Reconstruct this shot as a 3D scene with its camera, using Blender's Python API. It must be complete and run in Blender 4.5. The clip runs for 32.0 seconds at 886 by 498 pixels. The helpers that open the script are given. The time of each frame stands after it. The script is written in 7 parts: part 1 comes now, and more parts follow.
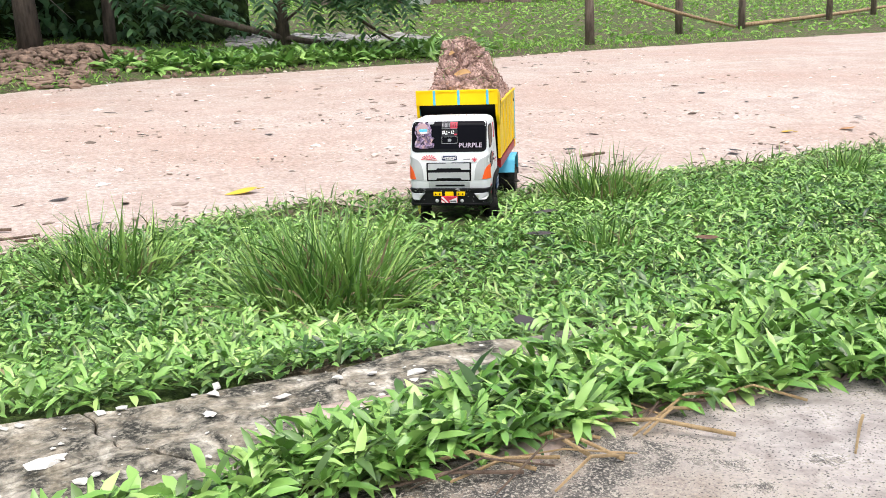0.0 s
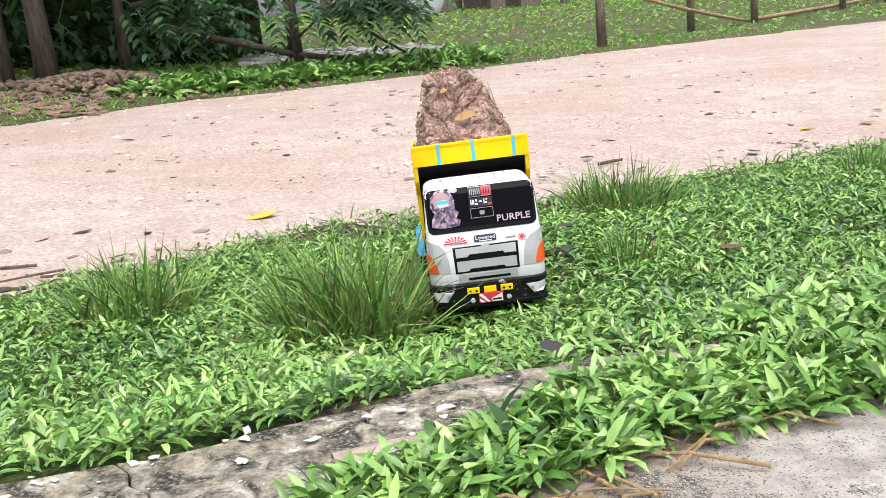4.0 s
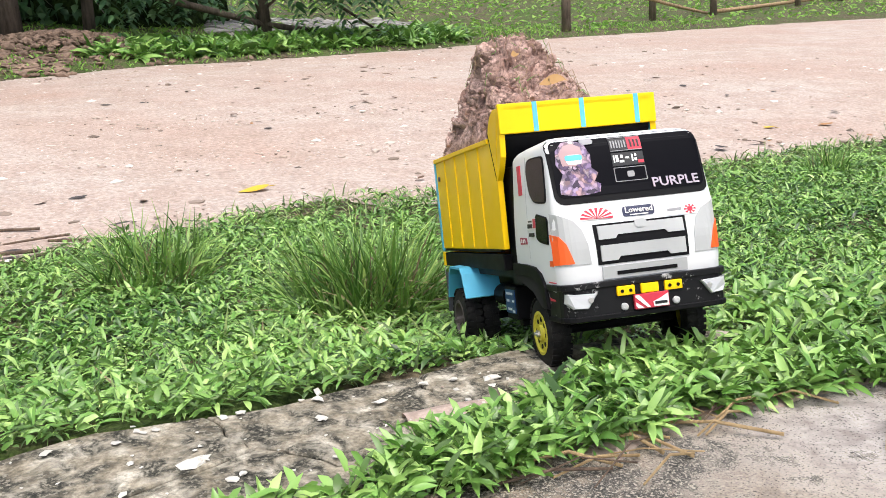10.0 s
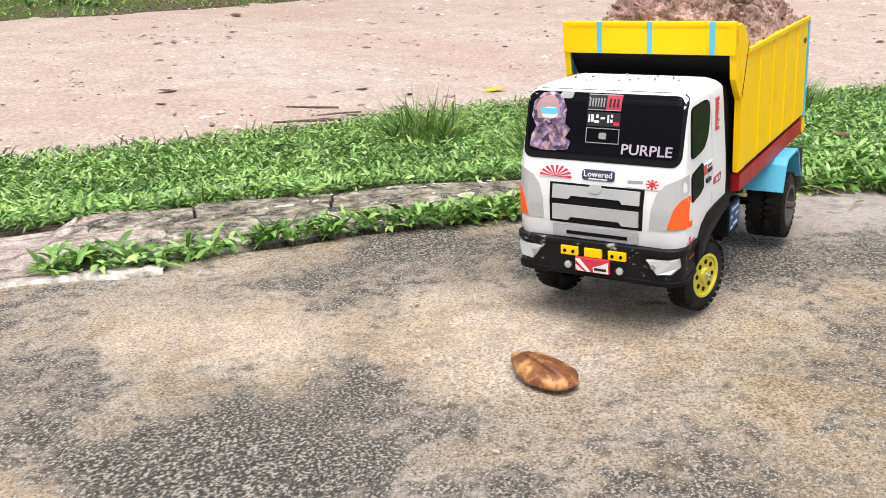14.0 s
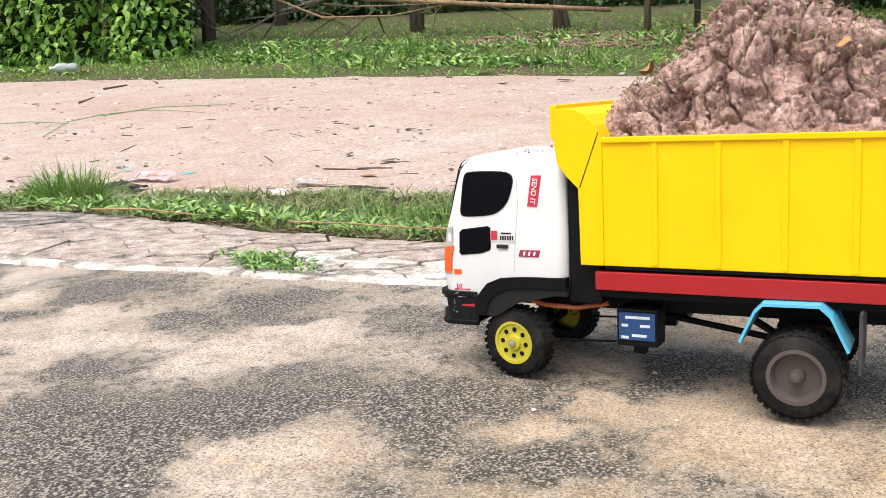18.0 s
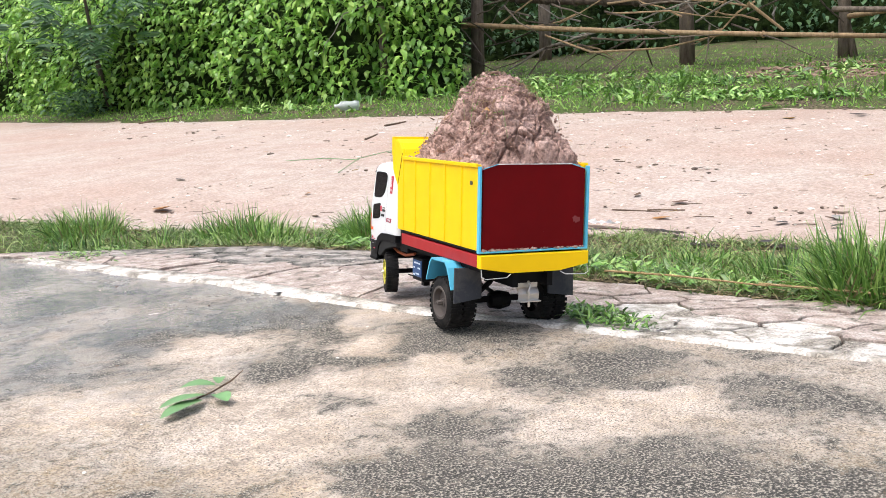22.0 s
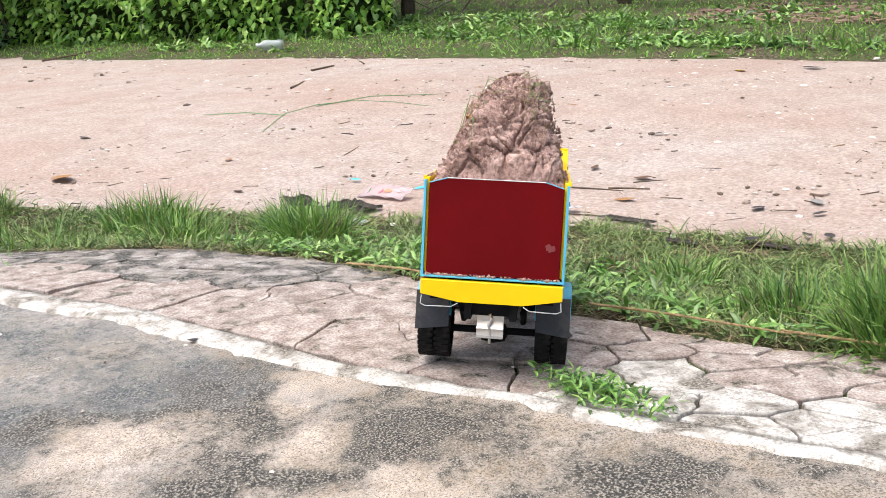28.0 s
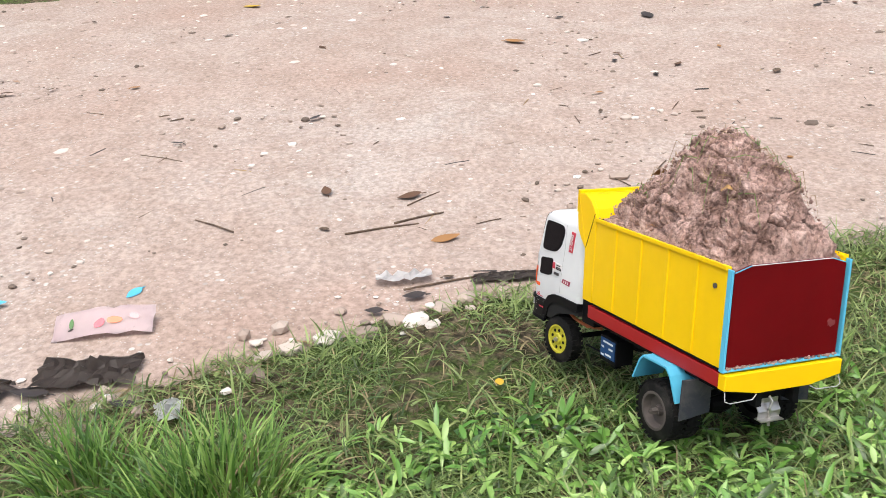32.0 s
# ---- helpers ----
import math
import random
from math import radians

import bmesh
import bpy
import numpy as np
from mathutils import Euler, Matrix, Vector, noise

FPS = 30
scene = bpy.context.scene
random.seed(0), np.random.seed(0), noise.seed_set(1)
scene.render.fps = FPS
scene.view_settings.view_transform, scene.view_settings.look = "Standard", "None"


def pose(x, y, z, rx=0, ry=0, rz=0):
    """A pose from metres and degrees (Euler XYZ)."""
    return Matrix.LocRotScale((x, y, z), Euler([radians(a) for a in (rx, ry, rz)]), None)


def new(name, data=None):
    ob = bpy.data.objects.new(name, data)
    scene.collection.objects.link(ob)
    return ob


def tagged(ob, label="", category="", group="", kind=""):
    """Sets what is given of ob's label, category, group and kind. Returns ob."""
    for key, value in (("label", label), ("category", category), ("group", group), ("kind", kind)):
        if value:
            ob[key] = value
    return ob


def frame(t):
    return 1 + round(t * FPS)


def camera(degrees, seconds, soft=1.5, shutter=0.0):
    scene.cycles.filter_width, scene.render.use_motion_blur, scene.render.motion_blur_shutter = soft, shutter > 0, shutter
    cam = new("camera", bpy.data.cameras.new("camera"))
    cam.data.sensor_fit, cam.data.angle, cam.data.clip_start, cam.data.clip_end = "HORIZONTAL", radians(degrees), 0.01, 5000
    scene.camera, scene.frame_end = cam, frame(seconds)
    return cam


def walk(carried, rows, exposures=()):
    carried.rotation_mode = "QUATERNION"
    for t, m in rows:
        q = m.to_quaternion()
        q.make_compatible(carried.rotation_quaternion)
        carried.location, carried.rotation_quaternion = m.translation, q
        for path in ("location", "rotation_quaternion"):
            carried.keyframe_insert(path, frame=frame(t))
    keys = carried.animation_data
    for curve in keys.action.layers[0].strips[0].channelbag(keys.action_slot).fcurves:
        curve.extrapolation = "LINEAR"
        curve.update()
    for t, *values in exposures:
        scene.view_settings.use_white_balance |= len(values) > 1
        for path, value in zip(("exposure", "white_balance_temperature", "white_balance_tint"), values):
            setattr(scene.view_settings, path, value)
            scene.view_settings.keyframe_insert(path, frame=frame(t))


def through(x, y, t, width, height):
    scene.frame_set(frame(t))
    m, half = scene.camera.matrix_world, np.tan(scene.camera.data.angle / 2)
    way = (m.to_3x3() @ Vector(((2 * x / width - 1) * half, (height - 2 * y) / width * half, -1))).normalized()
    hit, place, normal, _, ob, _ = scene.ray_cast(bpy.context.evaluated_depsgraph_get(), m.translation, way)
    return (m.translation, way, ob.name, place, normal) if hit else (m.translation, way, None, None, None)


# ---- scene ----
# ---- camera ----
cam = camera(49.67, 32.0, soft=0.6, shutter=0.12)
PATH = [
    (0.0, 0.268, -1.305, 0.321, 77.97, 2.41, -106.15),
    (0.5, 0.265, -1.303, 0.326, 77.86, 2.61, -105.99),
    (1.0, 0.267, -1.302, 0.327, 77.86, 3.08, -105.89),
    (1.5, 0.267, -1.308, 0.333, 78.02, 3.64, -105.87),
    (2.0, 0.266, -1.308, 0.342, 78.30, 4.23, -105.76),
    (2.5, 0.268, -1.306, 0.352, 78.56, 4.68, -105.58),
    (3.0, 0.267, -1.306, 0.350, 78.69, 4.89, -105.44),
    (3.5, 0.272, -1.307, 0.350, 78.60, 4.95, -105.40),
    (5.5, 0.276, -1.292, 0.348, 76.76, 5.86, -105.83),
    (6.0, 0.276, -1.284, 0.363, 76.04, 6.15, -105.93),
    (6.5, 0.268, -1.271, 0.448, 75.75, 6.01, -105.99),
    (7.0, 0.218, -1.194, 0.432, 75.81, 5.44, -106.21),
    (7.5, 0.193, -1.166, 0.433, 76.21, 4.61, -106.54),
    (8.0, 0.209, -1.168, 0.414, 76.71, 3.76, -106.93),
    (8.5, 0.208, -1.177, 0.403, 76.86, 3.15, -107.33),
    (9.0, 0.197, -1.172, 0.412, 76.82, 2.68, -107.73),
    (9.5, 0.194, -1.162, 0.404, 76.76, 2.29, -107.97),
    (10.0, 0.190, -1.161, 0.398, 76.72, 2.08, -108.05),
    (10.5, 0.191, -1.156, 0.396, 76.64, 2.03, -108.03),
    (11.0, 0.178, -1.150, 0.399, 76.57, 2.17, -108.00),
    (11.5, 0.164, -1.142, 0.407, 76.45, 2.24, -108.13),
    (12.0, 0.086, -1.101, 0.428, 75.87, 2.17, -107.74),
    (12.5, -0.078, -1.148, 0.457, 74.82, 1.71, -106.10),
    (13.0, -0.244, -1.169, 0.488, 73.90, 1.25, -103.09),
    (13.5, -0.456, -1.093, 0.432, 73.10, 1.07, -98.80),
    (15.5, -0.787, -0.953, 0.383, 77.48, 1.63, -80.30),
    (16.0, -0.805, -0.918, 0.386, 78.27, 1.31, -74.81),
    (16.5, -0.815, -0.874, 0.390, 78.38, 1.20, -68.83),
    (17.0, -0.822, -0.830, 0.412, 78.04, 1.14, -62.92),
    (17.5, -0.826, -0.776, 0.433, 77.77, 1.16, -57.85),
    (18.0, -0.825, -0.722, 0.399, 77.88, 1.55, -53.79),
    (18.5, -0.828, -0.677, 0.408, 78.40, 1.51, -50.27),
    (19.0, -0.841, -0.666, 0.409, 79.06, 1.36, -46.88),
    (19.5, -0.852, -0.650, 0.414, 79.35, 1.24, -43.69),
    (20.0, -0.869, -0.613, 0.415, 79.48, 1.42, -41.33),
    (20.5, -0.873, -0.588, 0.422, 79.44, 1.61, -40.02),
    (21.0, -0.877, -0.590, 0.426, 79.53, 1.87, -39.61),
    (21.5, -0.878, -0.589, 0.429, 79.80, 2.23, -39.40),
    (22.0, -0.893, -0.575, 0.438, 80.23, 2.55, -38.99),
    (22.5, -0.890, -0.573, 0.440, 80.63, 2.72, -38.17),
    (23.0, -0.882, -0.582, 0.429, 80.76, 2.62, -37.21),
    (23.5, -0.870, -0.584, 0.426, 80.56, 2.23, -36.41),
    (24.0, -0.867, -0.581, 0.423, 80.12, 1.70, -35.99),
    (24.5, -0.875, -0.578, 0.418, 79.67, 1.17, -35.91),
    (26.5, -0.865, -0.544, 0.436, 78.38, 0.76, -38.12),
    (27.0, -0.827, -0.458, 0.471, 77.84, 0.80, -39.37),
    (27.5, -0.764, -0.381, 0.565, 77.19, 1.18, -41.03),
    (28.0, -0.666, -0.221, 0.559, 75.83, 1.85, -43.41),
    (28.5, -0.527, 0.019, 0.636, 74.35, 2.89, -47.31),
    (29.0, -0.442, 0.220, 0.707, 72.19, 3.81, -52.74),
    (29.5, -0.392, 0.430, 0.707, 69.73, 4.12, -59.18),
    (30.0, -0.356, 0.617, 0.667, 67.57, 3.91, -65.85),
    (30.5, -0.308, 0.846, 0.700, 66.42, 3.72, -71.85),
    (31.0, -0.326, 1.037, 0.760, 66.19, 3.52, -76.74),
    (31.5, -0.346, 1.243, 0.792, 66.71, 3.52, -81.30),
    (32.0, -0.297, 1.460, 0.811, 67.53, 3.38, -85.79),
]
walk(cam, [(t, pose(*p)) for t, *p in PATH], [(0, .84, 6320, 10), (6, .77, 6350, 10), (10, .72, 6420, 10), (13, .70, 6500, 10), (16, .69, 6600, 10), (18, .72, 6600, 10), (20, .78, 6420, 10), (24, .75, 6320, 10), (27, .70, 6300, 10), (29, .64, 6400, 10), (31, .52, 6430, 10), (32, .52, 6430, 10)])
# ---- world and sun: bright overcast ----
world = bpy.data.worlds.new("sky")
scene.world = world
world.use_nodes = True
wn = world.node_tree.nodes
sky = wn.new("ShaderNodeTexSky")
sky.sky_type, sky.sun_disc = "NISHITA", False
sky.sun_elevation, sky.sun_rotation = radians(68), radians(275)
sky.air_density, sky.dust_density, sky.ozone_density = 1.0, 6.0, 0.4
soft_sky = wn.new("ShaderNodeHueSaturation")
soft_sky.inputs["Saturation"].default_value = 0.75
world.node_tree.links.new(sky.outputs[0], soft_sky.inputs["Color"])
world.node_tree.links.new(soft_sky.outputs[0], wn["Background"].inputs[0])
wn["Background"].inputs[1].default_value = 0.15
sun = new("sun", bpy.data.lights.new("sun", "SUN"))
sun.data.energy, sun.data.angle, sun.data.color = 1.1, radians(60), (0.97, 1.0, 1.0)
sun.matrix_world = pose(0, 0, 20, 22, 0, -95)

# ---- materials ----
def material(name, colour, rough=0.8, metal=0.0, spec=0.5):
    m = bpy.data.materials.new(name)
    m.use_nodes = True
    b = m.node_tree.nodes["Principled BSDF"]
    b.inputs["Base Color"].default_value = (*colour, 1)
    b.inputs["Roughness"].default_value, b.inputs["Metallic"].default_value = rough, metal
    b.inputs["Specular IOR Level"].default_value = spec
    return m


def node(m, kind, **values):
    n = m.node_tree.nodes.new(kind)
    for key, value in values.items():
        n.inputs[key].default_value = value
    return n


def link(m, a, b):
    m.node_tree.links.new(a, b)


def coords(m, space="Object", scale=1.0):
    t = m.node_tree.nodes.new("ShaderNodeTexCoord")
    mp = m.node_tree.nodes.new("ShaderNodeMapping")
    mp.inputs["Scale"].default_value = (scale,) * 3 if isinstance(scale, (int, float)) else scale
    link(m, t.outputs[space], mp.inputs[0])
    return mp.outputs[0]


def noise_of(m, scale, detail=6, rough=0.6, vec=None, distort=0.0):
    n = node(m, "ShaderNodeTexNoise", Scale=scale, Detail=detail, Roughness=rough, Distortion=distort)
    link(m, vec or coords(m), n.inputs["Vector"])
    return n.outputs[0]


def ramp(m, fac, stops):
    r = m.node_tree.nodes.new("ShaderNodeValToRGB")
    e = r.color_ramp.elements
    while len(e) < len(stops):
        e.new(0.5)
    for el, (p, c) in zip(e, stops):
        el.position = p
        el.color = (*c, 1) if isinstance(c, tuple) else (c, c, c, 1)
    link(m, fac, r.inputs[0])
    return r.outputs[0]


def mix(m, fac, a, b, mode="MIX"):
    n = m.node_tree.nodes.new("ShaderNodeMix")
    n.data_type, n.blend_type = "RGBA", mode
    for sock, v in ((n.inputs[0], fac), (n.inputs[6], a), (n.inputs[7], b)):
        if isinstance(v, tuple):
            sock.default_value = (*v, 1)
        elif isinstance(v, (int, float)):
            sock.default_value = v
        else:
            link(m, v, sock)
    return n.outputs[2]


def base(m):
    return m.node_tree.nodes["Principled BSDF"]


def bump(m, height, strength=0.5, distance=0.005):
    n = node(m, "ShaderNodeBump", Strength=strength, Distance=distance)
    link(m, height, n.inputs["Height"])
    link(m, n.outputs[0], base(m).inputs["Normal"])


def rough_from(m, fac, lo, hi):
    n = m.node_tree.nodes.new("ShaderNodeMapRange")
    n.inputs["To Min"].default_value, n.inputs["To Max"].default_value = lo, hi
    link(m, fac, n.inputs["Value"])
    link(m, n.outputs[0], base(m).inputs["Roughness"])


def island(m):
    return m.node_tree.nodes.new("ShaderNodeNewGeometry").outputs["Random Per Island"]


def each(m):
    return m.node_tree.nodes.new("ShaderNodeObjectInfo").outputs["Random"]


def dirt_road_mat():
    m = material("packed_clay", (0.5, 0.4, 0.33), 0.95, spec=0.2)
    v = coords(m)
    col = ramp(m, noise_of(m, 0.8, 6, 0.6, v), [(0.3, (0.385, 0.277, 0.226)), (0.5, (0.416, 0.334, 0.288)), (0.7, (0.440, 0.382, 0.342))])
    mid = noise_of(m, 6, 8, 0.7, v)
    col = mix(m, ramp(m, mid, [(0.45, 0.0), (0.58, 0.6)]), col, (0.345, 0.262, 0.215))
    fine = noise_of(m, 60, 6, 0.7, v)
    col = mix(m, 0.32, col, ramp(m, fine, [(0.38, (0.16, 0.14, 0.13)), (0.5, (0.49, 0.49, 0.49)), (0.60, (0.80, 0.80, 0.80))]), "OVERLAY")
    for scale, lo, hi, dark, pale in ((38.0, 0.50, 0.60, (0.26, 0.21, 0.18), (0.66, 0.62, 0.58)), (110.0, 0.44, 0.56, (0.22, 0.175, 0.15), (0.70, 0.65, 0.60))):
        grit = node(m, "ShaderNodeTexVoronoi", Scale=scale, Randomness=1.0)
        link(m, v, grit.inputs["Vector"])
        spots = ramp(m, grit.outputs["Distance"], [(0.0, 1.0), (0.20, 1.0), (0.28, 0.0)])
        pick = ramp(m, noise_of(m, scale / 5, 5, 0.6, v), [(lo, 0.0), (hi, 1.0)])
        both = mix(m, 1.0, spots, pick, "MULTIPLY")
        col = mix(m, both, col, mix(m, grit.outputs["Color"], dark, pale))
    link(m, col, base(m).inputs["Base Color"])
    bump(m, mix(m, 0.45, mix(m, 0.5, fine, mid), both), 0.5, 0.006)
    return m


def soil_mat():
    m = material("verge_soil", (0.12, 0.1, 0.06), 0.95, spec=0.2)
    col = ramp(m, noise_of(m, 45, 5, 0.65), [(0.38, (0.032, 0.026, 0.016)), (0.5, (0.088, 0.071, 0.044)), (0.62, (0.20, 0.158, 0.105))])
    green = ramp(m, mix(m, 0.4, noise_of(m, 3, 5), noise_of(m, 30, 4)), [(0.45, 0.0), (0.54, 0.85)])
    col = mix(m, green, col, ramp(m, noise_of(m, 150, 4), [(0.38, (0.025, 0.05, 0.01)), (0.62, (0.10, 0.16, 0.035))]))
    link(m, col, base(m).inputs["Base Color"])
    bump(m, noise_of(m, 40, 8, 0.7), 0.9, 0.012)
    return m


# stains and wet; truck shadow is painted in near (.66, -1.52) and (.30, -.56)
DARK_STAINS_AND_SHADE = [(-.07, .06, .13), (-.05, -.08, .12), (-.24, .30, .12), (-.24, .16, .12), (-.36, .17, .05), (-.31, .13, .07), (-.02, .91, .08), (-.06, .72, .07), (-.20, .57, .05), (-.18, .73, .05), (.05, .41, .07), (-.23, .08, .06), (-.12, .09, .06), (-.13, 1.10, .12), (-.14, .38, .08), (.02, 1.03, .10), (.14, .68, .12), (.16, .84, .07), (.20, .38, .10),
               (.23, .09, .11), (-.24, 1.10, .10), (.30, -.56, .17), (.25, -.28, .09), (-.09, -.27, .06), (.10, -.93, .17), (.70, -1.30, .14), (.76, -1.11, .11), (.66, -1.52, .15), (.60, -1.72, .12), (-.42, .05, .12)]
PALE_SPOTS = [(.10, -.33, .08), (-.02, -.22, .06), (.22, -.20, .05), (-.42, .28, .07), (-.46, .16, .09), (-.31, .62, .08), (-.05, .25, .05), (-.13, .49, .06), (-.25, .00, .07), (-.17, -.06, .08), (-.01, .56, .09), (.10, -.27, .06), (.03, .24, .09), (-.03, .42, .08), (-.33, .47, .12), (-.20, .96, .09), (-.46, .79, .12), (-.15, .60, .10), (.12, .92, .06), (.0, .76, .06),
              (.12, -.42, .12), (-.01, -.70, .12), (.45, -.85, .12), (.42, -1.15, .14), (-.38, -.20, .12), (.12, .22, .07)]


def concrete_mat():
    m = material("weathered_concrete", (0.4, 0.36, 0.3), 0.8, spec=0.35)
    v = coords(m)
    big = noise_of(m, 2.6, 3, 0.5, v, 0.5)
    mid = noise_of(m, 12, 4, 0.6, v, 0.5)
    small = noise_of(m, 48, 4, 0.65, v, 0.3)
    grit = noise_of(m, 300, 3, 0.6, v)
    tone = mix(m, 0.5, mid, small)
    pale = ramp(m, tone, [(0.40, (0.25, 0.21, 0.165)), (0.5, (0.42, 0.36, 0.305)), (0.60, (0.58, 0.51, 0.455))])
    split = m.node_tree.nodes.new("ShaderNodeSeparateXYZ")
    link(m, v, split.inputs[0])
    yard = node(m, "ShaderNodeMapRange")
    for key, value in (("From Min", -1.2), ("From Max", 1.2), ("To Min", 0.62), ("To Max", 0.42)):
        yard.inputs[key].default_value = value
    link(m, split.outputs["Y"], yard.inputs["Value"])
    ochre = ramp(m, mix(m, 0.35, mix(m, 0.5, noise_of(m, 1.3, 4, 0.6, v), yard.outputs[0]), small), [(0.47, 0.0), (0.56, 0.9)])
    pale = mix(m, ochre, pale, ramp(m, tone, [(0.38, (0.21, 0.15, 0.085)), (0.62, (0.47, 0.365, 0.235))]))
    pale = mix(m, 0.8, pale, ramp(m, grit, [(0.34, 0.12), (0.5, 0.48), (0.66, 0.86)]), "OVERLAY")
    dark = ramp(m, grit, [(0.43, (0.022, 0.022, 0.020)), (0.52, (0.090, 0.086, 0.075)), (0.60, (0.36, 0.325, 0.27))])
    # old stains with some painted truck shadow, and scoured pale spots, each with its place on the yard, frayed at the
    # rim
    ragged = m.node_tree.nodes.new("ShaderNodeTexNoise")
    ragged.inputs["Scale"].default_value, ragged.inputs["Detail"].default_value = 9.0, 7.0
    link(m, v, ragged.inputs["Vector"])
    frayed = m.node_tree.nodes.new("ShaderNodeVectorMath")
    frayed.operation = "MULTIPLY_ADD"
    frayed.inputs[1].default_value = (0.22, 0.22, 0.0)
    link(m, ragged.outputs["Color"], frayed.inputs[0])
    link(m, v, frayed.inputs[2])

    def spots_at(places):
        total = None
        for px, py, r in places:
            d = m.node_tree.nodes.new("ShaderNodeVectorMath")
            d.operation = "DISTANCE"
            d.inputs[1].default_value = (px + 0.11, py + 0.11, 0.0)
            link(m, frayed.outputs[0], d.inputs[0])
            one = node(m, "ShaderNodeMapRange")
            for key, value in (("From Min", 0.35 * r), ("From Max", 1.35 * r), ("To Min", 1.0), ("To Max", 0.0)):
                one.inputs[key].default_value = value
            link(m, d.outputs["Value"], one.inputs["Value"])
            if total is None:
                total = one.outputs[0]
            else:
                most = m.node_tree.nodes.new("ShaderNodeMath")
                most.operation = "MAXIMUM"
                link(m, total, most.inputs[0])
                link(m, one.outputs[0], most.inputs[1])
                total = most.outputs[0]
        return total

    stained, scoured = spots_at(DARK_STAINS_AND_SHADE), spots_at(PALE_SPOTS)
    where = mix(m, 0.28, mix(m, 0.32, mix(m, 0.45, big, mid), small), grit)
    shift = m.node_tree.nodes.new("ShaderNodeMath")
    shift.operation, shift.inputs[1].default_value = "MULTIPLY_ADD", 0.075
    link(m, stained, shift.inputs[0])
    link(m, where, shift.inputs[2])
    shift2 = m.node_tree.nodes.new("ShaderNodeMath")
    shift2.operation, shift2.inputs[1].default_value = "MULTIPLY_ADD", -0.075
    link(m, scoured, shift2.inputs[0])
    link(m, shift.outputs[0], shift2.inputs[2])
    mask = ramp(m, shift2.outputs[0], [(0.497, 0.0), (0.509, 0.62), (0.530, 0.97)])
    pale = mix(m, scoured, pale, mix(m, 0.30, pale, (0.55, 0.45, 0.37)))
    # greyer, paler cement by the end of the slab
    ash = spots_at([(0.9, -1.95, 0.42), (0.75, -2.5, 0.5)])
    pale = mix(m, ash, pale, ramp(m, tone, [(0.38, (0.24, 0.21, 0.19)), (0.62, (0.50, 0.46, 0.43))]))
    col = mix(m, mask, pale, dark)
    specks = ramp(m, noise_of(m, 420, 2, 0.5, v), [(0.60, 0.0), (0.66, 0.9)])
    col = mix(m, specks, col, (0.04, 0.036, 0.03))
    # damp spread, with an edge of its own; its bluish grey tint paints in sky sheen
    off = m.node_tree.nodes.new("ShaderNodeVectorMath")
    off.operation = "DISTANCE"
    off.inputs[1].default_value = (-0.15, 2.1, 0.0)
    link(m, v, off.inputs[0])
    far = node(m, "ShaderNodeMapRange")
    for key, value in (("From Min", 0.5), ("From Max", 1.7), ("To Min", 0.75), ("To Max", 0.25)):
        far.inputs[key].default_value = value
    link(m, off.outputs["Value"], far.inputs["Value"])
    damp = ramp(m, mix(m, 0.55, far.outputs[0], noise_of(m, 3.2, 6, 0.6, v)), [(0.48, 0.0), (0.56, 1.0)])
    col = mix(m, damp, col, mix(m, 0.15, col, (0.30, 0.31, 0.33)))
    link(m, col, base(m).inputs["Base Color"])
    rough_from(m, damp, 0.78, 0.16)
    gloss = node(m, "ShaderNodeMapRange")
    gloss.inputs["To Min"].default_value, gloss.inputs["To Max"].default_value = 0.35, 1.0
    link(m, damp, gloss.inputs["Value"])
    link(m, gloss.outputs[0], base(m).inputs["Specular IOR Level"])
    bump(m, mix(m, 0.5, grit, small), 0.7, 0.005)
    return m


def kerb_mat(name, pale_stops, dark_stops, lo, hi, scale=7):
    """Old rough concrete: pale cement, with dark mossy stain over part of it."""
    m = material(name, (0.3, 0.28, 0.24), 0.9, spec=0.2)
    v = coords(m)
    mid, grit = noise_of(m, scale, 6, 0.62, v, 0.5), noise_of(m, 210, 3, 0.6, v)
    pale = mix(m, 0.75, ramp(m, noise_of(m, 24, 5, 0.6, v), pale_stops), ramp(m, grit, [(0.34, 0.25), (0.5, 0.5), (0.66, 0.75)]), "OVERLAY")
    col = mix(m, ramp(m, mix(m, 0.25, mid, grit), [(lo, 0.0), (hi, 1.0)]), pale, ramp(m, grit, dark_stops))
    shade = ramp(m, each(m), [(0.0, 0.46), (1.0, 0.54)])
    link(m, mix(m, 0.8, col, shade, "OVERLAY"), base(m).inputs["Base Color"])
    bump(m, mix(m, 0.5, mid, grit), 0.45, 0.004)
    return m


def leaf_mat(name, dark, mid, light, rough=0.5, through=0.25):
    m = material(name, mid, rough)
    col = ramp(m, island(m), [(0.0, dark), (0.42, mid), (0.80, tuple(a + .45 * (b - a) for a, b in zip(mid, light))), (1.0, light)])
    patch = noise_of(m, 2.2, 3)
    col = mix(m, 0.22, col, ramp(m, patch, [(0.35, dark), (0.65, light)]))
    link(m, col, base(m).inputs["Base Color"])
    t = m.node_tree.nodes.new("ShaderNodeBsdfTranslucent")
    link(m, col, t.inputs[0])
    s = node(m, "ShaderNodeMixShader", Fac=through)
    out = m.node_tree.nodes["Material Output"]
    link(m, base(m).outputs[0], s.inputs[1])
    link(m, t.outputs[0], s.inputs[2])
    link(m, s.outputs[0], out.inputs[0])
    return m


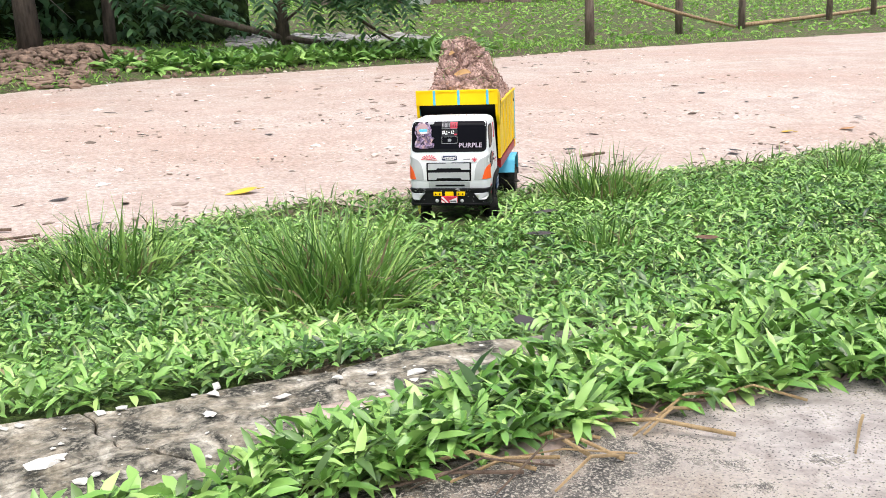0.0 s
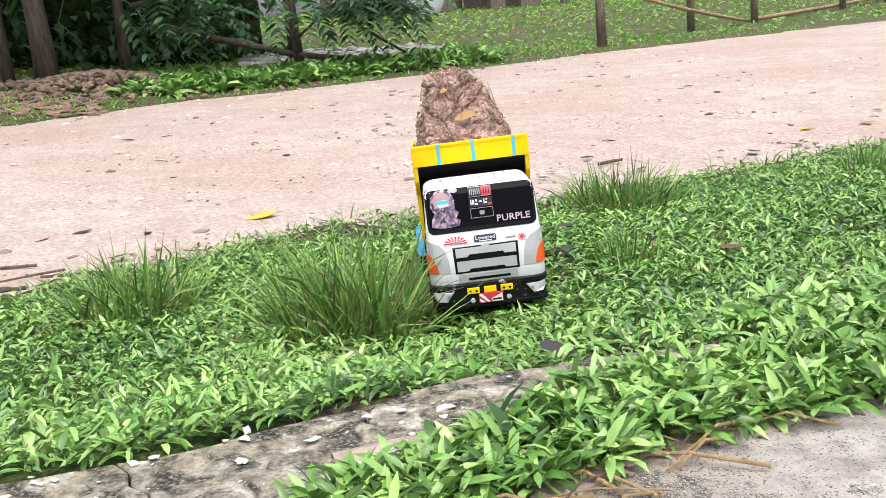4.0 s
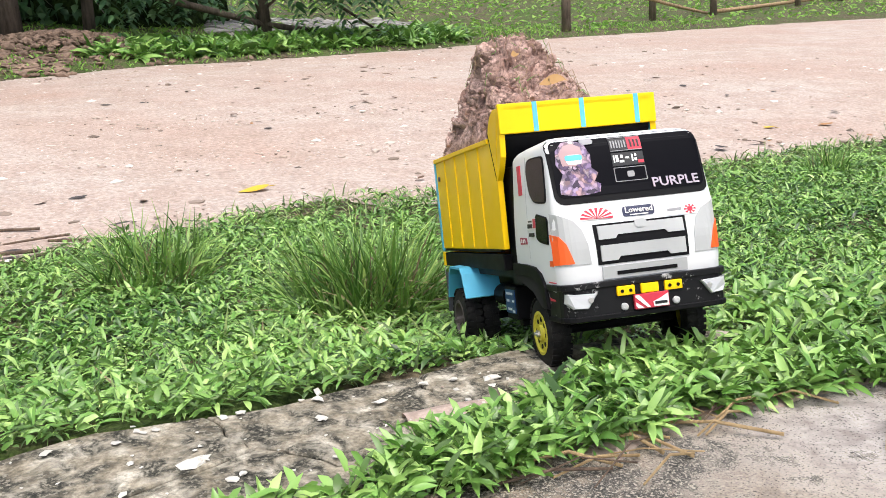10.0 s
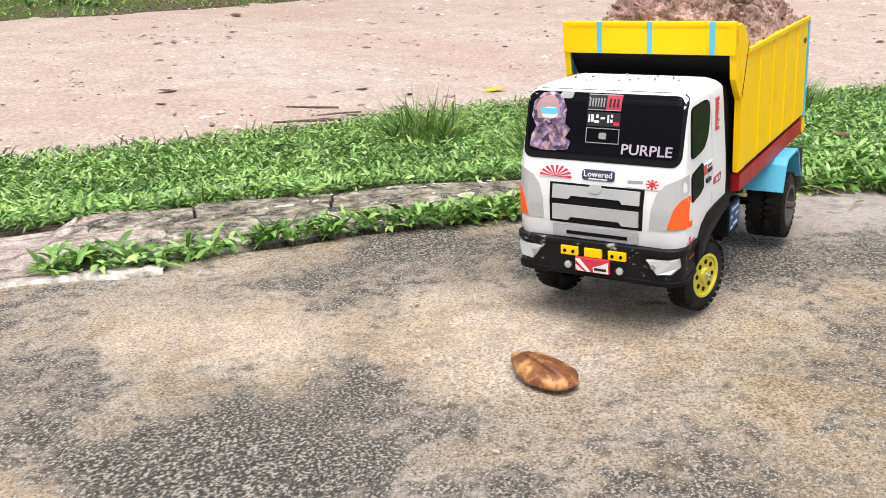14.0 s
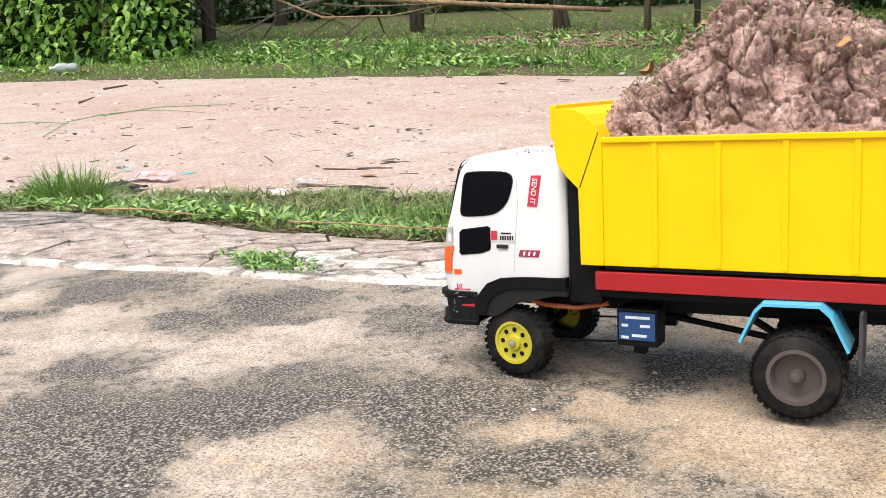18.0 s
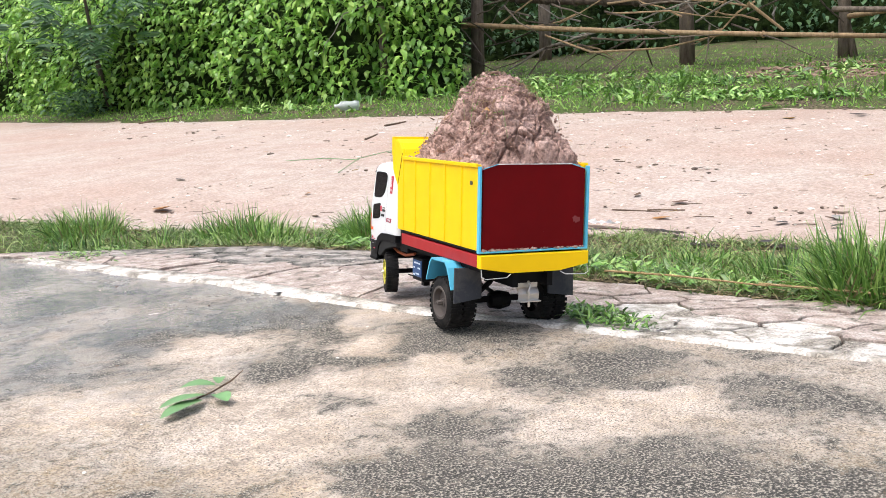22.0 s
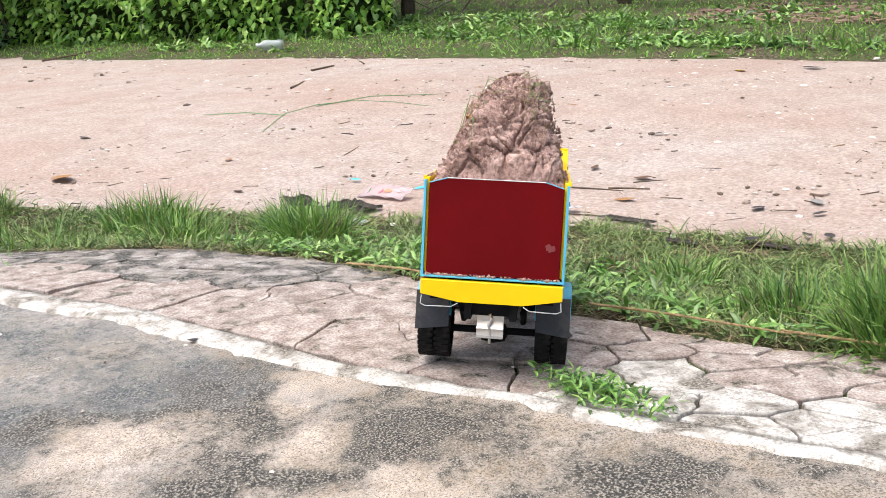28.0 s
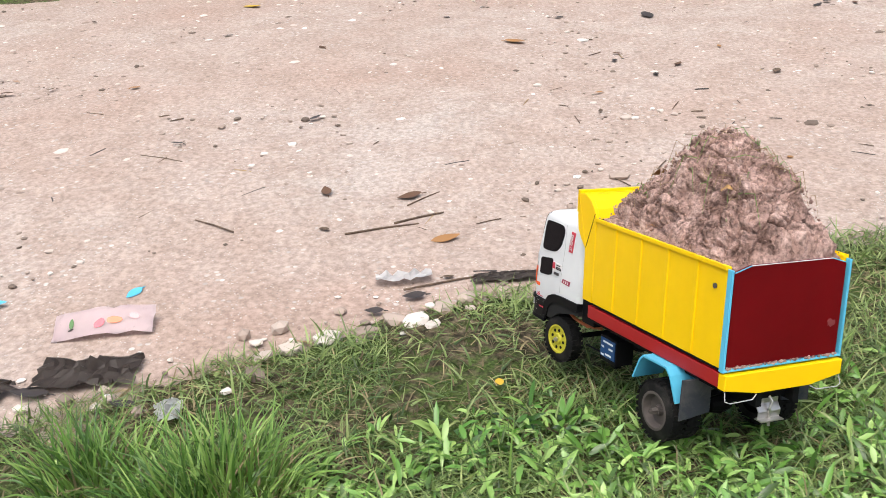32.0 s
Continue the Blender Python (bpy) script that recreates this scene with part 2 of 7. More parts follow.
def bark_mat(name, dark, light, scale=18):
    m = material(name, light, 0.9, spec=0.2)
    v = coords(m, "Object", (1, 1, 0.22))
    n = noise_of(m, scale, 8, 0.7, v)
    link(m, ramp(m, n, [(0.3, dark), (0.7, light)]), base(m).inputs["Base Color"])
    bump(m, n, 0.9, 0.02)
    return m


def paint_mat(name, colour, rough=0.4, wear=0.12, chip=(0.25, 0.2, 0.15), low=0.86, spec=0.5):
    m = material(name, colour, rough, spec=spec)
    v = coords(m)
    soft = ramp(m, noise_of(m, 9, 5, 0.6, v), [(0.3, tuple(c * low for c in colour)), (0.7, tuple(min(1, c * 1.06) for c in colour))])
    chips = ramp(m, noise_of(m, 70, 8, 0.75, v), [(0.70 - wear * 0.4, 0.0), (0.74 - wear * 0.4, 1.0)])
    link(m, mix(m, chips, soft, mix(m, 0.5, chip, colour)), base(m).inputs["Base Color"])
    rough_from(m, noise_of(m, 25, 5, 0.6, v), rough - 0.08, rough + 0.22)
    bump(m, noise_of(m, 45, 6, 0.6, v), 0.15, 0.002)
    return m


CLAY_ROAD, SOIL, CONCRETE = dirt_road_mat(), soil_mat(), concrete_mat()
PAVE_PALE = kerb_mat("cracked_pinkish_concrete", [(0.36, (0.265, 0.210, 0.182)), (0.5, (0.375, 0.310, 0.274)), (0.64, (0.47, 0.412, 0.375))], [(0.40, (0.035, 0.032, 0.026)), (0.52, (0.13, 0.115, 0.092)), (0.64, (0.34, 0.30, 0.25))], 0.550, 0.600, 16)
PAVE_STAINED = kerb_mat("stained_cracked_concrete", [(0.36, (0.22, 0.19, 0.165)), (0.5, (0.33, 0.29, 0.26)), (0.64, (0.43, 0.395, 0.365))], [(0.40, (0.028, 0.028, 0.026)), (0.52, (0.10, 0.095, 0.085)), (0.64, (0.27, 0.25, 0.22))], 0.475, 0.545, 14)
WHITE_PAVE = kerb_mat("white_limed_concrete", [(0.36, (0.36, 0.33, 0.29)), (0.62, (0.62, 0.59, 0.55))], [(0.4, (0.10, 0.09, 0.075)), (0.64, (0.38, 0.34, 0.29))], 0.505, 0.56, 13)
MOSSY = kerb_mat("mossy_kerb_concrete", [(0.36, (0.17, 0.145, 0.105)), (0.5, (0.29, 0.255, 0.195)), (0.64, (0.45, 0.415, 0.345))], [(0.40, (0.022, 0.022, 0.018)), (0.52, (0.07, 0.066, 0.052)), (0.64, (0.24, 0.22, 0.175))], 0.455, 0.545, 30)
CARPET = leaf_mat("carpet_grass", (0.008, 0.034, 0.006), (0.118, 0.300, 0.042), (0.44, 0.63, 0.19), 0.30, 0.10)
TUFT = leaf_mat("tuft_grass", (0.022, 0.075, 0.014), (0.115, 0.265, 0.042), (0.38, 0.53, 0.14), 0.42, 0.22)
LAWN = leaf_mat("pasture_grass", (0.10, 0.25, 0.035), (0.20, 0.42, 0.06), (0.40, 0.58, 0.13), 0.6, 0.35)
VINE = leaf_mat("vine_leaf", (0.045, 0.145, 0.018), (0.18, 0.40, 0.05), (0.48, 0.68, 0.16), 0.36, 0.35)
FEATHER = leaf_mat("feathery_leaf", (0.015, 0.055, 0.02), (0.045, 0.125, 0.045), (0.12, 0.22, 0.08), 0.5)
VERGE = leaf_mat("verge_blades", (0.024, 0.052, 0.014), (0.14, 0.232, 0.055), (0.36, 0.43, 0.16), 0.45, 0.18)
BARK, GREY_BARK = bark_mat("dark_bark", (0.03, 0.025, 0.02), (0.15, 0.12, 0.095)), bark_mat("grey_bark", (0.10, 0.09, 0.075), (0.34, 0.31, 0.27))
BAMBOO = bark_mat("dry_bamboo", (0.18, 0.12, 0.065), (0.46, 0.33, 0.2), 25)
POST_WOOD = bark_mat("weathered_post_wood", (0.07, 0.055, 0.045), (0.26, 0.21, 0.165), 25)
YELLOW = paint_mat("yellow_paint", (0.90, 0.565, 0.0), 0.4, 0.0, (0.35, 0.25, 0.05), 0.95, spec=0.25)
WHITE = paint_mat("white_paint", (0.69, 0.70, 0.705), 0.35, 0.0, (0.2, 0.18, 0.15), 0.95)
BLACK = paint_mat("black_paint", (0.006, 0.006, 0.007), 0.5, 0.04, (0.06, 0.055, 0.05), spec=0.12)
DARK_RED = paint_mat("dark_red_paint", (0.135, 0.002, 0.004), 0.4, 0.02, (0.45, 0.4, 0.35), 0.78, spec=0.1)
CHIPPED = paint_mat("chipped_black_paint", (0.007, 0.007, 0.008), 0.45, 0.24, (0.75, 0.74, 0.72), spec=0.2)
RED = paint_mat("red_paint", (0.37, 0.008, 0.011), 0.4, 0.1, (0.1, 0.02, 0.02))
SKY_BLUE = paint_mat("light_blue_paint", (0.10, 0.48, 0.70), 0.4, 0.1, (0.3, 0.25, 0.2))
SILVER = paint_mat("silver_grey_paint", (0.42, 0.43, 0.43), 0.35, 0.05, (0.2, 0.2, 0.2))
ORANGE = paint_mat("orange_paint", (0.85, 0.11, 0.012), 0.4, 0.03)
RUBBER = material("tyre_rubber", (0.008, 0.008, 0.008), 0.7, spec=0.15)
FLAP = material("mudflap_rubber", (0.034, 0.038, 0.048), 0.6, spec=0.25)
RIM_YELLOW = paint_mat("yellow_rim_paint", (0.50, 0.45, 0.03), 0.5, 0.15, (0.05, 0.05, 0.02))
RIM_GREY = paint_mat("dusty_rim_paint", (0.085, 0.070, 0.062), 0.7, 0.15, (.22, .19, .17))
METAL = material("bright_tin", (0.6, 0.58, 0.55), 0.35, 0.9)
GLASS_BLACK = material("black_glass_film", (0.004, 0.004, 0.006), 0.25, spec=0.06)
for _m, _c in ((RUBBER, (0.045, 0.041, 0.037)), (FLAP, (0.10, 0.095, 0.09))):
    _n = noise_of(_m, 30, 7, 0.7)
    _b = tuple(base(_m).inputs["Base Color"].default_value)[:3]
    link(_m, ramp(_m, _n, [(0.45, _b), (0.8, _c)]), base(_m).inputs["Base Color"])


def load_mat():
    m = material("clumped_clay", (0.3, 0.19, 0.15), 0.95, spec=0.15)
    v = coords(m)
    n = noise_of(m, 26, 6, 0.65, v)
    fine = noise_of(m, 160, 5, 0.7, v)
    col = ramp(m, n, [(0.34, (0.20, 0.123, 0.100)), (0.5, (0.375, 0.248, 0.210)), (0.64, (0.53, 0.375, 0.325))])
    col = mix(m, 0.6, col, ramp(m, fine, [(0.38, 0.14), (0.5, 0.5), (0.62, 0.72)]), "OVERLAY")
    link(m, col, base(m).inputs["Base Color"])
    bump(m, mix(m, 0.5, n, fine), 1.0, 0.006)
    return m


LOAD = load_mat()
# near-black fill that stands for shade in the open wheel arches
WELL_SHADE = material("well_shade", (.006, .006, .006), .9)


def print_mat():
    """A printed sticker: small patches of lilac, pink, white and dark."""
    m = material("lilac_print", (0.3, 0.22, 0.38), 0.35, spec=0.3)
    v = coords(m)
    cell = node(m, "ShaderNodeTexVoronoi", Scale=150.0, Randomness=1.0)
    warp = node(m, "ShaderNodeTexNoise", Scale=90.0, Detail=3.0)
    link(m, v, warp.inputs["Vector"])
    link(m, mix(m, 0.02, v, warp.outputs["Color"]), cell.inputs["Vector"])
    tone = ramp(m, cell.outputs["Color"], [(0.15, (0.05, 0.035, 0.06)), (0.35, (0.20, 0.13, 0.27)), (0.55, (0.40, 0.31, 0.46)), (0.75, (0.44, 0.27, 0.27)), (0.95, (0.62, 0.56, 0.60))])
    link(m, mix(m, ramp(m, cell.outputs["Distance"], [(0.35, 0.0), (0.6, 0.6)]), tone, (0.03, 0.02, 0.04)), base(m).inputs["Base Color"])
    return m


PRINTED = print_mat()
# ---- plan of the ground: where the slab, the road and the verges meet, as (y, x) ----
SLAB_EDGE = [(-40, .95), (-2.6, .95), (-2.05, 1.08), (-1.86, 1.19), (-1.76, 1.22), (-1.53, 1.23), (-1.44, 1.20), (-1.06, 1.16), (-.65, 1.04), (-.22, .92), (.2, .88), (.6, .75), (1.0, .68), (1.6, .63), (2.0, .45), (2.45, .0), (3.2, -.9), (6, -4), (60, -60)]
ROAD_NEAR = [(-60, 6.), (-12, 3.9), (-6, 3.35), (-3.8, 3.15), (-2.9, 2.95), (-2.3, 2.8), (-1.7, 2.98), (-.95, 2.6), (-.4, 2.3), (.2, 2.05), (.9, 1.8), (1.5, 1.62), (2.2, 1.22), (3.1, .66), (4.4, .2), (7, -.8), (20, -5), (60, -20)]
ROAD_FAR = [(-60, 25), (-10, 11.), (-5.6, 9.7), (-3.6, 8.7), (-2.1, 8.1), (-1.4, 8.1), (-.25, 6.9), (.6, 6.2), (1.4, 5.8), (2.5, 5.7), (4.8, 5.1), (7.5, 4.25), (9.5, 3.5), (14, 2.8), (26, 0), (60, -12)]


def along(table, y):
    return float(np.interp(y, [a for a, _ in table], [b for _, b in table]))


def wobble(x, y, size, seed=0.0):
    return noise.noise((x / size, y / size, seed))


def ground_z(x, y):
    """Height of verge and road at a place; the slab lies at 0."""
    ce, near, far = along(SLAB_EDGE, y), along(ROAD_NEAR, y), along(ROAD_FAR, y)
    if x <= ce:
        return 0.0
    if x <= near:
        lip = -0.016 * min(1.0, max(0.0, (y + 0.7) / 0.3)) * (1 - 0.8 * math.exp(-((y - 1.15) / 0.3) ** 2))
        rut = -0.032 * math.exp(-((y + 1.67) / 0.18) ** 2) * min(1.0, (x - ce) / 0.05, max(0.0, (near - x) / 0.4))
        return rut + lip * max(0.0, 1 - (x - ce) / 0.3) + float(np.interp(x - ce, [0, .06, .15, .33, .5, .7], [0, -.006, -.026, -.066, -.086, -.1]))
    w = min(x, far) - near
    z = float(np.interp(w, [0, .4, 1.5, 2.5, 5, 8], [-.1, -.095, -.02, .04, .16, .27]))
    if x > far:
        z += float(np.interp(x - far, [0, .3, 1.2, 3, 8, 20, 60, 400], [0, .05, .12, .30, .75, 1.6, 3.0, 8.0]))
    return z


def mesh_object(name, verts, faces, mat, smooth=True, parent=None):
    me = bpy.data.meshes.new(name)
    me.from_pydata(verts, [], faces)
    me.materials.append(mat)
    if smooth:
        me.polygons.foreach_set("use_smooth", [True] * len(me.polygons))
    me.update()
    ob = new(name, me)
    if parent:
        ob.parent = parent
    return ob


def sheet(name, us, vs, place, mat):
    """A grid of len(us) x len(vs) points, put by place(u, v)."""
    verts = [place(u, v) for v in vs for u in us]
    n = len(us)
    faces = [(j * n + i, j * n + i + 1, (j + 1) * n + i + 1, (j + 1) * n + i) for j in range(len(vs) - 1) for i in range(n - 1)]
    return mesh_object(name, verts, faces, mat)


def spread(lo, hi, fine_lo, fine_hi, step, coarse):
    """Steps that are fine in the middle and grow outwards."""
    mid = list(np.arange(fine_lo, fine_hi, step))
    out, d, x = [], coarse, fine_hi
    while x < hi:
        out.append(x)
        x += d
        d *= 1.35
    out.append(hi)
    back, d, x = [], coarse, fine_lo - coarse
    while x > lo:
        back.append(x)
        d *= 1.35
        x -= d
    back.append(lo)
    return back[::-1] + mid + out


def under(x, y):
    z = ground_z(x, y)
    ce, near, far = along(SLAB_EDGE, y), along(ROAD_NEAR, y), along(ROAD_FAR, y)
    if x < ce + 0.012:
        return (x, y, -0.12 if x < ce - 0.05 else -0.05)
    dip = min(1.0, max(0.0, (min(x - near, far - x) - 0.04) / 0.2))
    return (x, y, z - 0.006 - 0.06 * dip + 0.012 * wobble(x, y, 0.35) + 0.006 * wobble(x, y, 0.09, 3))


ground = sheet("ground", spread(-400, 600, -0.6, 11, 0.06, 0.3), spread(-400, 400, -5, 12, 0.06, 0.3), under, SOIL)
tagged(ground, "brown soil verge with short weeds beside a clay road", "ground", kind="structure")


def road_point(u, y):
    near, far = along(ROAD_NEAR, y), along(ROAD_FAR, y)
    a = near - 0.05 + 0.10 * wobble(0, y, 0.35) + 0.05 * wobble(5, y, 0.1)
    b = far + 0.05 + 0.16 * wobble(9, y, 0.6) + 0.06 * wobble(7, y, 0.15)
    x = a + (b - a) * u
    lift = 0.012 * min(1, u * 12, (1 - u) * 12)
    return (x, y, ground_z(x, y) - 0.012 + lift + (0.010 * wobble(x, y, 0.5, 1) + 0.004 * wobble(x, y, 0.12, 2)) * min(1, u * 20, (1 - u) * 20))


road = sheet("road", [i / 110 for i in range(111)], spread(-300, 300, -6, 11, 0.06, 0.3), road_point, CLAY_ROAD)
tagged(road, "pinkish packed clay road strewn with grit and leaves", "road", kind="structure")

# ---- helpers for things in parts ----
def thing(name, label, category, group="", m=None):
    e = new(name)
    e.empty_display_size = 0.05
    if m is not None:
        e.matrix_world = m
    return tagged(e, label, category, group)


def part(name, bm, mat, parent, label="", smooth=False):
    me = bpy.data.meshes.new(name)
    bm.to_mesh(me)
    bm.free()
    for one in mat if isinstance(mat, (list, tuple)) else (mat,):
        me.materials.append(one)
    if smooth:
        me.polygons.foreach_set("use_smooth", [True] * len(me.polygons))
    ob = new(name, me)
    ob.parent = parent
    return tagged(ob, label)


def box(bm, x0, x1, y0, y1, z0, z1, bevel=0.0):
    r = bmesh.ops.create_cube(bm, size=1.0)
    for v in r["verts"]:
        v.co = Vector(((x0 + x1) / 2 + v.co.x * (x1 - x0), (y0 + y1) / 2 + v.co.y * (y1 - y0), (z0 + z1) / 2 + v.co.z * (z1 - z0)))
    if bevel:
        edges = {e for v in r["verts"] for e in v.link_edges}
        bmesh.ops.bevel(bm, geom=list(edges), offset=bevel, segments=2, affect="EDGES", profile=0.6)
    return bm


def prism(bm, outline, axis, lo, hi, bevel=0.0):
    """A flat outline, thick from lo to hi along an axis. Outline points are the other two axes, in order."""
    def put(a, b, c):
        return {"x": (c, a, b), "y": (a, c, b), "z": (a, b, c)}[axis]
    one = [bm.verts.new(put(a, b, lo)) for a, b in outline]
    two = [bm.verts.new(put(a, b, hi)) for a, b in outline]
    n = len(outline)
    faces = [bm.faces.new(one), bm.faces.new(two[::-1])]
    faces += [bm.faces.new((one[i], two[i], two[(i + 1) % n], one[(i + 1) % n])) for i in range(n)]
    if bevel:
        edges = {e for f in faces[:2] for e in f.edges}
        bmesh.ops.bevel(bm, geom=list(edges), offset=bevel, segments=1, affect="EDGES")
    bmesh.ops.recalc_face_normals(bm, faces=bm.faces[:])
    return bm


def tube(bm, points, radii, sides=8):
    """A round bar through points, with a radius at each."""
    rings = []
    for i, p in enumerate(points):
        p = Vector(p)
        a = Vector(points[max(i - 1, 0)])
        b = Vector(points[min(i + 1, len(points) - 1)])
        d = (b - a).normalized()
        u = d.orthogonal().normalized() if not rings else (last - d * last.dot(d)).normalized()
        last = u
        w = d.cross(u)
        r = radii if isinstance(radii, (int, float)) else radii[i]
        rings.append([bm.verts.new(p + r * (math.cos(6.2832 * k / sides) * u + math.sin(6.2832 * k / sides) * w)) for k in range(sides)])
    for one, two in zip(rings, rings[1:]):
        for k in range(sides):
            bm.faces.new((one[k], one[(k + 1) % sides], two[(k + 1) % sides], two[k]))
    bm.faces.new(rings[0][::-1])
    bm.faces.new(rings[-1])
    return bm


def lathe(bm, profile, centre, axis="x", sides=28):
    """A profile of (offset along the axis, radius), turned round the axis through centre."""
    rings = []
    for off, r in profile:
        ring = []
        for k in range(sides):
            c, s = math.cos(6.2832 * k / sides) * r, math.sin(6.2832 * k / sides) * r
            q = {"x": (off, c, s), "y": (c, off, s), "z": (c, s, off)}[axis]
            ring.append(bm.verts.new(Vector(centre) + Vector(q)))
        rings.append(ring)
    for one, two in zip(rings, rings[1:]):
        for k in range(sides):
            bm.faces.new((one[k], one[(k + 1) % sides], two[(k + 1) % sides], two[k]))
    bmesh.ops.recalc_face_normals(bm, faces=bm.faces[:])
    return bm


def lettering(name, body, size, mat, parent, m, label="", thick=0.0003, squeeze=1.0):
    """Words in the built-in font, as a flat raised mesh."""
    cu = bpy.data.curves.new(name, "FONT")
    cu.body, cu.size, cu.extrude, cu.align_x, cu.align_y, cu.offset = body, size, thick, "CENTER", "CENTER", size * 0.012
    cu.resolution_u = 2
    ob = bpy.data.objects.new(name, cu)
    scene.collection.objects.link(ob)
    bpy.context.view_layer.update()
    me = bpy.data.meshes.new_from_object(ob.evaluated_get(bpy.context.evaluated_depsgraph_get()))
    bpy.data.objects.remove(ob)
    me.transform(m @ Matrix.Diagonal((squeeze, 1, 1, 1)))
    me.materials.clear()
    me.materials.append(mat)
    out = new(name, me)
    out.parent = parent
    return tagged(out, label)


# ---- the concrete slab: a whole main part, a joint, and a cracked outer strip ----
JOINT = [(-40, .80), (-2.6, .80), (-2.02, .90), (-1.9, 1.02), (-1.65, .99), (-1.45, .95), (-1.2, .89), (-1.0, .84), (-.7, .72), (-.26, .63), (.22, .47), (.6, .34), (.97, .225), (1.48, .14), (2.19, -.09), (2.6, -.3), (3.2, -1.1), (6, -4.2), (60, -61)]


def slab_point(u, y):
    edge = along(JOINT, y) - 0.012 + 0.012 * wobble(3, y, 0.12) + 0.006 * wobble(2, y, 0.03)
    x = edge - u * u * 14
    drop = 0.05 if u == 0 else 0.0
    return (x, y, -0.001 - drop + 0.006 * wobble(x, y, 0.9, 4) * min(1, u * 8) + 0.0015 * wobble(x, y, 0.08, 5))


slab = sheet("slab", [0, 0.0001] + [i / 150 for i in range(1, 151)], spread(-30, 30, -2.6, 3.2, 0.03, 0.2), slab_point, CONCRETE)
tagged(slab, "stained weathered concrete yard slab with damp dark patches", "concrete slab", kind="structure")
bed = sheet("slab_bed", [0, 0.3, 0.7, 1], spread(-12, 8, -2.6, 3.2, 0.05, 0.2), lambda u, y: (along(JOINT, y) - 0.1 + (along(SLAB_EDGE, y) + 0.03 - along(JOINT, y) + 0.1) * u, y, -0.016 - 0.05 * (u == 1)), SOIL)
tagged(bed, "dark soil in the cracks of broken concrete", "soil", kind="structure")



def rim_point(u, y):
    edge = along(JOINT, y) - 0.014 + 0.012 * wobble(3, y, 0.12) + 0.006 * wobble(2, y, 0.03)
    wide = float(np.interp(y, [-.5, .5, .9, 1.3, 1.7, 2.2], [.03, .036, .045, .07, .085, .06])) + 0.022 * wobble(8, y, 0.2) + 0.012 * wobble(6, y, 0.04)
    return (edge - wide * (1 - u), y, 0.004 + 0.002 * wobble(4, y, 0.15) - 0.007 * (u == 0) - 0.02 * (u == 1))


rim = sheet("slab_rim", [0, 0.06, 0.35, 0.7, 0.96, 1], [-0.72 + 0.02 * k for k in range(150)], rim_point, WHITE_PAVE)
tagged(rim, "pale smooth cement rim along the slab's joint", "concrete rim", kind="structure")


def clay_point(u, y):
    edge = along(JOINT, y)
    lo = (-.05 + .035 * wobble(1, y, .1, 6) + .02 * wobble(1, y, .03, 8)) * min(1.0, max(0.0, (-1.3 - y) / .25)) + .01
    lo += .15 * max(0.0, (y + 1.55) / .17)
    x = edge + lo + (.16 - lo) * u
    return (x, y, .0035 + .004 * math.sin(3.1416 * u) + .002 * wobble(x, y, .03, 4) - .012 * (u in (0, 1)) - .004 * (u < .1))


joint_clay = sheet("joint_clay", [0, .04, .2, .4, .6, .8, 1], [-1.95 + .015 * k for k in range(38)], clay_point, CLAY_ROAD)
tagged(joint_clay, "pinkish clay spilled along the slab joint", "clay", kind="structure")
# ---- the toy tipper truck: x to its right, y ahead, z up from the ground, y = 0 at the tail ----
truck = thing("dump_truck", "handmade toy dump truck, white cab, yellow tipper bed heaped with clay", "toy truck")
W = 0.1          # half width of the bed
FRONT_R, REAR_R = 0.0432, 0.0472       # wheel radii
FRONT_Z, REAR_Z = 0.0475, 0.0415       # heights of the axles in the tilted bed's space
REAR_Y, FRONT_Y = 0.127, 0.467


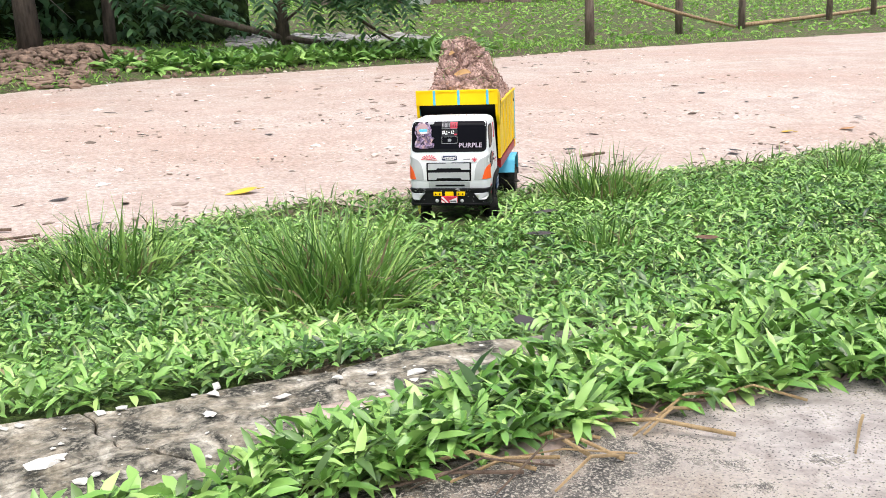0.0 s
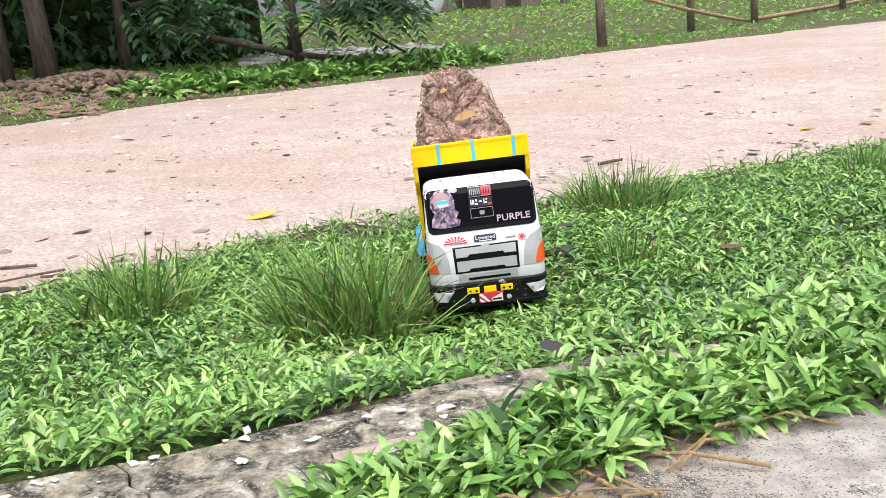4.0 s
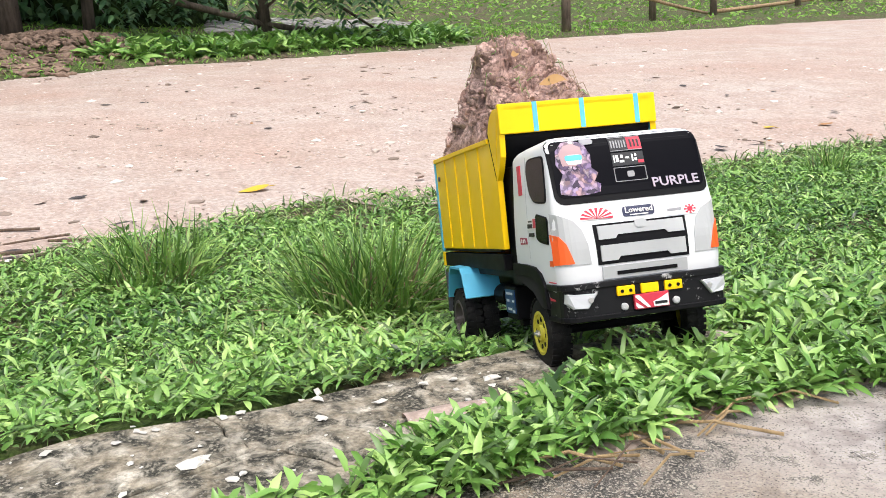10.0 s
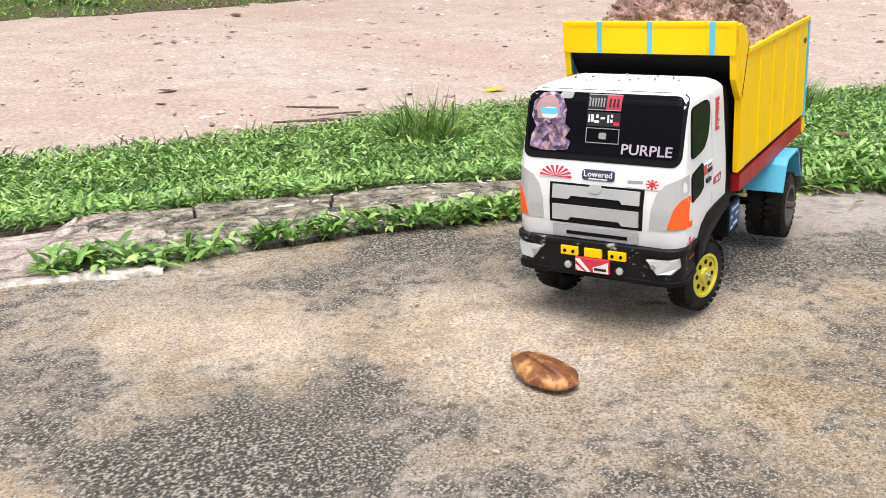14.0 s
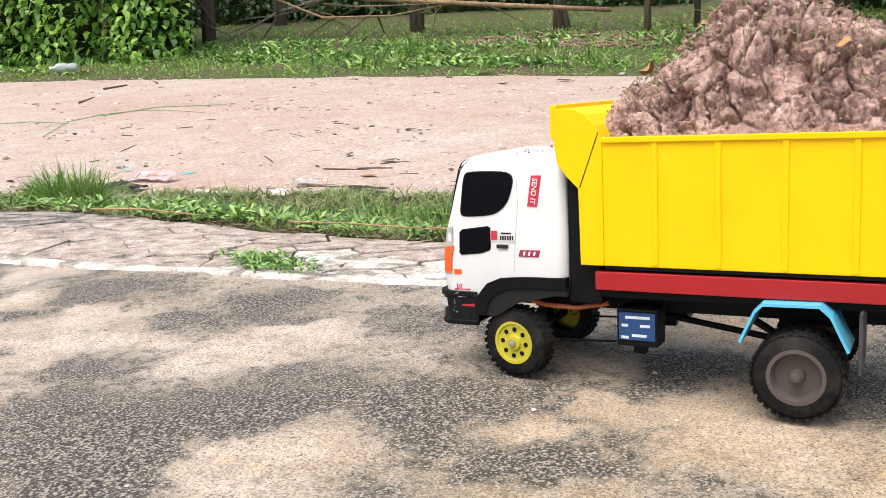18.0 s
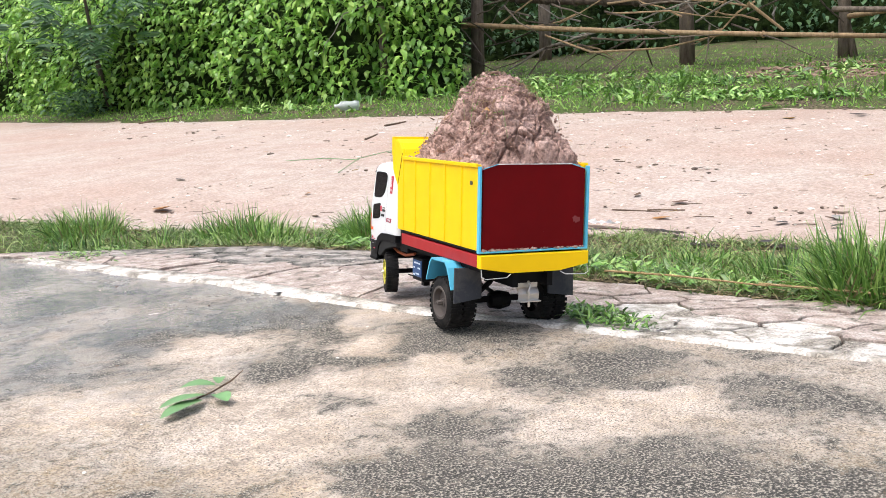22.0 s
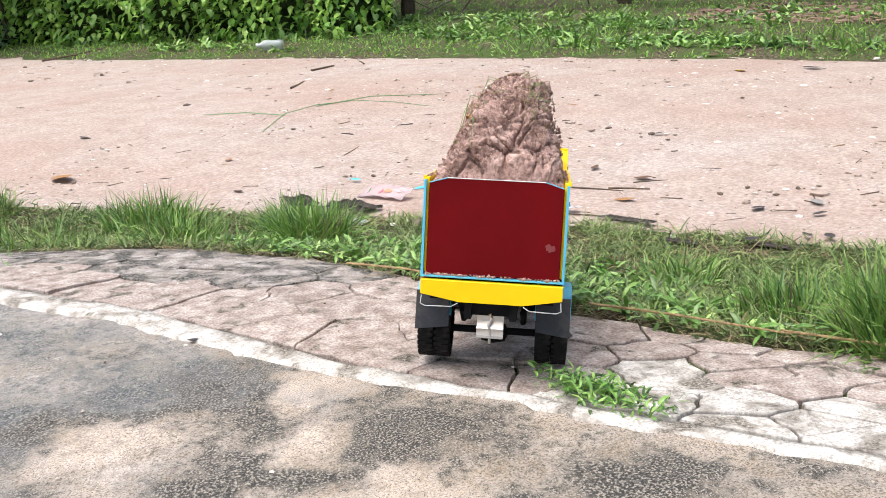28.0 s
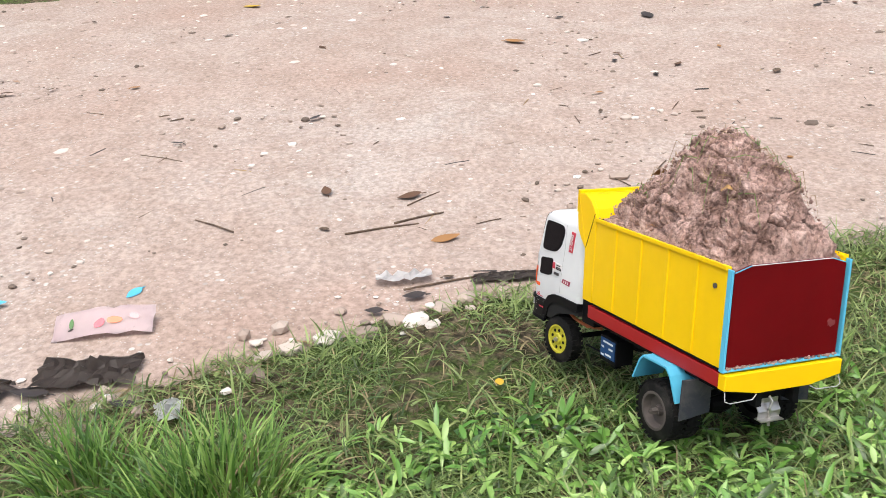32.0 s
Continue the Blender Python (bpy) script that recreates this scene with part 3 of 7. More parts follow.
def tipper_bed():
    bm = bmesh.new()
    box(bm, -W + .002, W - .002, .002, .345, .143, .150)
    body = part("bed_floor", bm, BLACK, truck)
    for side in (-1, 1):
        a, b = sorted((side * W, side * (W - .006)))
        p = part("side_panel", box(bmesh.new(), a, b, .004, .345, .147, .289, .0012), YELLOW, truck)
        for k, y in enumerate((.012, .062, .068, .133, .139, .204, .210, .275, .281, .338)):
            # pressed ribs: narrow raised edges of the folded sheet
            if k % 2 == 0 and k:
                x0, x1 = sorted((side * (W - .001), side * (W + .0018)))
                part("rib", box(bmesh.new(), x0, x1, y - .001, y + .006, .149, .2875, .0011), YELLOW, p)
        x0, x1 = sorted((side * (W - .0005), side * (W + .0032)))
        part("rim", box(bmesh.new(), x0, x1, .004, .345, .284, .2905, .001), YELLOW, p)
        # front wing of the side, sweeping up over the cab
        wing = [(.345, .147), (.374, .147), (.374, .234), (.389, .246), (.401, .262), (.404, .284), (.404, .3225), (.381, .323), (.365, .316), (.353, .304), (.345, .289)]
        w = part("wing", prism(bmesh.new(), wing, "x", *sorted((side * (W + .001), side * (W - .006))), .0008), YELLOW, truck)
        part("crease", tube(bmesh.new(), [(side * (W + .0012), .349, .296), (side * (W + .0012), .373, .235)], .0006, 5), BLACK, w)
        part("crease", tube(bmesh.new(), [(side * (W + .0012), .373, .236), (side * (W + .0012), .402, .318)], .0005, 5), YELLOW, w)
        # light blue edging of the tail
        part("edge_strip", box(bmesh.new(), *sorted((side * (W + .0012), side * (W - .0025))), -.006, .0035, .143, .286, .0008), SKY_BLUE, truck)
        part("sill", box(bmesh.new(), *sorted((side * (W - .001), side * (W - .012))), .003, .357, .1190, .1400, .001), RED if side < 0 else BLACK, truck, "red sill board" if side < 0 else "black sill board")
    gate = [(-.094, .148), (.094, .148), (.094, .2815), (.068, .2895), (-.068, .2895), (-.094, .2815)]
    g = part("tailgate", prism(bmesh.new(), gate, "y", -.003, .003, .0008), DARK_RED, truck, "glossy dark red tailgate")
    for a, b in zip(gate[2:], gate[3:]):
        part("edging", tube(bmesh.new(), [(a[0], -.003, a[1]), (b[0], -.003, b[1])], .0007, 6), SKY_BLUE if abs(a[0] - b[0]) < .05 else WHITE, g)
    part("edging", box(bmesh.new(), -.1, .1, -.0065, .002, .1435, .1465, .001), SKY_BLUE, g)
    bar = [(-.1, .1405), (.1, .1405), (.1, .119), (.045, .1095), (-.045, .1095), (-.1, .119)]
    part("tail_board", prism(bmesh.new(), bar, "y", -.012, .004, .001), YELLOW, truck, "yellow tail board")
    for side in (-1, 1):
        part("visor_lining", prism(bmesh.new(), [(.399, .3), (.403, .284), (.399, .266), (.384, .250), (.381, .258)], "x", *sorted((side * .0938, side * (W - .0062)))), SKY_BLUE, truck, "light blue inner edge of the visor")
    # black bulkhead, sloped board and yellow visor over the cab
    part("bulkhead", box(bmesh.new(), -.094, .094, .345, .353, .147, .288), BLACK, truck)
    part("bulkhead_frame", box(bmesh.new(), -.088, .088, .353, .394, .10, .250, .002), BLACK, truck)
    part("slope_board", prism(bmesh.new(), [(.353, .236), (.353, .300), (.398, .300), (.400, .285), (.380, .262)], "x", -.094, .094), BLACK, truck)
    v = part("visor", box(bmesh.new(), -W - .001, W + .001, .400, .4085, .2895, .3270, .0015), YELLOW, truck, "yellow visor with light blue stripes")
    for x in (-.0757, -.005, .055):
        part("stripe", box(bmesh.new(), x - .0030, x + .0030, .4075, .4092, .290, .3268), SKY_BLUE, v)
    top = [(.345, .289), (.353, .303), (.365, .315), (.381, .3225), (.4085, .3225), (.4085, .319), (.382, .319), (.367, .312), (.356, .300), (.348, .287)]
    part("visor_roof", prism(bmesh.new(), top, "x", -.094, .094), YELLOW, truck)
    for side in (-1, 1):
        bolt = part("bolt", lathe(bmesh.new(), [(0, .0001), (0, .004), (.002, .0036), (.0022, .0001)], (side * (W + (.0005 if side > 0 else .0025)), .027, .258), sides=12), RIM_GREY, truck, "rusty bolt head")
    spot = [(.078 + (.0055 + .003 * noise.noise((k * .9, 2, 5))) * math.cos(k * .5236) * (1.5 if k in (0, 1, 11) else 1), .195 + (.006 + .004 * noise.noise((k * .8, 7, 1))) * math.sin(k * .5236)) for k in range(12)]
    part("scuff", prism(bmesh.new(), spot, "y", -.0036, -.003), paint_mat("scuffed_red", (.20, .032, .035), .55, .3, (.32, .12, .11)), g, "pale scuff mark")


def in_true_size(parts, m):
    """Parts drawn in round numbers, brought to the truck's true proportions."""
    for ob in parts:
        ob.data.transform(m)


WIDER, SHORTER = 1.048, .953
tipper_bed()
in_true_size(truck.children_recursive, Matrix.Diagonal((WIDER, SHORTER, 1.01, 1)))


def cab():
    # the shell is a loft of cross sections from the floor up, with rounded corners
    levels = [(.079, .378, .532, .0965), (.100, .378, .540, .0985), (.124, .377, .5425, .0995), (.150, .376, .5415, .0995), (.184, .376, .5350, .0980), (.2115, .377, .5260, .0962), (.240, .378, .5195, .0945), (.258, .379, .5150, .0932), (.2650, .381, .5120, .0912), (.2700, .386, .506, .0870), (.2732, .393, .497, .0800), (.2745, .403, .484, .0700)]
    zs_, fronts, halves = [l[0] for l in levels], [l[2] for l in levels], [l[3] for l in levels]
    BACK_R = .012

    def nose_r(z):
        """Radius of the front corners: wide at the cheeks, tight at the pillars."""
        return float(np.interp(z, [.15, .20], [.021, .008]))

    bm = bmesh.new()
    rings = []
    for z, y0, y1, hw in levels:
        ring, nr = [], nose_r(z)
        for cx, cy, a0, r in ((hw - nr, y1 - nr, 0, nr), (-hw + nr, y1 - nr, 90, nr), (-hw + BACK_R, y0 + BACK_R, 180, BACK_R), (hw - BACK_R, y0 + BACK_R, 270, BACK_R)):
            for k in range(7):
                a = radians(a0 + 15 * k)
                py = cy + r * math.sin(a)
                ring.append(bm.verts.new((cx + r * math.cos(a), py, (z if py > .45 else max(z, .112 + .001 * len(rings))) - .06 * max(0.0, (.47 - py)) * max(0.0, min(1.0, (z - .255) / .012)))))
        rings.append(ring)
    n = len(rings[0])
    for one, two in zip(rings, rings[1:]):
        for k in range(n):
            bm.faces.new((one[k], one[(k + 1) % n], two[(k + 1) % n], two[k]))
    bm.faces.new(rings[-1])
    bm.faces.new(rings[0][::-1])
    shell = part("cab_shell", bm, WHITE, truck, "white painted cab shell", smooth=True)
    sharp = shell.modifiers.new("edges", "EDGE_SPLIT")
    sharp.split_angle = radians(50)

    def front(x, z, out=0.0):
        """A place on the rounded front, from a drawing that is a little narrower and lower than the cab."""
        x, z = x * 1.06, z * 1.03 + .007
        y, hw = float(np.interp(z, zs_, fronts)), float(np.interp(z, zs_, halves))
        r = nose_r(z)
        over = min(r, max(0.0, abs(x) - hw + r))
        y -= r - math.sqrt(r ** 2 - over ** 2)
        side = over / r
        return Vector((x + math.copysign(out * side, x), y + out * math.sqrt(1 - side ** 2), z))

    def plate(name, pts, mat, parent, out=.0012, label="", thick=.0012):
        """A thin plate that follows the front of the cab, filled by strips so that it bends with it."""
        bm = bmesh.new()
        fine = []
        for a, b in zip(pts, pts[1:] + pts[:1]):
            steps = max(1, int(math.hypot(a[0] - b[0], a[1] - b[1]) / .004))
            fine += [(a[0] + (b[0] - a[0]) * k / steps, a[1] + (b[1] - a[1]) * k / steps) for k in range(steps)]
        flat = [bm.verts.new((x, 0, z)) for x, z in fine]
        bm.faces.new(flat)
        xs, hs = [p[0] for p in fine], [p[1] for p in fine]
        for lo, hi, gap, axis in ((min(xs), max(xs), .005, 0), (min(hs), max(hs), .009, 2)):
            for k in range(1, int((hi - lo) / gap) + 1):
                at, way = [0, 0, 0], [0, 0, 0]
                at[axis], way[axis] = lo + (hi - lo) * k / (int((hi - lo) / gap) + 1), 1
                bmesh.ops.bisect_plane(bm, geom=bm.verts[:] + bm.edges[:] + bm.faces[:], plane_co=at, plane_no=way)
        rim_edges = [e for e in bm.edges if len(e.link_faces) == 1]
        ring = {v: (v.co.x, v.co.z) for v in bm.verts}
        low = {}
        for e in rim_edges:
            for v in e.verts:
                if v not in low:
                    low[v] = bm.verts.new(front(*ring[v], out - thick))
        for v, (x, z) in ring.items():
            v.co = front(x, z, out)
        for e in rim_edges:
            a, b = e.verts
            bm.faces.new((a, b, low[b], low[a]))
        bmesh.ops.recalc_face_normals(bm, faces=bm.faces[:])
        return part(name, bm, mat, parent, label)

    def rounded(x0, x1, z0, z1, r=.006):
        pts = []
        for cx, cz, a0 in ((x1 - r, z1 - r, 0), (x0 + r, z1 - r, 90), (x0 + r, z0 + r, 180), (x1 - r, z0 + r, 270)):
            pts += [(cx + r * math.cos(radians(a0 + 30 * k)), cz + r * math.sin(radians(a0 + 30 * k))) for k in range(4)]
        return pts

    plate("windscreen_surround", rounded(-.0870, .0870, .1835, .2560, .010), BLACK, truck, .0008)
    ws = plate("windscreen", rounded(-.0835, .0835, .191, .2535, .007), GLASS_BLACK, truck, .0016, "black windscreen covered with stickers")
    # stickers on the glass, all as plain shapes but for the readable words
    PINK = paint_mat("pink_sticker", (.42, .27, .28), .35)
    GREYST = paint_mat("grey_sticker", (.30, .30, .31), .35)
    STICK_RED = paint_mat("red_sticker", (.55, .03, .06), .35)
    INK = material("black_ink", (.01, .01, .012), .4)
    PAPER = paint_mat("white_sticker", (.75, .74, .73), .35)
    blob = [(.080, .1955), (.066, .1925), (.050, .1925), (.036, .1945), (.0335, .203), (.040, .2065), (.0345, .2155), (.041, .2215), (.040, .236), (.046, .249), (.057, .2535), (.069, .252), (.078, .243), (.080, .228), (.074, .217), (.079, .207)]
    plate("decal", blob, PRINTED, ws, .0022, "lilac printed sticker")
    plate("decal", [(.073, .226), (.058, .2245), (.048, .233), (.050, .245), (.058, .250), (.068, .248), (.075, .240)], PINK, ws, .0026)
    plate("decal", rounded(.050, .068, .2265, .2375, .004), PAPER, ws, .0030)
    plate("decal", rounded(.050, .069, .231, .2370, .002), SKY_BLUE, ws, .0034)
    plate("decal", rounded(.034, .049, .2475, .2540, .003), GREYST, ws, .0027)
    # three small panels, one over another: red corner, white strokes, thin frame
    plate("decal", [(.0165, .2365), (-.0040, .2365), (-.0040, .2525), (.0165, .2525)], INK, ws, .0022)
    for k in range(6):
        x = .0150 - k * .0031
        plate("decal", [(x, .2405), (x - .0014, .2405), (x - .0014, .2490), (x, .2490)], GREYST, ws, .0027)
    for z in (.2370, .2520):
        plate("decal", [(.0165, z), (-.0200, z), (-.0200, z + .0007), (.0165, z + .0007)], GREYST, ws, .0028)
    plate("decal", [(-.0040, .2372), (-.0200, .2372), (-.0200, .2522), (-.0040, .2522)], STICK_RED, ws, .0023)
    for k in range(3):
        x = -.0070 - k * .0042
        plate("decal", [(x, .2405), (x - .0018, .2405), (x - .0018, .2490), (x, .2490)], INK, ws, .0028)
    plate("decal", [(.0165, .2205), (-.0200, .2205), (-.0200, .2350), (.0165, .2350)], INK, ws, .0022)
    for x, z0, z1, w in ((.0140, .2245, .2325, .0016), (.0105, .2250, .2325, .0032), (.0055, .2240, .2265, .0050), (.0050, .2290, .2325, .0026), (-.0010, .2280, .2300, .0045), (-.0070, .2245, .2325, .0018), (-.0105, .2250, .2280, .0028), (-.0110, .2300, .2330, .0022)):
        plate("decal", [(x + w / 2, z0), (x - w / 2, z0), (x - w / 2, z1), (x + w / 2, z1)], PAPER, ws, .0027)
    plate("decal", [(-.0130, .2220), (-.0195, .2220), (-.0195, .2255), (-.0130, .2255)], STICK_RED, ws, .0027)
    for z in (.2030, .2180):
        plate("decal", [(.0165, z), (-.0200, z), (-.0200, z + .0007), (.0165, z + .0007)], GREYST, ws, .0024)
    for x in (.0165, -.0193):
        plate("decal", [(x, .2030), (x - .0007, .2030), (x - .0007, .2187), (x, .2187)], GREYST, ws, .0024)
    plate("decal", rounded(-.0060, .0020, .2075, .2140, .0018), GREYST, ws, .0026)
    lean = math.degrees(math.atan2(.011, .030))
    lettering("word", "PURPLE", .0158, paint_mat("pale_lilac_ink", (.46, .39, .47), .4), ws, Matrix.Translation(front(-.0505, .1985, .0034)) @ pose(0, 0, 0, 90 - lean, 0, 180), squeeze=1.1)
    # row of stickers under the glass
    p = plate("sticker", [(.0655, .1650), (.0280, .1645), (.0280, .1775), (.0655, .1780)], PAPER, truck, .0010, "white sticker with red rays")
    for k in range(9):
        a = radians(4 + 21 * k)
        c = (.0465, .1655)
        e = (c[0] + .0185 * math.cos(a), min(.1772, c[1] + .0125 * math.sin(a)))
        e2 = (c[0] + .0185 * math.cos(a + .19), min(.1774, c[1] + .0125 * math.sin(a + .19)))
        plate("ray", [c, e, e2], STICK_RED, p, .0014)
    p = plate("sticker", rounded(-.0195, .0165, .1645, .1755, .003), paint_mat("navy_sticker", (.03, .035, .08), .4), truck, .0010)
    lettering("word", "Lowered", .0092, PAPER, p, Matrix.Translation(front(-.0015, .1712, .0020)) @ pose(0, 0, 0, 80, 0, 180), squeeze=1.02)
    plate("bar", [(.0090, .1655), (-.0120, .1655), (-.0120, .1668), (.0090, .1668)], PAPER, p, .0014)
    p = plate("sticker", [(-.0325, .1610), (-.0520, .1605), (-.0520, .1705), (-.0325, .1710)], PAPER, truck, .0010)
    plate("bar", [(-.034, .165), (-.050, .1655), (-.050, .1685), (-.034, .168)], GREYST, p, .0014)
    p = plate("sticker", [(-.0520, .1605), (-.0685, .1600), (-.0685, .1715), (-.0520, .1705)], PAPER, truck, .0011)
    for k in range(8):
        a = radians(45 * k)
        plate("ray", [(-.0600 + .0018 * math.cos(a), .1658 + .0018 * math.sin(a)), (-.0600 + .0068 * math.cos(a - .2), .1658 + .0052 * math.sin(a - .2)), (-.0600 + .0068 * math.cos(a + .2), .1658 + .0052 * math.sin(a + .2))], STICK_RED, p, .0015)
    plate("dot", rounded(-.0630, -.0570, .1632, .1684, .0024), STICK_RED, p, .0017)
    # grey cheeks with orange lamps that bend round to the sides
    for s in (-1, 1):
        cheek = [(s * .0930, .176), (s * .0850, .172), (s * .0730, .166), (s * .0650, .156), (s * .0605, .140), (s * .0590, .1185), (s * .0930, .1185)]
        plate("cheek", cheek, SILVER, truck, .0010, "silver grey cheek panel")
        lamp = [(s * .0935, .1535), (s * .0885, .1505), (s * .0830, .142), (s * .0770, .1205), (s * .0935, .1200)]
        plate("indicator", lamp, ORANGE, truck, .0018, "orange indicator lamp")
    # grille
    g = plate("grille", [(.0525, .1595), (-.0525, .1595), (-.0515, .1160), (.0515, .1160)], BLACK, truck, .0012, "black grille with silver slats")
    for z0, z1, x in ((.1430, .1575, .0485), (.1195, .1365, .0480)):
        plate("slat", [(x, z1), (-x, z1), (-x, z0), (-.030, z0), (-.027, z0 + .0038), (.027, z0 + .0038), (.030, z0), (x, z0)], SILVER, g, .0034, thick=.002)
    plate("badge", rounded(-.007, .007, .1520, .1610, .004), SILVER, g, .0046, thick=.002)
    plate("lower_slat", [(.0480, .1135), (-.0480, .1135), (-.0480, .1000), (.0480, .1000)], SILVER, g, .0022)
    plate("lower_gap", [(.032, .1075), (-.036, .1075), (-.036, .1035), (.032, .1035)], BLACK, g, .0030)
    # bumper: a chunky bar that bends round the corners

    def bar(name, out, z0, z1, mat, parent, label="", bev=.002):
        hw, y1, r = .0985 + out, .5465 + out, .020
        ring = [(hw, .492), (hw, y1 - r)]
        ring += [(hw - r + r * math.cos(radians(a)), y1 - r + r * math.sin(radians(a))) for a in (22, 45, 68, 90)]
        ring += [(-x, y) for x, y in ring[::-1]]
        inner = [(-.0955, .492), (-.0955, .50), (.0955, .50), (.0955, .492)]
        return part(name, prism(bmesh.new(), ring + inner, "z", z0, z1, bev), mat, parent, label)

    b = bar("bumper", 0, .0685, .1065, CHIPPED, truck, "chipped black bumper")
    bar("bumper_lip", .0022, .1015, .1085, CHIPPED, b, bev=.001)
    bar("bumper_lip", .0016, .0660, .0720, BLACK, b, bev=.001)
    LENS = material("lamp_lens", (.45, .46, .47), .12)
    base(LENS).inputs["Coat Weight"].default_value = .6
    for s in (-1, 1):
        lens = [(.0620, .0965), (.0955, .0985), (.0965, .0880), (.0900, .0815), (.0740, .0805)]
        bm = bmesh.new()
        rings = []
        for out in (-.001, .0035, .0050):
            k = .88 if out == .0050 else 1.0
            cx, cz = .081, .089
            ring = []
            for x, z in lens:
                x, z = cx + (x - cx) * k, cz + (z - cz) * k
                over = min(.0198, max(0.0, x - .0785))
                ring.append(bm.verts.new((s * x, .5465 - .020 + math.sqrt(.020 ** 2 - over ** 2) + out, z)))
            rings.append(ring)
        for one, two in zip(rings, rings[1:]):
            for k in range(5):
                bm.faces.new((one[k], one[(k + 1) % 5], two[(k + 1) % 5], two[k]))
        bm.faces.new(rings[-1])
        bmesh.ops.recalc_face_normals(bm, faces=bm.faces[:])
        l = part("headlight", bm, LENS, b, "clear headlamp lens")
        part("bulb", lathe(bmesh.new(), [(0, .0001), (0, .003), (.001, .003), (.001, .0001)], (s * .071, .5515, .090), "y", 10), METAL, l)
        part("fog_lamp", lathe(bmesh.new(), [(-.002, .0001), (-.002, .0042), (.0012, .0042), (.0022, .0026), (.0022, .0001)], (s * .031, .5480, .078), "y", 12), SILVER, b)
    for x in (-.0285, 0, .0285):
        y_ = part("number_plate_bracket", box(bmesh.new(), x - .0105, x + .0105, .5465, .5505, .0905, .1010, .001), YELLOW, b, "yellow bracket")
        if x:
            for dx in (-.005, .005):
                part("rivet", lathe(bmesh.new(), [(0, .0001), (0, .002), (.001, .002), (.001, .0001)], (x + dx, .5506, .0955), "y", 8), BLACK, y_)
    pl = part("plate", box(bmesh.new(), -.0205, .0205, .5480, .5525, .0735, .0900, .0008), STICK_RED, b, "red and white plate")
    part("stripe", prism(bmesh.new(), [(.002, .0745), (.006, .0745), (.0195, .0868), (.0195, .0890), (.0150, .0890)], "y", .5525, .5532), PAPER, pl)
    part("stripe", prism(bmesh.new(), [(.010, .0745), (.017, .0745), (.0195, .0775), (.0195, .0815)], "y", .5525, .5532), PAPER, pl)
    part("stripe", prism(bmesh.new(), [(-.002, .0745), (-.0195, .0745), (-.0195, .0880), (-.009, .0830), (-.001, .0800)], "y", .5525, .5532), PAPER, pl)
    part("mark", prism(bmesh.new(), [(-.003, .0770), (-.0175, .0770), (-.0175, .0800), (-.003, .0800)], "y", .5532, .5536), INK, pl)
    # sides: windows, wheel arch, stickers, all drawn as (y, z)

    def grown(pts, d):
        cy, cz = sum(p[0] for p in pts) / len(pts), sum(p[1] for p in pts) / len(pts)
        return [(y + d * (y - cy) / (abs(y - cy) + .004), z + d * (z - cz) / (abs(z - cz) + .004)) for y, z in pts]

    def softened(pts, cut=.22):
        out = []
        for (ay, az), (by, bz) in zip(pts, pts[1:] + pts[:1]):
            out += [(ay + (by - ay) * cut, az + (bz - az) * cut), (by + (ay - by) * cut, bz + (az - bz) * cut)]
        return out

    for s in (-1, 1):
        def flank(pts, mat, name, out, parent=truck, label=""):
            bm = bmesh.new()

            def face(y, z, off):
                hw, y1 = float(np.interp(z, zs_, halves)), float(np.interp(z, zs_, fronts))
                r = nose_r(z)
                over = min(r, max(0.0, y - y1 + r))
                return s * (hw - r + math.sqrt(r ** 2 - over ** 2) + off), y, z
            fine = []
            for a, b_ in zip(pts, pts[1:] + pts[:1]):
                steps = max(1, int(math.hypot(a[0] - b_[0], a[1] - b_[1]) / .008))
                fine += [(a[0] + (b_[0] - a[0]) * k / steps, a[1] + (b_[1] - a[1]) * k / steps) for k in range(steps)]
            cy, cz = sum(p[0] for p in fine) / len(fine), sum(p[1] for p in fine) / len(fine)
            c = bm.verts.new(face(cy, cz, out))
            ring = [bm.verts.new(face(y, z, out)) for y, z in fine]
            inner = [bm.verts.new(face(y, z, -.002)) for y, z in fine]
            for k in range(len(ring)):
                j = (k + 1) % len(ring)
                bm.faces.new((c, ring[k], ring[j]))
                bm.faces.new((ring[j], ring[k], inner[k], inner[j]))
            bmesh.ops.recalc_face_normals(bm, faces=bm.faces[:])
            return part(name, bm, mat, parent, label)

        win = softened(softened([(.5050, .2505), (.4965, .2535), (.4535, .2535), (.4440, .2480), (.4440, .2360), (.4520, .2170), (.4660, .2060), (.4820, .2030), (.5060, .2020), (.5105, .2060), (.5090, .2200)]))
        frame_ = flank(grown(win, .0020), BLACK, "window_frame", .0008)
        flank(win, GLASS_BLACK, "side_window", .0014, frame_)
        quarter = softened([(.5120, .1835), (.4730, .1890), (.4730, .1620), (.4850, .1575), (.5130, .1545)], .1)
        frame_ = flank(grown(quarter, .0014), BLACK, "window_frame", .0008)
        flank(quarter, GLASS_BLACK, "quarter_window", .0014, frame_)
        # seam round the door
        seam = [(.4385, .258), (.4365, .215), (.4400, .170), (.4425, .134)]
        part("door_seam", tube(bmesh.new(), [(s * (float(np.interp(z, zs_, halves)) + .0001), y, z) for y, z in seam], .0004, 5), SILVER, truck)
        # black flare over the wheel, running back to the cab's rear; an added near-black block paints the open arch's
        # shade
        outer = [(.3765, .131), (.4300, .130), (.4600, .1275), (.4780, .1200), (.4905, .1050), (.4950, .0800)]
        inner_ = [(.3765, .117), (.4300, .117), (.4520, .1150), (.4660, .1090), (.4765, .0990), (.4815, .0800)]
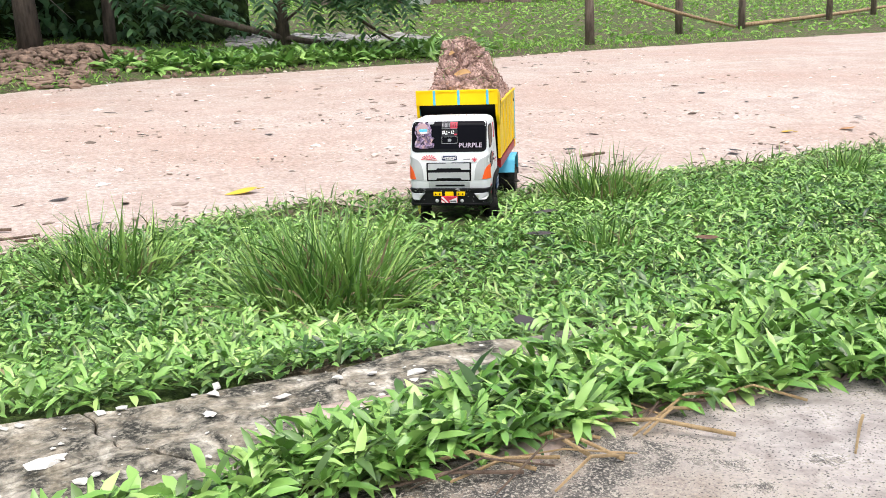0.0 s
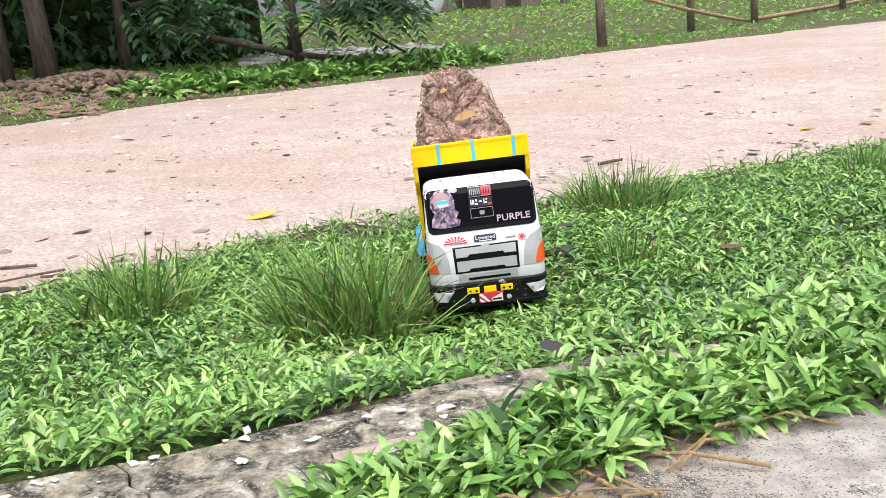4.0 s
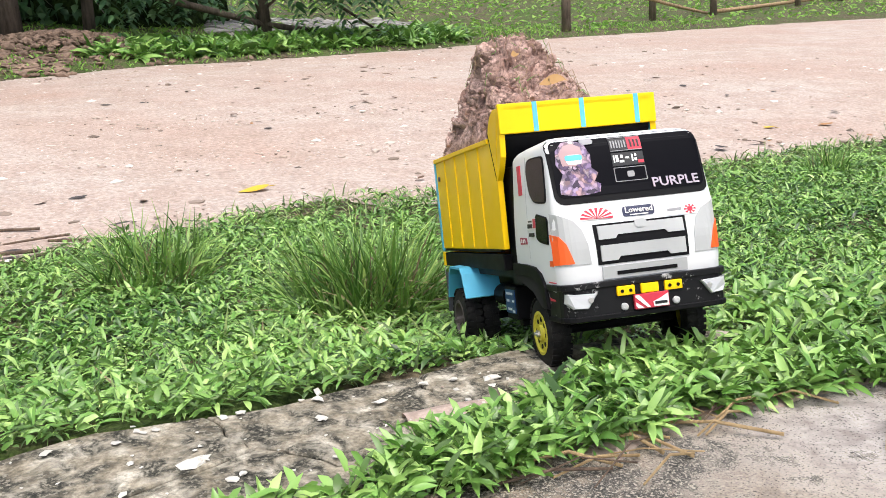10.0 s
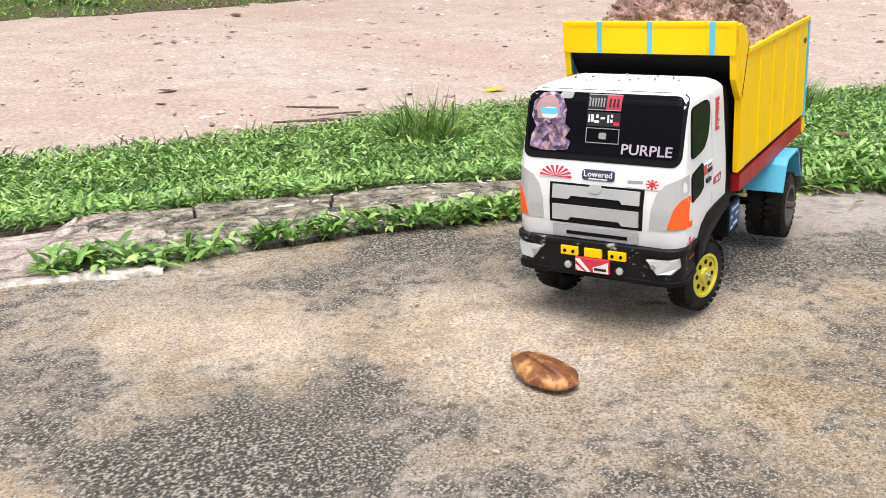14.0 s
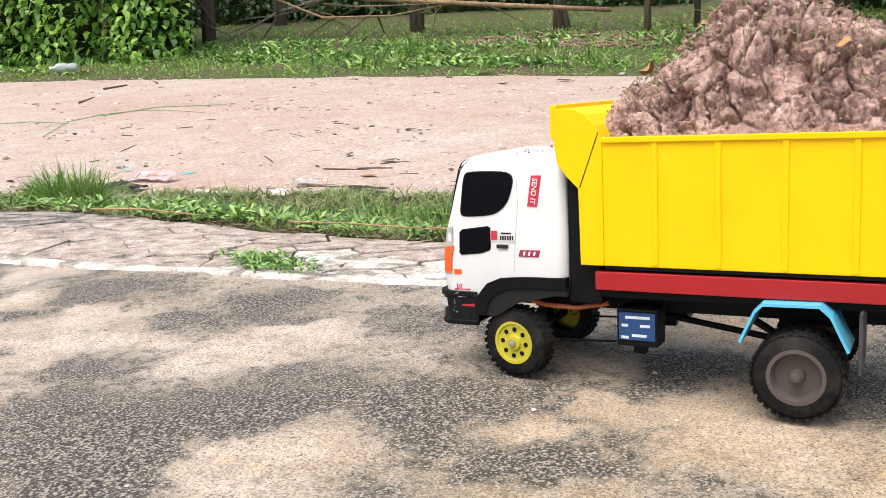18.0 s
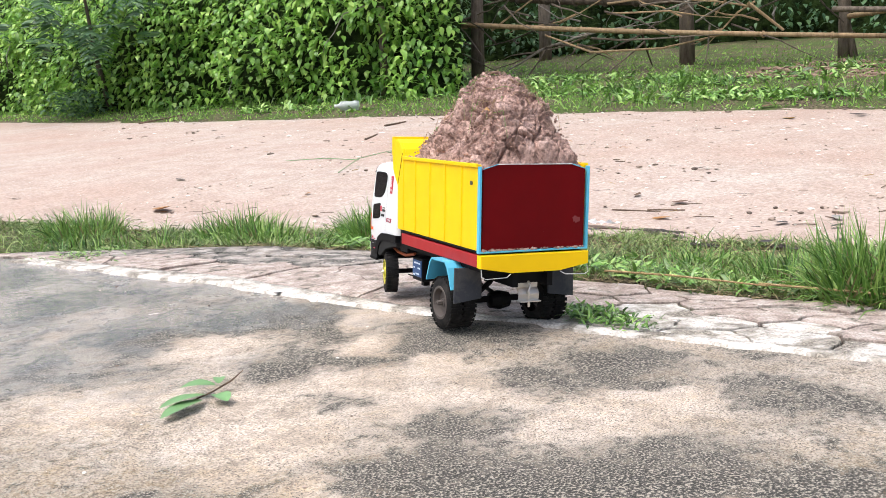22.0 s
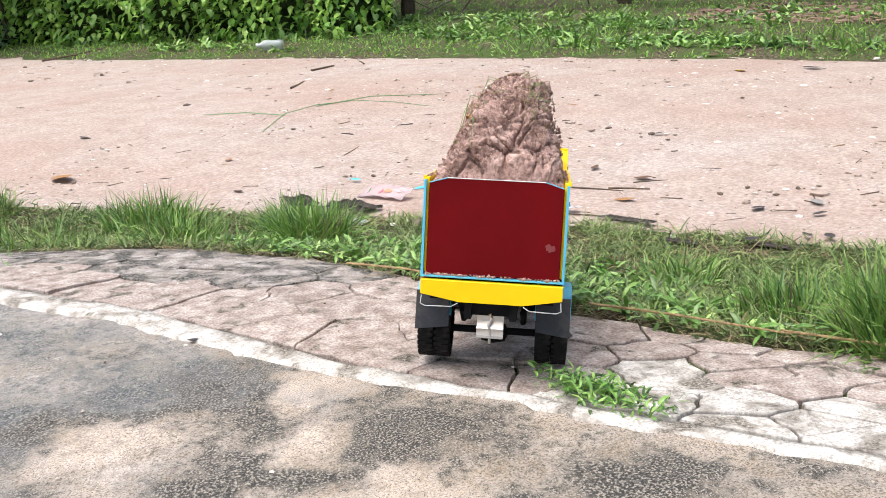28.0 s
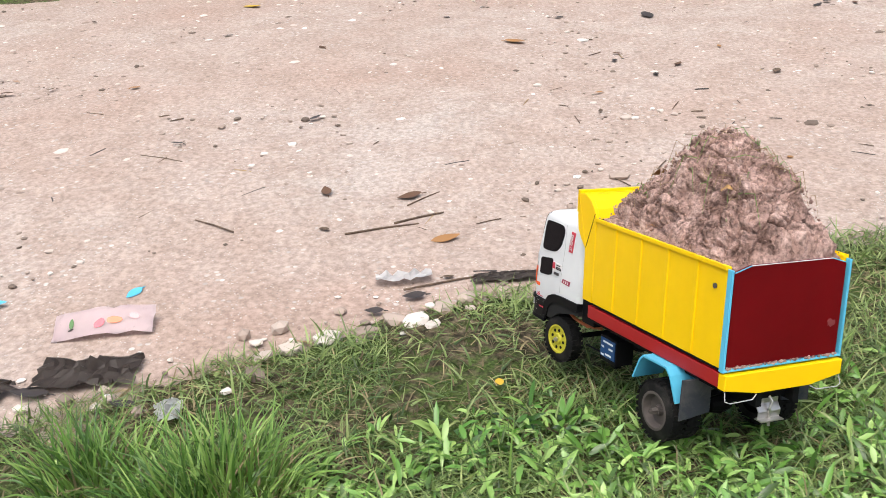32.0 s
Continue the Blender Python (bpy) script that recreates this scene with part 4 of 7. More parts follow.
        part("wheel_flare", prism(bmesh.new(), outer + inner_[::-1], "x", *sorted((s * .1025, s * .090)), .0006), BLACK, truck)
        well = inner_ + [(.4680, .0800), (.4400, .0970), (.3900, .1090), (.3765, .1090)]
        part("wheel_well", prism(bmesh.new(), well, "x", *sorted((s * .1000, s * .055))), WELL_SHADE, truck)
        st = flank([(.4240, .2140), (.4190, .2500), (.4065, .2500), (.4115, .2135)], STICK_RED, "sticker", .0010, label="red sticker with white words")
        if s < 0:
            lettering("word", "SEND IT", .0092, PAPER, st, Matrix.Translation((-.0972, .4153, .2318)) @ pose(0, 0, 0, 90, 0, -90) @ pose(0, 0, 0, 0, 0, -98), squeeze=.92)
            lettering("word", "jdm", .0085, STICK_RED, truck, Matrix.Translation((-.0988, .5125, .1150)) @ pose(0, 0, 0, 90, 0, -84), squeeze=1.2)
        p = flank([(.4716, .1720), (.4716, .1855), (.4395, .1845), (.4395, .1715)], PAPER, "sticker", .0009, label="white sticker with red and black marks")
        flank([(.4710, .1735), (.4710, .1845), (.4625, .1845), (.4625, .1735)], STICK_RED, "mark", .0013, p)
        for k in range(6):
            y = .4595 - k * .0031
            flank([(y, .1735), (y, .1785), (y - .0022, .1785), (y - .0022, .1735)], INK, "mark", .0013, p)
        flank([(.458, .1805), (.458, .1825), (.445, .1825), (.445, .1805)], INK, "mark", .0013, p)
        flank([(.4635, .1635), (.4635, .1680), (.4490, .1680), (.4490, .1635)], INK, "door_handle", .0022)
        flank([(.4360, .1545), (.4335, .1620), (.4080, .1625), (.4105, .1540)], paint_mat("maroon_sticker", (.30, .02, .06), .4), "sticker", .0009)
        for k in range(3):
            flank([(.430 - k * .0065, .1560), (.429 - k * .0065, .1605), (.4265 - k * .0065, .1607), (.4275 - k * .0065, .1560)], PAPER, "mark", .0013)
        flank([(.5222, .1295), (.5222, .1356), (.5125, .1356), (.5125, .1295)], ORANGE, "sticker", .0009)
        flank([(.5230, .1100), (.5225, .1112), (.5010, .1118), (.5015, .1106)], STICK_RED, "sticker", .0009)
        flank([(.5151, .0830), (.5141, .0915), (.4965, .0930), (.4985, .0840)], STICK_RED, "sticker", .0010)
    # crumbs of clay that fell on the roof
    rnd_ = random.Random(17)
    bm = bmesh.new()
    for k in range(26):
        p = Vector((rnd_.uniform(-.065, .065), rnd_.uniform(.42, .475), .2740))
        r = rnd_.choice((.0007, .001, .0014, .002))
        q = bmesh.ops.create_icosphere(bm, subdivisions=1, radius=r)
        for v in q["verts"]:
            v.co = p + v.co * rnd_.uniform(.6, 1.3)
    tagged(part("loose_clay", bm, LOAD, shell), kind="stuff")


cab()


def chassis():
    for s in (-1, 1):
        part("rail", box(bmesh.new(), s * .032 - .005, s * .032 + .005, -.002, .54, .084, .112), BLACK, truck)
    for y in (.02, .2, .36):
        part("cross_member", box(bmesh.new(), -.03, .03, y - .006, y + .006, .088, .106), BLACK, truck)
    part("sub_frame", box(bmesh.new(), -.088, .088, .01, .356, .110, .1195), BLACK, truck)
    part("rear_axle", tube(bmesh.new(), [(-.07, REAR_Y, REAR_Z), (.07, REAR_Y, REAR_Z)], .006, 8), BLACK, truck)
    part("differential", lathe(bmesh.new(), [(-.022, .004), (-.018, .014), (0, .018), (.018, .014), (.022, .004)], (0, REAR_Y, .039), "x", 14), BLACK, truck)
    part("front_axle", tube(bmesh.new(), [(-.07, FRONT_Y, FRONT_Z), (.07, FRONT_Y, FRONT_Z)], .005, 8), BLACK, truck)
    part("drive_shaft", tube(bmesh.new(), [(0, REAR_Y, .045), (0, .33, .075)], .004, 8), BLACK, truck)
    for s in (-1, 1):
        b = part("side_box", box(bmesh.new(), *sorted((s * .083, s * .05)), .287, .337, .052, .096, .002), BLACK, truck)
        lab = part("box_label", box(bmesh.new(), *sorted((s * .0842, s * .082)), .290, .334, .060, .092), paint_mat("blue_label", (.010, .055, .17), .35), b, "blue label with white marks")
        for z, y0, y1 in ((.0865, .296, .326), (.0655, .300, .318), (.063, .322, .331), (.077, .296, .308), (.077, .3225, .3305)):
            part("bar", box(bmesh.new(), *sorted((s * .0846, s * .0835)), y0, y1, z - .0016, z + .0016), paint_mat("white_mark", (.6, .65, .7), .5), lab)
        part("hanger", box(bmesh.new(), s * .066 - .006, s * .066 + .006, .305, .320, .041, .053, .001), BLACK, truck)
        part("rod", tube(bmesh.new(), [(s * .06, .345, .050), (s * .06, .42, .047)], .0016, 6), BLACK, truck)
        # leaf spring
        part("leaf_spring", tube(bmesh.new(), [(s * .045, REAR_Y - .06, .085), (s * .045, REAR_Y - .02, .062), (s * .045, REAR_Y + .02, .062), (s * .045, REAR_Y + .06, .085)], .005, 6), BLACK, truck)
        # light blue rear mudguard: bent strip, with dark flap behind
        guard = [(REAR_Y + .061, .076), (REAR_Y + .045, .110), (REAR_Y + .036, .1185), (REAR_Y - .024, .1195), (REAR_Y - .036, .109), (REAR_Y - .054, .073)]
        bm = bmesh.new()
        xo, xi = s * .1150, s * .062
        for k in range(len(guard) - 1):
            a, b_ = guard[k], guard[k + 1]
            q = [bm.verts.new((xo, *a)), bm.verts.new((xo, *b_)), bm.verts.new((xi, *b_)), bm.verts.new((xi, *a))]
            bm.faces.new(q)
        bmesh.ops.remove_doubles(bm, verts=bm.verts[:], dist=.0004)
        bmesh.ops.solidify(bm, geom=bm.faces[:], thickness=.003)
        bmesh.ops.recalc_face_normals(bm, faces=bm.faces[:])
        part("mudguard", bm, SKY_BLUE, truck, "light blue mudguard")
        flap = [(s * .1135, .112), (s * .064, .111), (s * .064, .057), (s * .1145, .050)]
        part("mudflap", prism(bmesh.new(), flap, "y", REAR_Y - .066, REAR_Y - .062, .0006), FLAP, truck, "dark grey rubber mudflap")
        part("tail_wire", tube(bmesh.new(), [(s * .098, -.010, .118), (s * .099, -.014, .106), (s * .092, -.016, .103), (s * .055, -.016, .104), (s * .046, -.012, .109)], .0008, 6), SILVER, truck)
    # bent tin plate and hook at the back
    part("tow_plate", prism(bmesh.new(), [(.0195, .099), (.018, .099), (.018, .079), (.0105, .0685), (.0125, .0555), (.0138, .0555), (.0120, .068), (.0195, .0785)], "x", -.0192, .0192), METAL, truck, "bent bright tin plate")
    part("tow_lip", box(bmesh.new(), -.0192, .0192, .002, .0185, .0555, .0575, .0004), METAL, truck)
    part("tow_hook", tube(bmesh.new(), [(0, .015, .090), (.002, .010, .084), (-.002, .009, .074), (0, .010, .064), (0, .010, .046)], .0022, 8), METAL, truck)
    part("wire", tube(bmesh.new(), [(-.06, .505, .098), (-.078, .47, .103), (-.079, .43, .094), (-.078, .39, .092), (-.074, .35, .099)], .003, 7), paint_mat("orange_wire", (.35, .09, .03), .4), truck, "orange wire")
    part("wire", tube(bmesh.new(), [(-.06, .40, .13), (-.07, .385, .115), (-.075, .38, .103), (-.06, .36, .11)], .0012, 6), paint_mat("pale_wire", (.5, .45, .35), .4), truck)
    part("tank", lathe(bmesh.new(), [(-.025, .001), (-.025, .016), (.025, .016), (.025, .001)], (.06, .22, .078), "y", 14), BLACK, truck)


_made = set(truck.children_recursive)
chassis()
in_true_size([ob for ob in truck.children_recursive if ob not in _made], Matrix.Diagonal((WIDER, SHORTER, 1, 1)))


def wheel(x, y, s, front_, label=""):
    """One wheel, outer face towards s. Its origin is its axle."""
    e = new("wheel")
    e.parent = truck
    e.location = (x, y * SHORTER, FRONT_Z if front_ else REAR_Z)
    if label:
        tagged(e, label)
    w = .026
    prof = [(-w / 2, .024), (-w / 2 + .001, .035), (-w / 2 + .004, .0387), (-w / 4, .0395), (w / 4, .0395), (w / 2 - .004, .0387), (w / 2 - .001, .035), (w / 2, .024)]
    bm = lathe(bmesh.new(), prof, (0, 0, 0), "x", 40)
    tyre = part("tyre", bm, RUBBER, e, smooth=True)
    # tread blocks
    bm = bmesh.new()
    for k in range(30):
        a = 6.2832 * k / 30
        for side in (-1, 1):
            m = Matrix.Rotation(a + side * .05, 4, "X")
            q = box(bmesh.new(), side * w * .04 if side > 0 else -w * .46, w * .46 if side > 0 else -w * .04, -.0026, .0026, .0385, .0402)
            q.transform(m)
            me = bpy.data.meshes.new("t")
            q.to_mesh(me)
            q.free()
            bm.from_mesh(me)
            bpy.data.meshes.remove(me)
    part("tread", bm, RUBBER, tyre)
    mat = RIM_YELLOW if front_ else RIM_GREY
    if front_:
        prof = [(s * .006, .025), (s * .0135, .0245), (s * .0135, .0215), (s * .0115, .0205), (s * .011, .0095), (s * .0145, .008), (s * .0145, .0004)]
    else:
        prof = [(s * .006, .026), (s * .0135, .0255), (s * .0135, .022), (s * .002, .019), (s * .001, .0075), (s * .008, .006), (s * .008, .0004)]
    rim = part("rim", lathe(bmesh.new(), prof, (0, 0, 0), "x", 30), mat, e, "yellow painted rim" if front_ else "dusty grey rim")
    if front_:
        for k in range(8):
            a = 6.2832 * k / 8
            part("hole", lathe(bmesh.new(), [(s * .0108, .0028), (s * .0119, .0028), (s * .0119, .0001)], (0, .0152 * math.cos(a), .0152 * math.sin(a)), "x", 8), BLACK, rim)
    part("hub_nut", lathe(bmesh.new(), [(s * .007, .0045), (s * .018, .0040), (s * .018, .0018), (s * .021, .0018), (s * .021, .0002)], (0, 0, 0), "x", 6), METAL if front_ else RIM_GREY, rim)
    return e


WHEELS = []
for s in (-1, 1):
    for x, y, steer in ((s * .0850, FRONT_Y, True), (s * .1055, REAR_Y, False), (s * .0800, REAR_Y, False)):
        ob, r = wheel(x, y, s, steer), FRONT_R if steer else REAR_R
        in_true_size(ob.children_recursive, Matrix.Diagonal((1, r / .0402, r / .0402, 1)))
        WHEELS.append((ob, x, y * SHORTER, FRONT_Z if steer else REAR_Z, r, steer))


LOAD_TOP = ([.0, .02, .06, .11, .16, .21, .26, .31, .345, .372, .385], [.276, .334, .392, .425, .439, .439, .412, .362, .328, .307, .290])


def heap_z(x, y):
    """The smooth form of the heap."""
    mid = .018
    top = float(np.interp(y, *LOAD_TOP)) + .008 * math.sin(y * 40)
    if x < mid:
        u = min(1.0, (mid - x) / (.0945 + mid))
        return .281 + (top - .281) * (1 - u ** 2.4) ** 1.0
    u = min(1.0, (x - mid) / (.0945 - mid))
    return .281 + (top - .281) * (1 - u ** 2.8) ** .8


def clay_load():
    """The heap: a dome of cracked, clumped clay, steep at the sides, resting in the bed."""
    bm = bmesh.new()
    nx, ny = 160, 270
    verts = []
    for j in range(ny + 1):
        for i in range(nx + 1):
            a = -1 + 2 * i / nx
            x, y = .0935 * math.sin(a * 1.5708) * (1 - .12 * (1 - abs(a))), .003 + .380 * j / ny
            z = heap_z(x, y)
            e = .004
            n = Vector((heap_z(x - e, y) - heap_z(x + e, y), heap_z(x, y - e) - heap_z(x, y + e), 2 * e)).normalized()
            p = Vector((x, y, z))
            w = p + .012 * Vector((noise.noise(p * 30), noise.noise(p * 30 + Vector((7, 0, 0))), noise.noise(p * 30 + Vector((0, 7, 0)))))
            w2 = p + .008 * Vector((noise.noise(p * 70), noise.noise(p * 70 + Vector((7, 0, 0))), noise.noise(p * 70 + Vector((0, 7, 0)))))
            d1, d2 = noise.voronoi(w * 24)[0], noise.voronoi(w2 * 62)[0]
            crack = math.exp(-((d1[1] - d1[0]) / .055) ** 2) * (.4 + .9 * max(0, .5 + noise.noise(p * 12)))
            chink = math.exp(-((d2[1] - d2[0]) / .085) ** 2) * max(0, .7 + noise.noise(p * 21 + Vector((3, 3, 3))))
            rough = noise.noise(p * 45) * .0035 + abs(noise.noise(p * 90)) * .003 + noise.noise(p * 210) * .0012 + noise.noise(p * 450) * .0006
            h = .010 * noise.noise(p * 15) + .008 * (noise.cell(w * 24) - .5) + .0025 * (noise.cell(w2 * 62) - .5) - .017 * crack - .008 * chink + rough * .8
            edge = min(1.0, (1 - abs(x) / .0935) * 9, j / 8, (ny - j) / 8)
            verts.append(bm.verts.new(p + n * h * max(.12, edge)))
    for j in range(ny):
        for i in range(nx):
            a = j * (nx + 1) + i
            bm.faces.new((verts[a], verts[a + 1], verts[a + nx + 2], verts[a + nx + 1]))
    heap = part("clay_load", bm, LOAD, truck, "heaped pinkish brown clumped clay", smooth=True)
    # crumbs that lie on it and spill on the rims, and dry stems
    rnd = random.Random(5)
    bm = bmesh.new()
    ball = bmesh.new()
    bmesh.ops.create_icosphere(ball, subdivisions=1, radius=1)
    ball_v, ball_f = [v.co.copy() for v in ball.verts], [[v.index for v in f.verts] for f in ball.faces]
    ball.free()
    for k in range(1080):
        if k < 900:
            x, y = rnd.uniform(-.09, .09), rnd.uniform(.005, .36)
            p, r = Vector((x, y, heap_z(x, y) + .001)), rnd.choice((.0008, .0010, .0013, .0016, .0020, .0026, .0034))
        elif k < 1020:
            p, r = Vector((rnd.uniform(-.096, .096), rnd.uniform(-.0062, -.0035), .1478)), rnd.uniform(.001, .0028)
        else:
            p, r = Vector((rnd.choice((-1, 1)) * rnd.uniform(.094, .099), rnd.uniform(0, .34), .2905)), rnd.uniform(.0012, .0028)
        m = Matrix.LocRotScale(p, Euler((rnd.random() * 6, rnd.random() * 6, 0)), (rnd.uniform(.6, 1.4), rnd.uniform(.6, 1.4), rnd.uniform(.5, 1)))
        q = [bm.verts.new(m @ (c * r * rnd.uniform(.6, 1.25))) for c in ball_v]
        for a, b, c in ball_f:
            bm.faces.new((q[a], q[b], q[c]))
    tagged(part("loose_clay", bm, LOAD, heap), kind="stuff")
    for k in range(120):
        x, y = rnd.uniform(-.070, .064), rnd.uniform(.05, .33)
        z = heap_z(x, y) + .003
        a, l = rnd.random() * 6.28, rnd.uniform(.012, .045)
        x2, y2 = max(-.080, min(.074, x + l * math.cos(a))), max(.02, min(.34, y + l * math.sin(a)))
        bm = tube(bmesh.new(), [(x, y, z), ((x + x2) / 2, (y + y2) / 2, z + rnd.uniform(.001, .007)), (x2, y2, heap_z(x2, min(max(y2, 0), .38)) + rnd.uniform(-.004, .009))], [.0006, .0005, .0002], 5)
        part("straw", bm, BAMBOO if k % 3 else TUFT, heap)
    for x, y, l, turn in ((-.004, .318, .042, 15), (.03, .262, .02, 70), (-.05, .09, .018, 120)):
        bm = bmesh.new()
        rows = []
        for k in range(7):
            f = k / 6
            w = .24 * l * math.sin(3.1416 * (.05 + .9 * f)) ** .8
            rows.append([bm.verts.new((l * (f - .5), s_ * w, .004 * math.sin(5 * f) + abs(s_) * w * .3)) for s_ in (-1, 0, 1)])
        for a, b in zip(rows, rows[1:]):
            for k in range(2):
                bm.faces.new((a[k], a[k + 1], b[k + 1], b[k]))
        bm.transform(pose(x, y, heap_z(x, y) + .007, -38, 0, turn))
        part("dead_leaf", bm, paint_mat("tan_leaf", (.38, .22, .08), .7), heap, "curled tan dead leaf", smooth=True)


clay_load()

in_true_size([ob for ob in truck.children_recursive if ob.name.startswith("clay_load") or (ob.parent and ob.parent.name.startswith("clay_load"))], Matrix.Diagonal((WIDER, SHORTER, 1.01, 1)))
# ---- cracked outer strip of the slab: cells of broken concrete ----
def cells(seeds, w, h):
    """Voronoi cells of seeds in a rectangle, by clipping with half planes."""
    out = []
    for i, (px, py) in enumerate(seeds):
        poly = [(0, 0), (w, 0), (w, h), (0, h)]
        for j, (qx, qy) in enumerate(seeds):
            if i == j or abs(qx - px) + abs(qy - py) > 1.0:
                continue
            mx, my, nx, ny = (px + qx) / 2, (py + qy) / 2, qx - px, qy - py
            new_poly = []
            for (ax, ay), (bx, by) in zip(poly, poly[1:] + poly[:1]):
                da, db = (ax - mx) * nx + (ay - my) * ny, (bx - mx) * nx + (by - my) * ny
                if da <= 0:
                    new_poly.append((ax, ay))
                if da * db < 0:
                    k = da / (da - db)
                    new_poly.append((ax + (bx - ax) * k, ay + (by - ay) * k))
            poly = new_poly
            if len(poly) < 3:
                break
        if len(poly) >= 3:
            out.append(poly)
    return out


STRIP_LO, STRIP_HI, STRIP_W = -2.0, 3.1, 0.42
strip = thing("broken_slab_edge", "pale cracked concrete strip along the slab, broken into pieces", "broken concrete")
strip["kind"] = "structure"
rnd = random.Random(11)
seeds = []
for k in range(1500):
    p = (rnd.uniform(0, STRIP_W), rnd.uniform(0, STRIP_HI - STRIP_LO))
    y = p[1] + STRIP_LO
    gap = 0.20 if y < -0.8 else (0.075 if .0 < y < .75 else 0.11)
    if all(math.hypot(p[0] - q[0], p[1] - q[1]) > gap for q in seeds):
        seeds.append(p)
for poly in cells(seeds, STRIP_W, STRIP_HI - STRIP_LO):
    cx, cy = sum(p[0] for p in poly) / len(poly), sum(p[1] for p in poly) / len(poly)
    gap = rnd.choice((.0008, .0013, .002, .0032)) * (1.5 if .0 < cy + STRIP_LO < .8 else 1)
    pts = []
    for (ax, ay), (bx, by) in zip(poly, poly[1:] + poly[:1]):
        n = max(2, int(math.hypot(ax - bx, ay - by) / .022))
        for k in range(n):
            px, py = ax + (bx - ax) * k / n, ay + (by - ay) * k / n
            px += .012 * noise.noise((px * 30, py * 30, 7))
            py += .012 * noise.noise((px * 30, py * 30, 17))
            d = max(math.hypot(px - cx, py - cy), .01)
            pts.append((px - (px - cx) / d * gap, py - (py - cy) / d * gap))
    bm = bmesh.new()
    tilt = (rnd.uniform(-.02, .02), rnd.uniform(-.02, .02))
    lift = rnd.uniform(-.004, .001)

    def onto(px, py, z, k=1.0):
        u, v = cx + (px - cx) * k, cy + (py - cy) * k
        y = v + STRIP_LO
        e0, e1 = along(JOINT, y) + .004, along(SLAB_EDGE, y) + .025 * noise.noise((v * 6, 3, 1)) + .01
        if y < -0.75:
            e0 += float(np.interp(y, [-1.95, -1.5, -1.2, -.95, -.75], [.02, .06, .03, .02, 0]))
        return (e0 + (e1 - e0) * u / STRIP_W, y, z + lift - (.018 * max(0.0, u / STRIP_W) ** 1.5 if y > -.5 else 0) + tilt[0] * (u - cx) + tilt[1] * (v - cy))
    top = [bm.verts.new(onto(px, py, 0, .985)) for px, py in pts]
    rim = [bm.verts.new(onto(px, py, -.002)) for px, py in pts]
    low = [bm.verts.new(onto(px, py, -.03)) for px, py in pts]
    c = bm.verts.new(onto(cx, cy, .001))
    for k in range(len(pts)):
        j = (k + 1) % len(pts)
        bm.faces.new((c, top[k], top[j]))
        bm.faces.new((top[j], top[k], rim[k], rim[j]))
        bm.faces.new((rim[j], rim[k], low[k], low[j]))
    bmesh.ops.recalc_face_normals(bm, faces=bm.faces[:])
    at = cy + STRIP_LO
    part("piece", bm, MOSSY if at < -.6 else WHITE_PAVE if (.05 < at < .62 and cx < .2 and rnd.random() < .7) or rnd.random() < .05 else PAVE_STAINED if at > 1.35 and cx > .16 + .3 * max(0.0, 1.8 - at) else PAVE_PALE, strip)

# ---- growing things: many thin leaves, made in whole arrays ----
def leaves_mesh(name, roots, heading, pitch, length, width, droop, shape, mat, label="", category="", parent=None, cup=0.25, kind="stuff", extra=None):
    """One mesh of many leaves. Each starts at its root, sets off at a heading and pitch (radians) and droops; shape gives its half width along it."""
    n, s = len(roots), len(shape)
    t = np.linspace(0, 1, s)
    roots, heading, pitch, length, width, droop = [np.asarray(a, float) for a in (roots, heading, pitch, length, width, droop)]
    ang = pitch[:, None] - droop[:, None] * t[None]
    seg = length[:, None] / (s - 1)
    h = np.concatenate([np.zeros((n, 1)), np.cumsum(np.cos(ang[:, :-1]) * seg, 1)], 1)
    v = np.concatenate([np.zeros((n, 1)), np.cumsum(np.sin(ang[:, :-1]) * seg, 1)], 1)
    ch, sh = np.cos(heading)[:, None], np.sin(heading)[:, None]
    mid = np.stack([roots[:, 0:1] + ch * h, roots[:, 1:2] + sh * h, roots[:, 2:3] + v], -1)
    w = width[:, None] * np.asarray(shape)[None]
    side = np.stack([-sh * np.ones_like(h), ch * np.ones_like(h), np.zeros_like(h)], -1)
    up = np.stack([-np.sin(ang) * ch, -np.sin(ang) * sh, np.cos(ang)], -1)
    roll = rng.normal(0, .5, n)[:, None, None] * (0.3 if s > 4 else 1.0)
    side, up = side * np.cos(roll) + up * np.sin(roll), up * np.cos(roll) - side * np.sin(roll)
    left, right = mid + side * w[..., None] + up * (cup * w)[..., None], mid - side * w[..., None] + up * (cup * w)[..., None]
    co = np.stack([left, mid, right], 2).reshape(-1, 3)
    base_i = np.arange(n)[:, None] * (3 * s)
    quads = []
    for k in range(s - 1):
        a = base_i + 3 * k
        quads += [np.concatenate([a, a + 1, a + 4, a + 3], 1), np.concatenate([a + 1, a + 2, a + 5, a + 4], 1)]
    q = np.concatenate(quads).astype(np.int32)
    me = bpy.data.meshes.new(name)
    me.vertices.add(len(co))
    me.vertices.foreach_set("co", co.ravel())
    me.loops.add(q.size)
    me.loops.foreach_set("vertex_index", q.ravel())
    me.polygons.add(len(q))
    me.polygons.foreach_set("loop_start", np.arange(0, q.size, 4))
    me.polygons.foreach_set("use_smooth", np.ones(len(q), bool))
    me.update(calc_edges=True)
    me.materials.append(mat)
    ob = new(name, me)
    if parent:
        ob.parent = parent
        return tagged(ob, label, kind=kind)
    return tagged(ob, label, category, kind=kind)


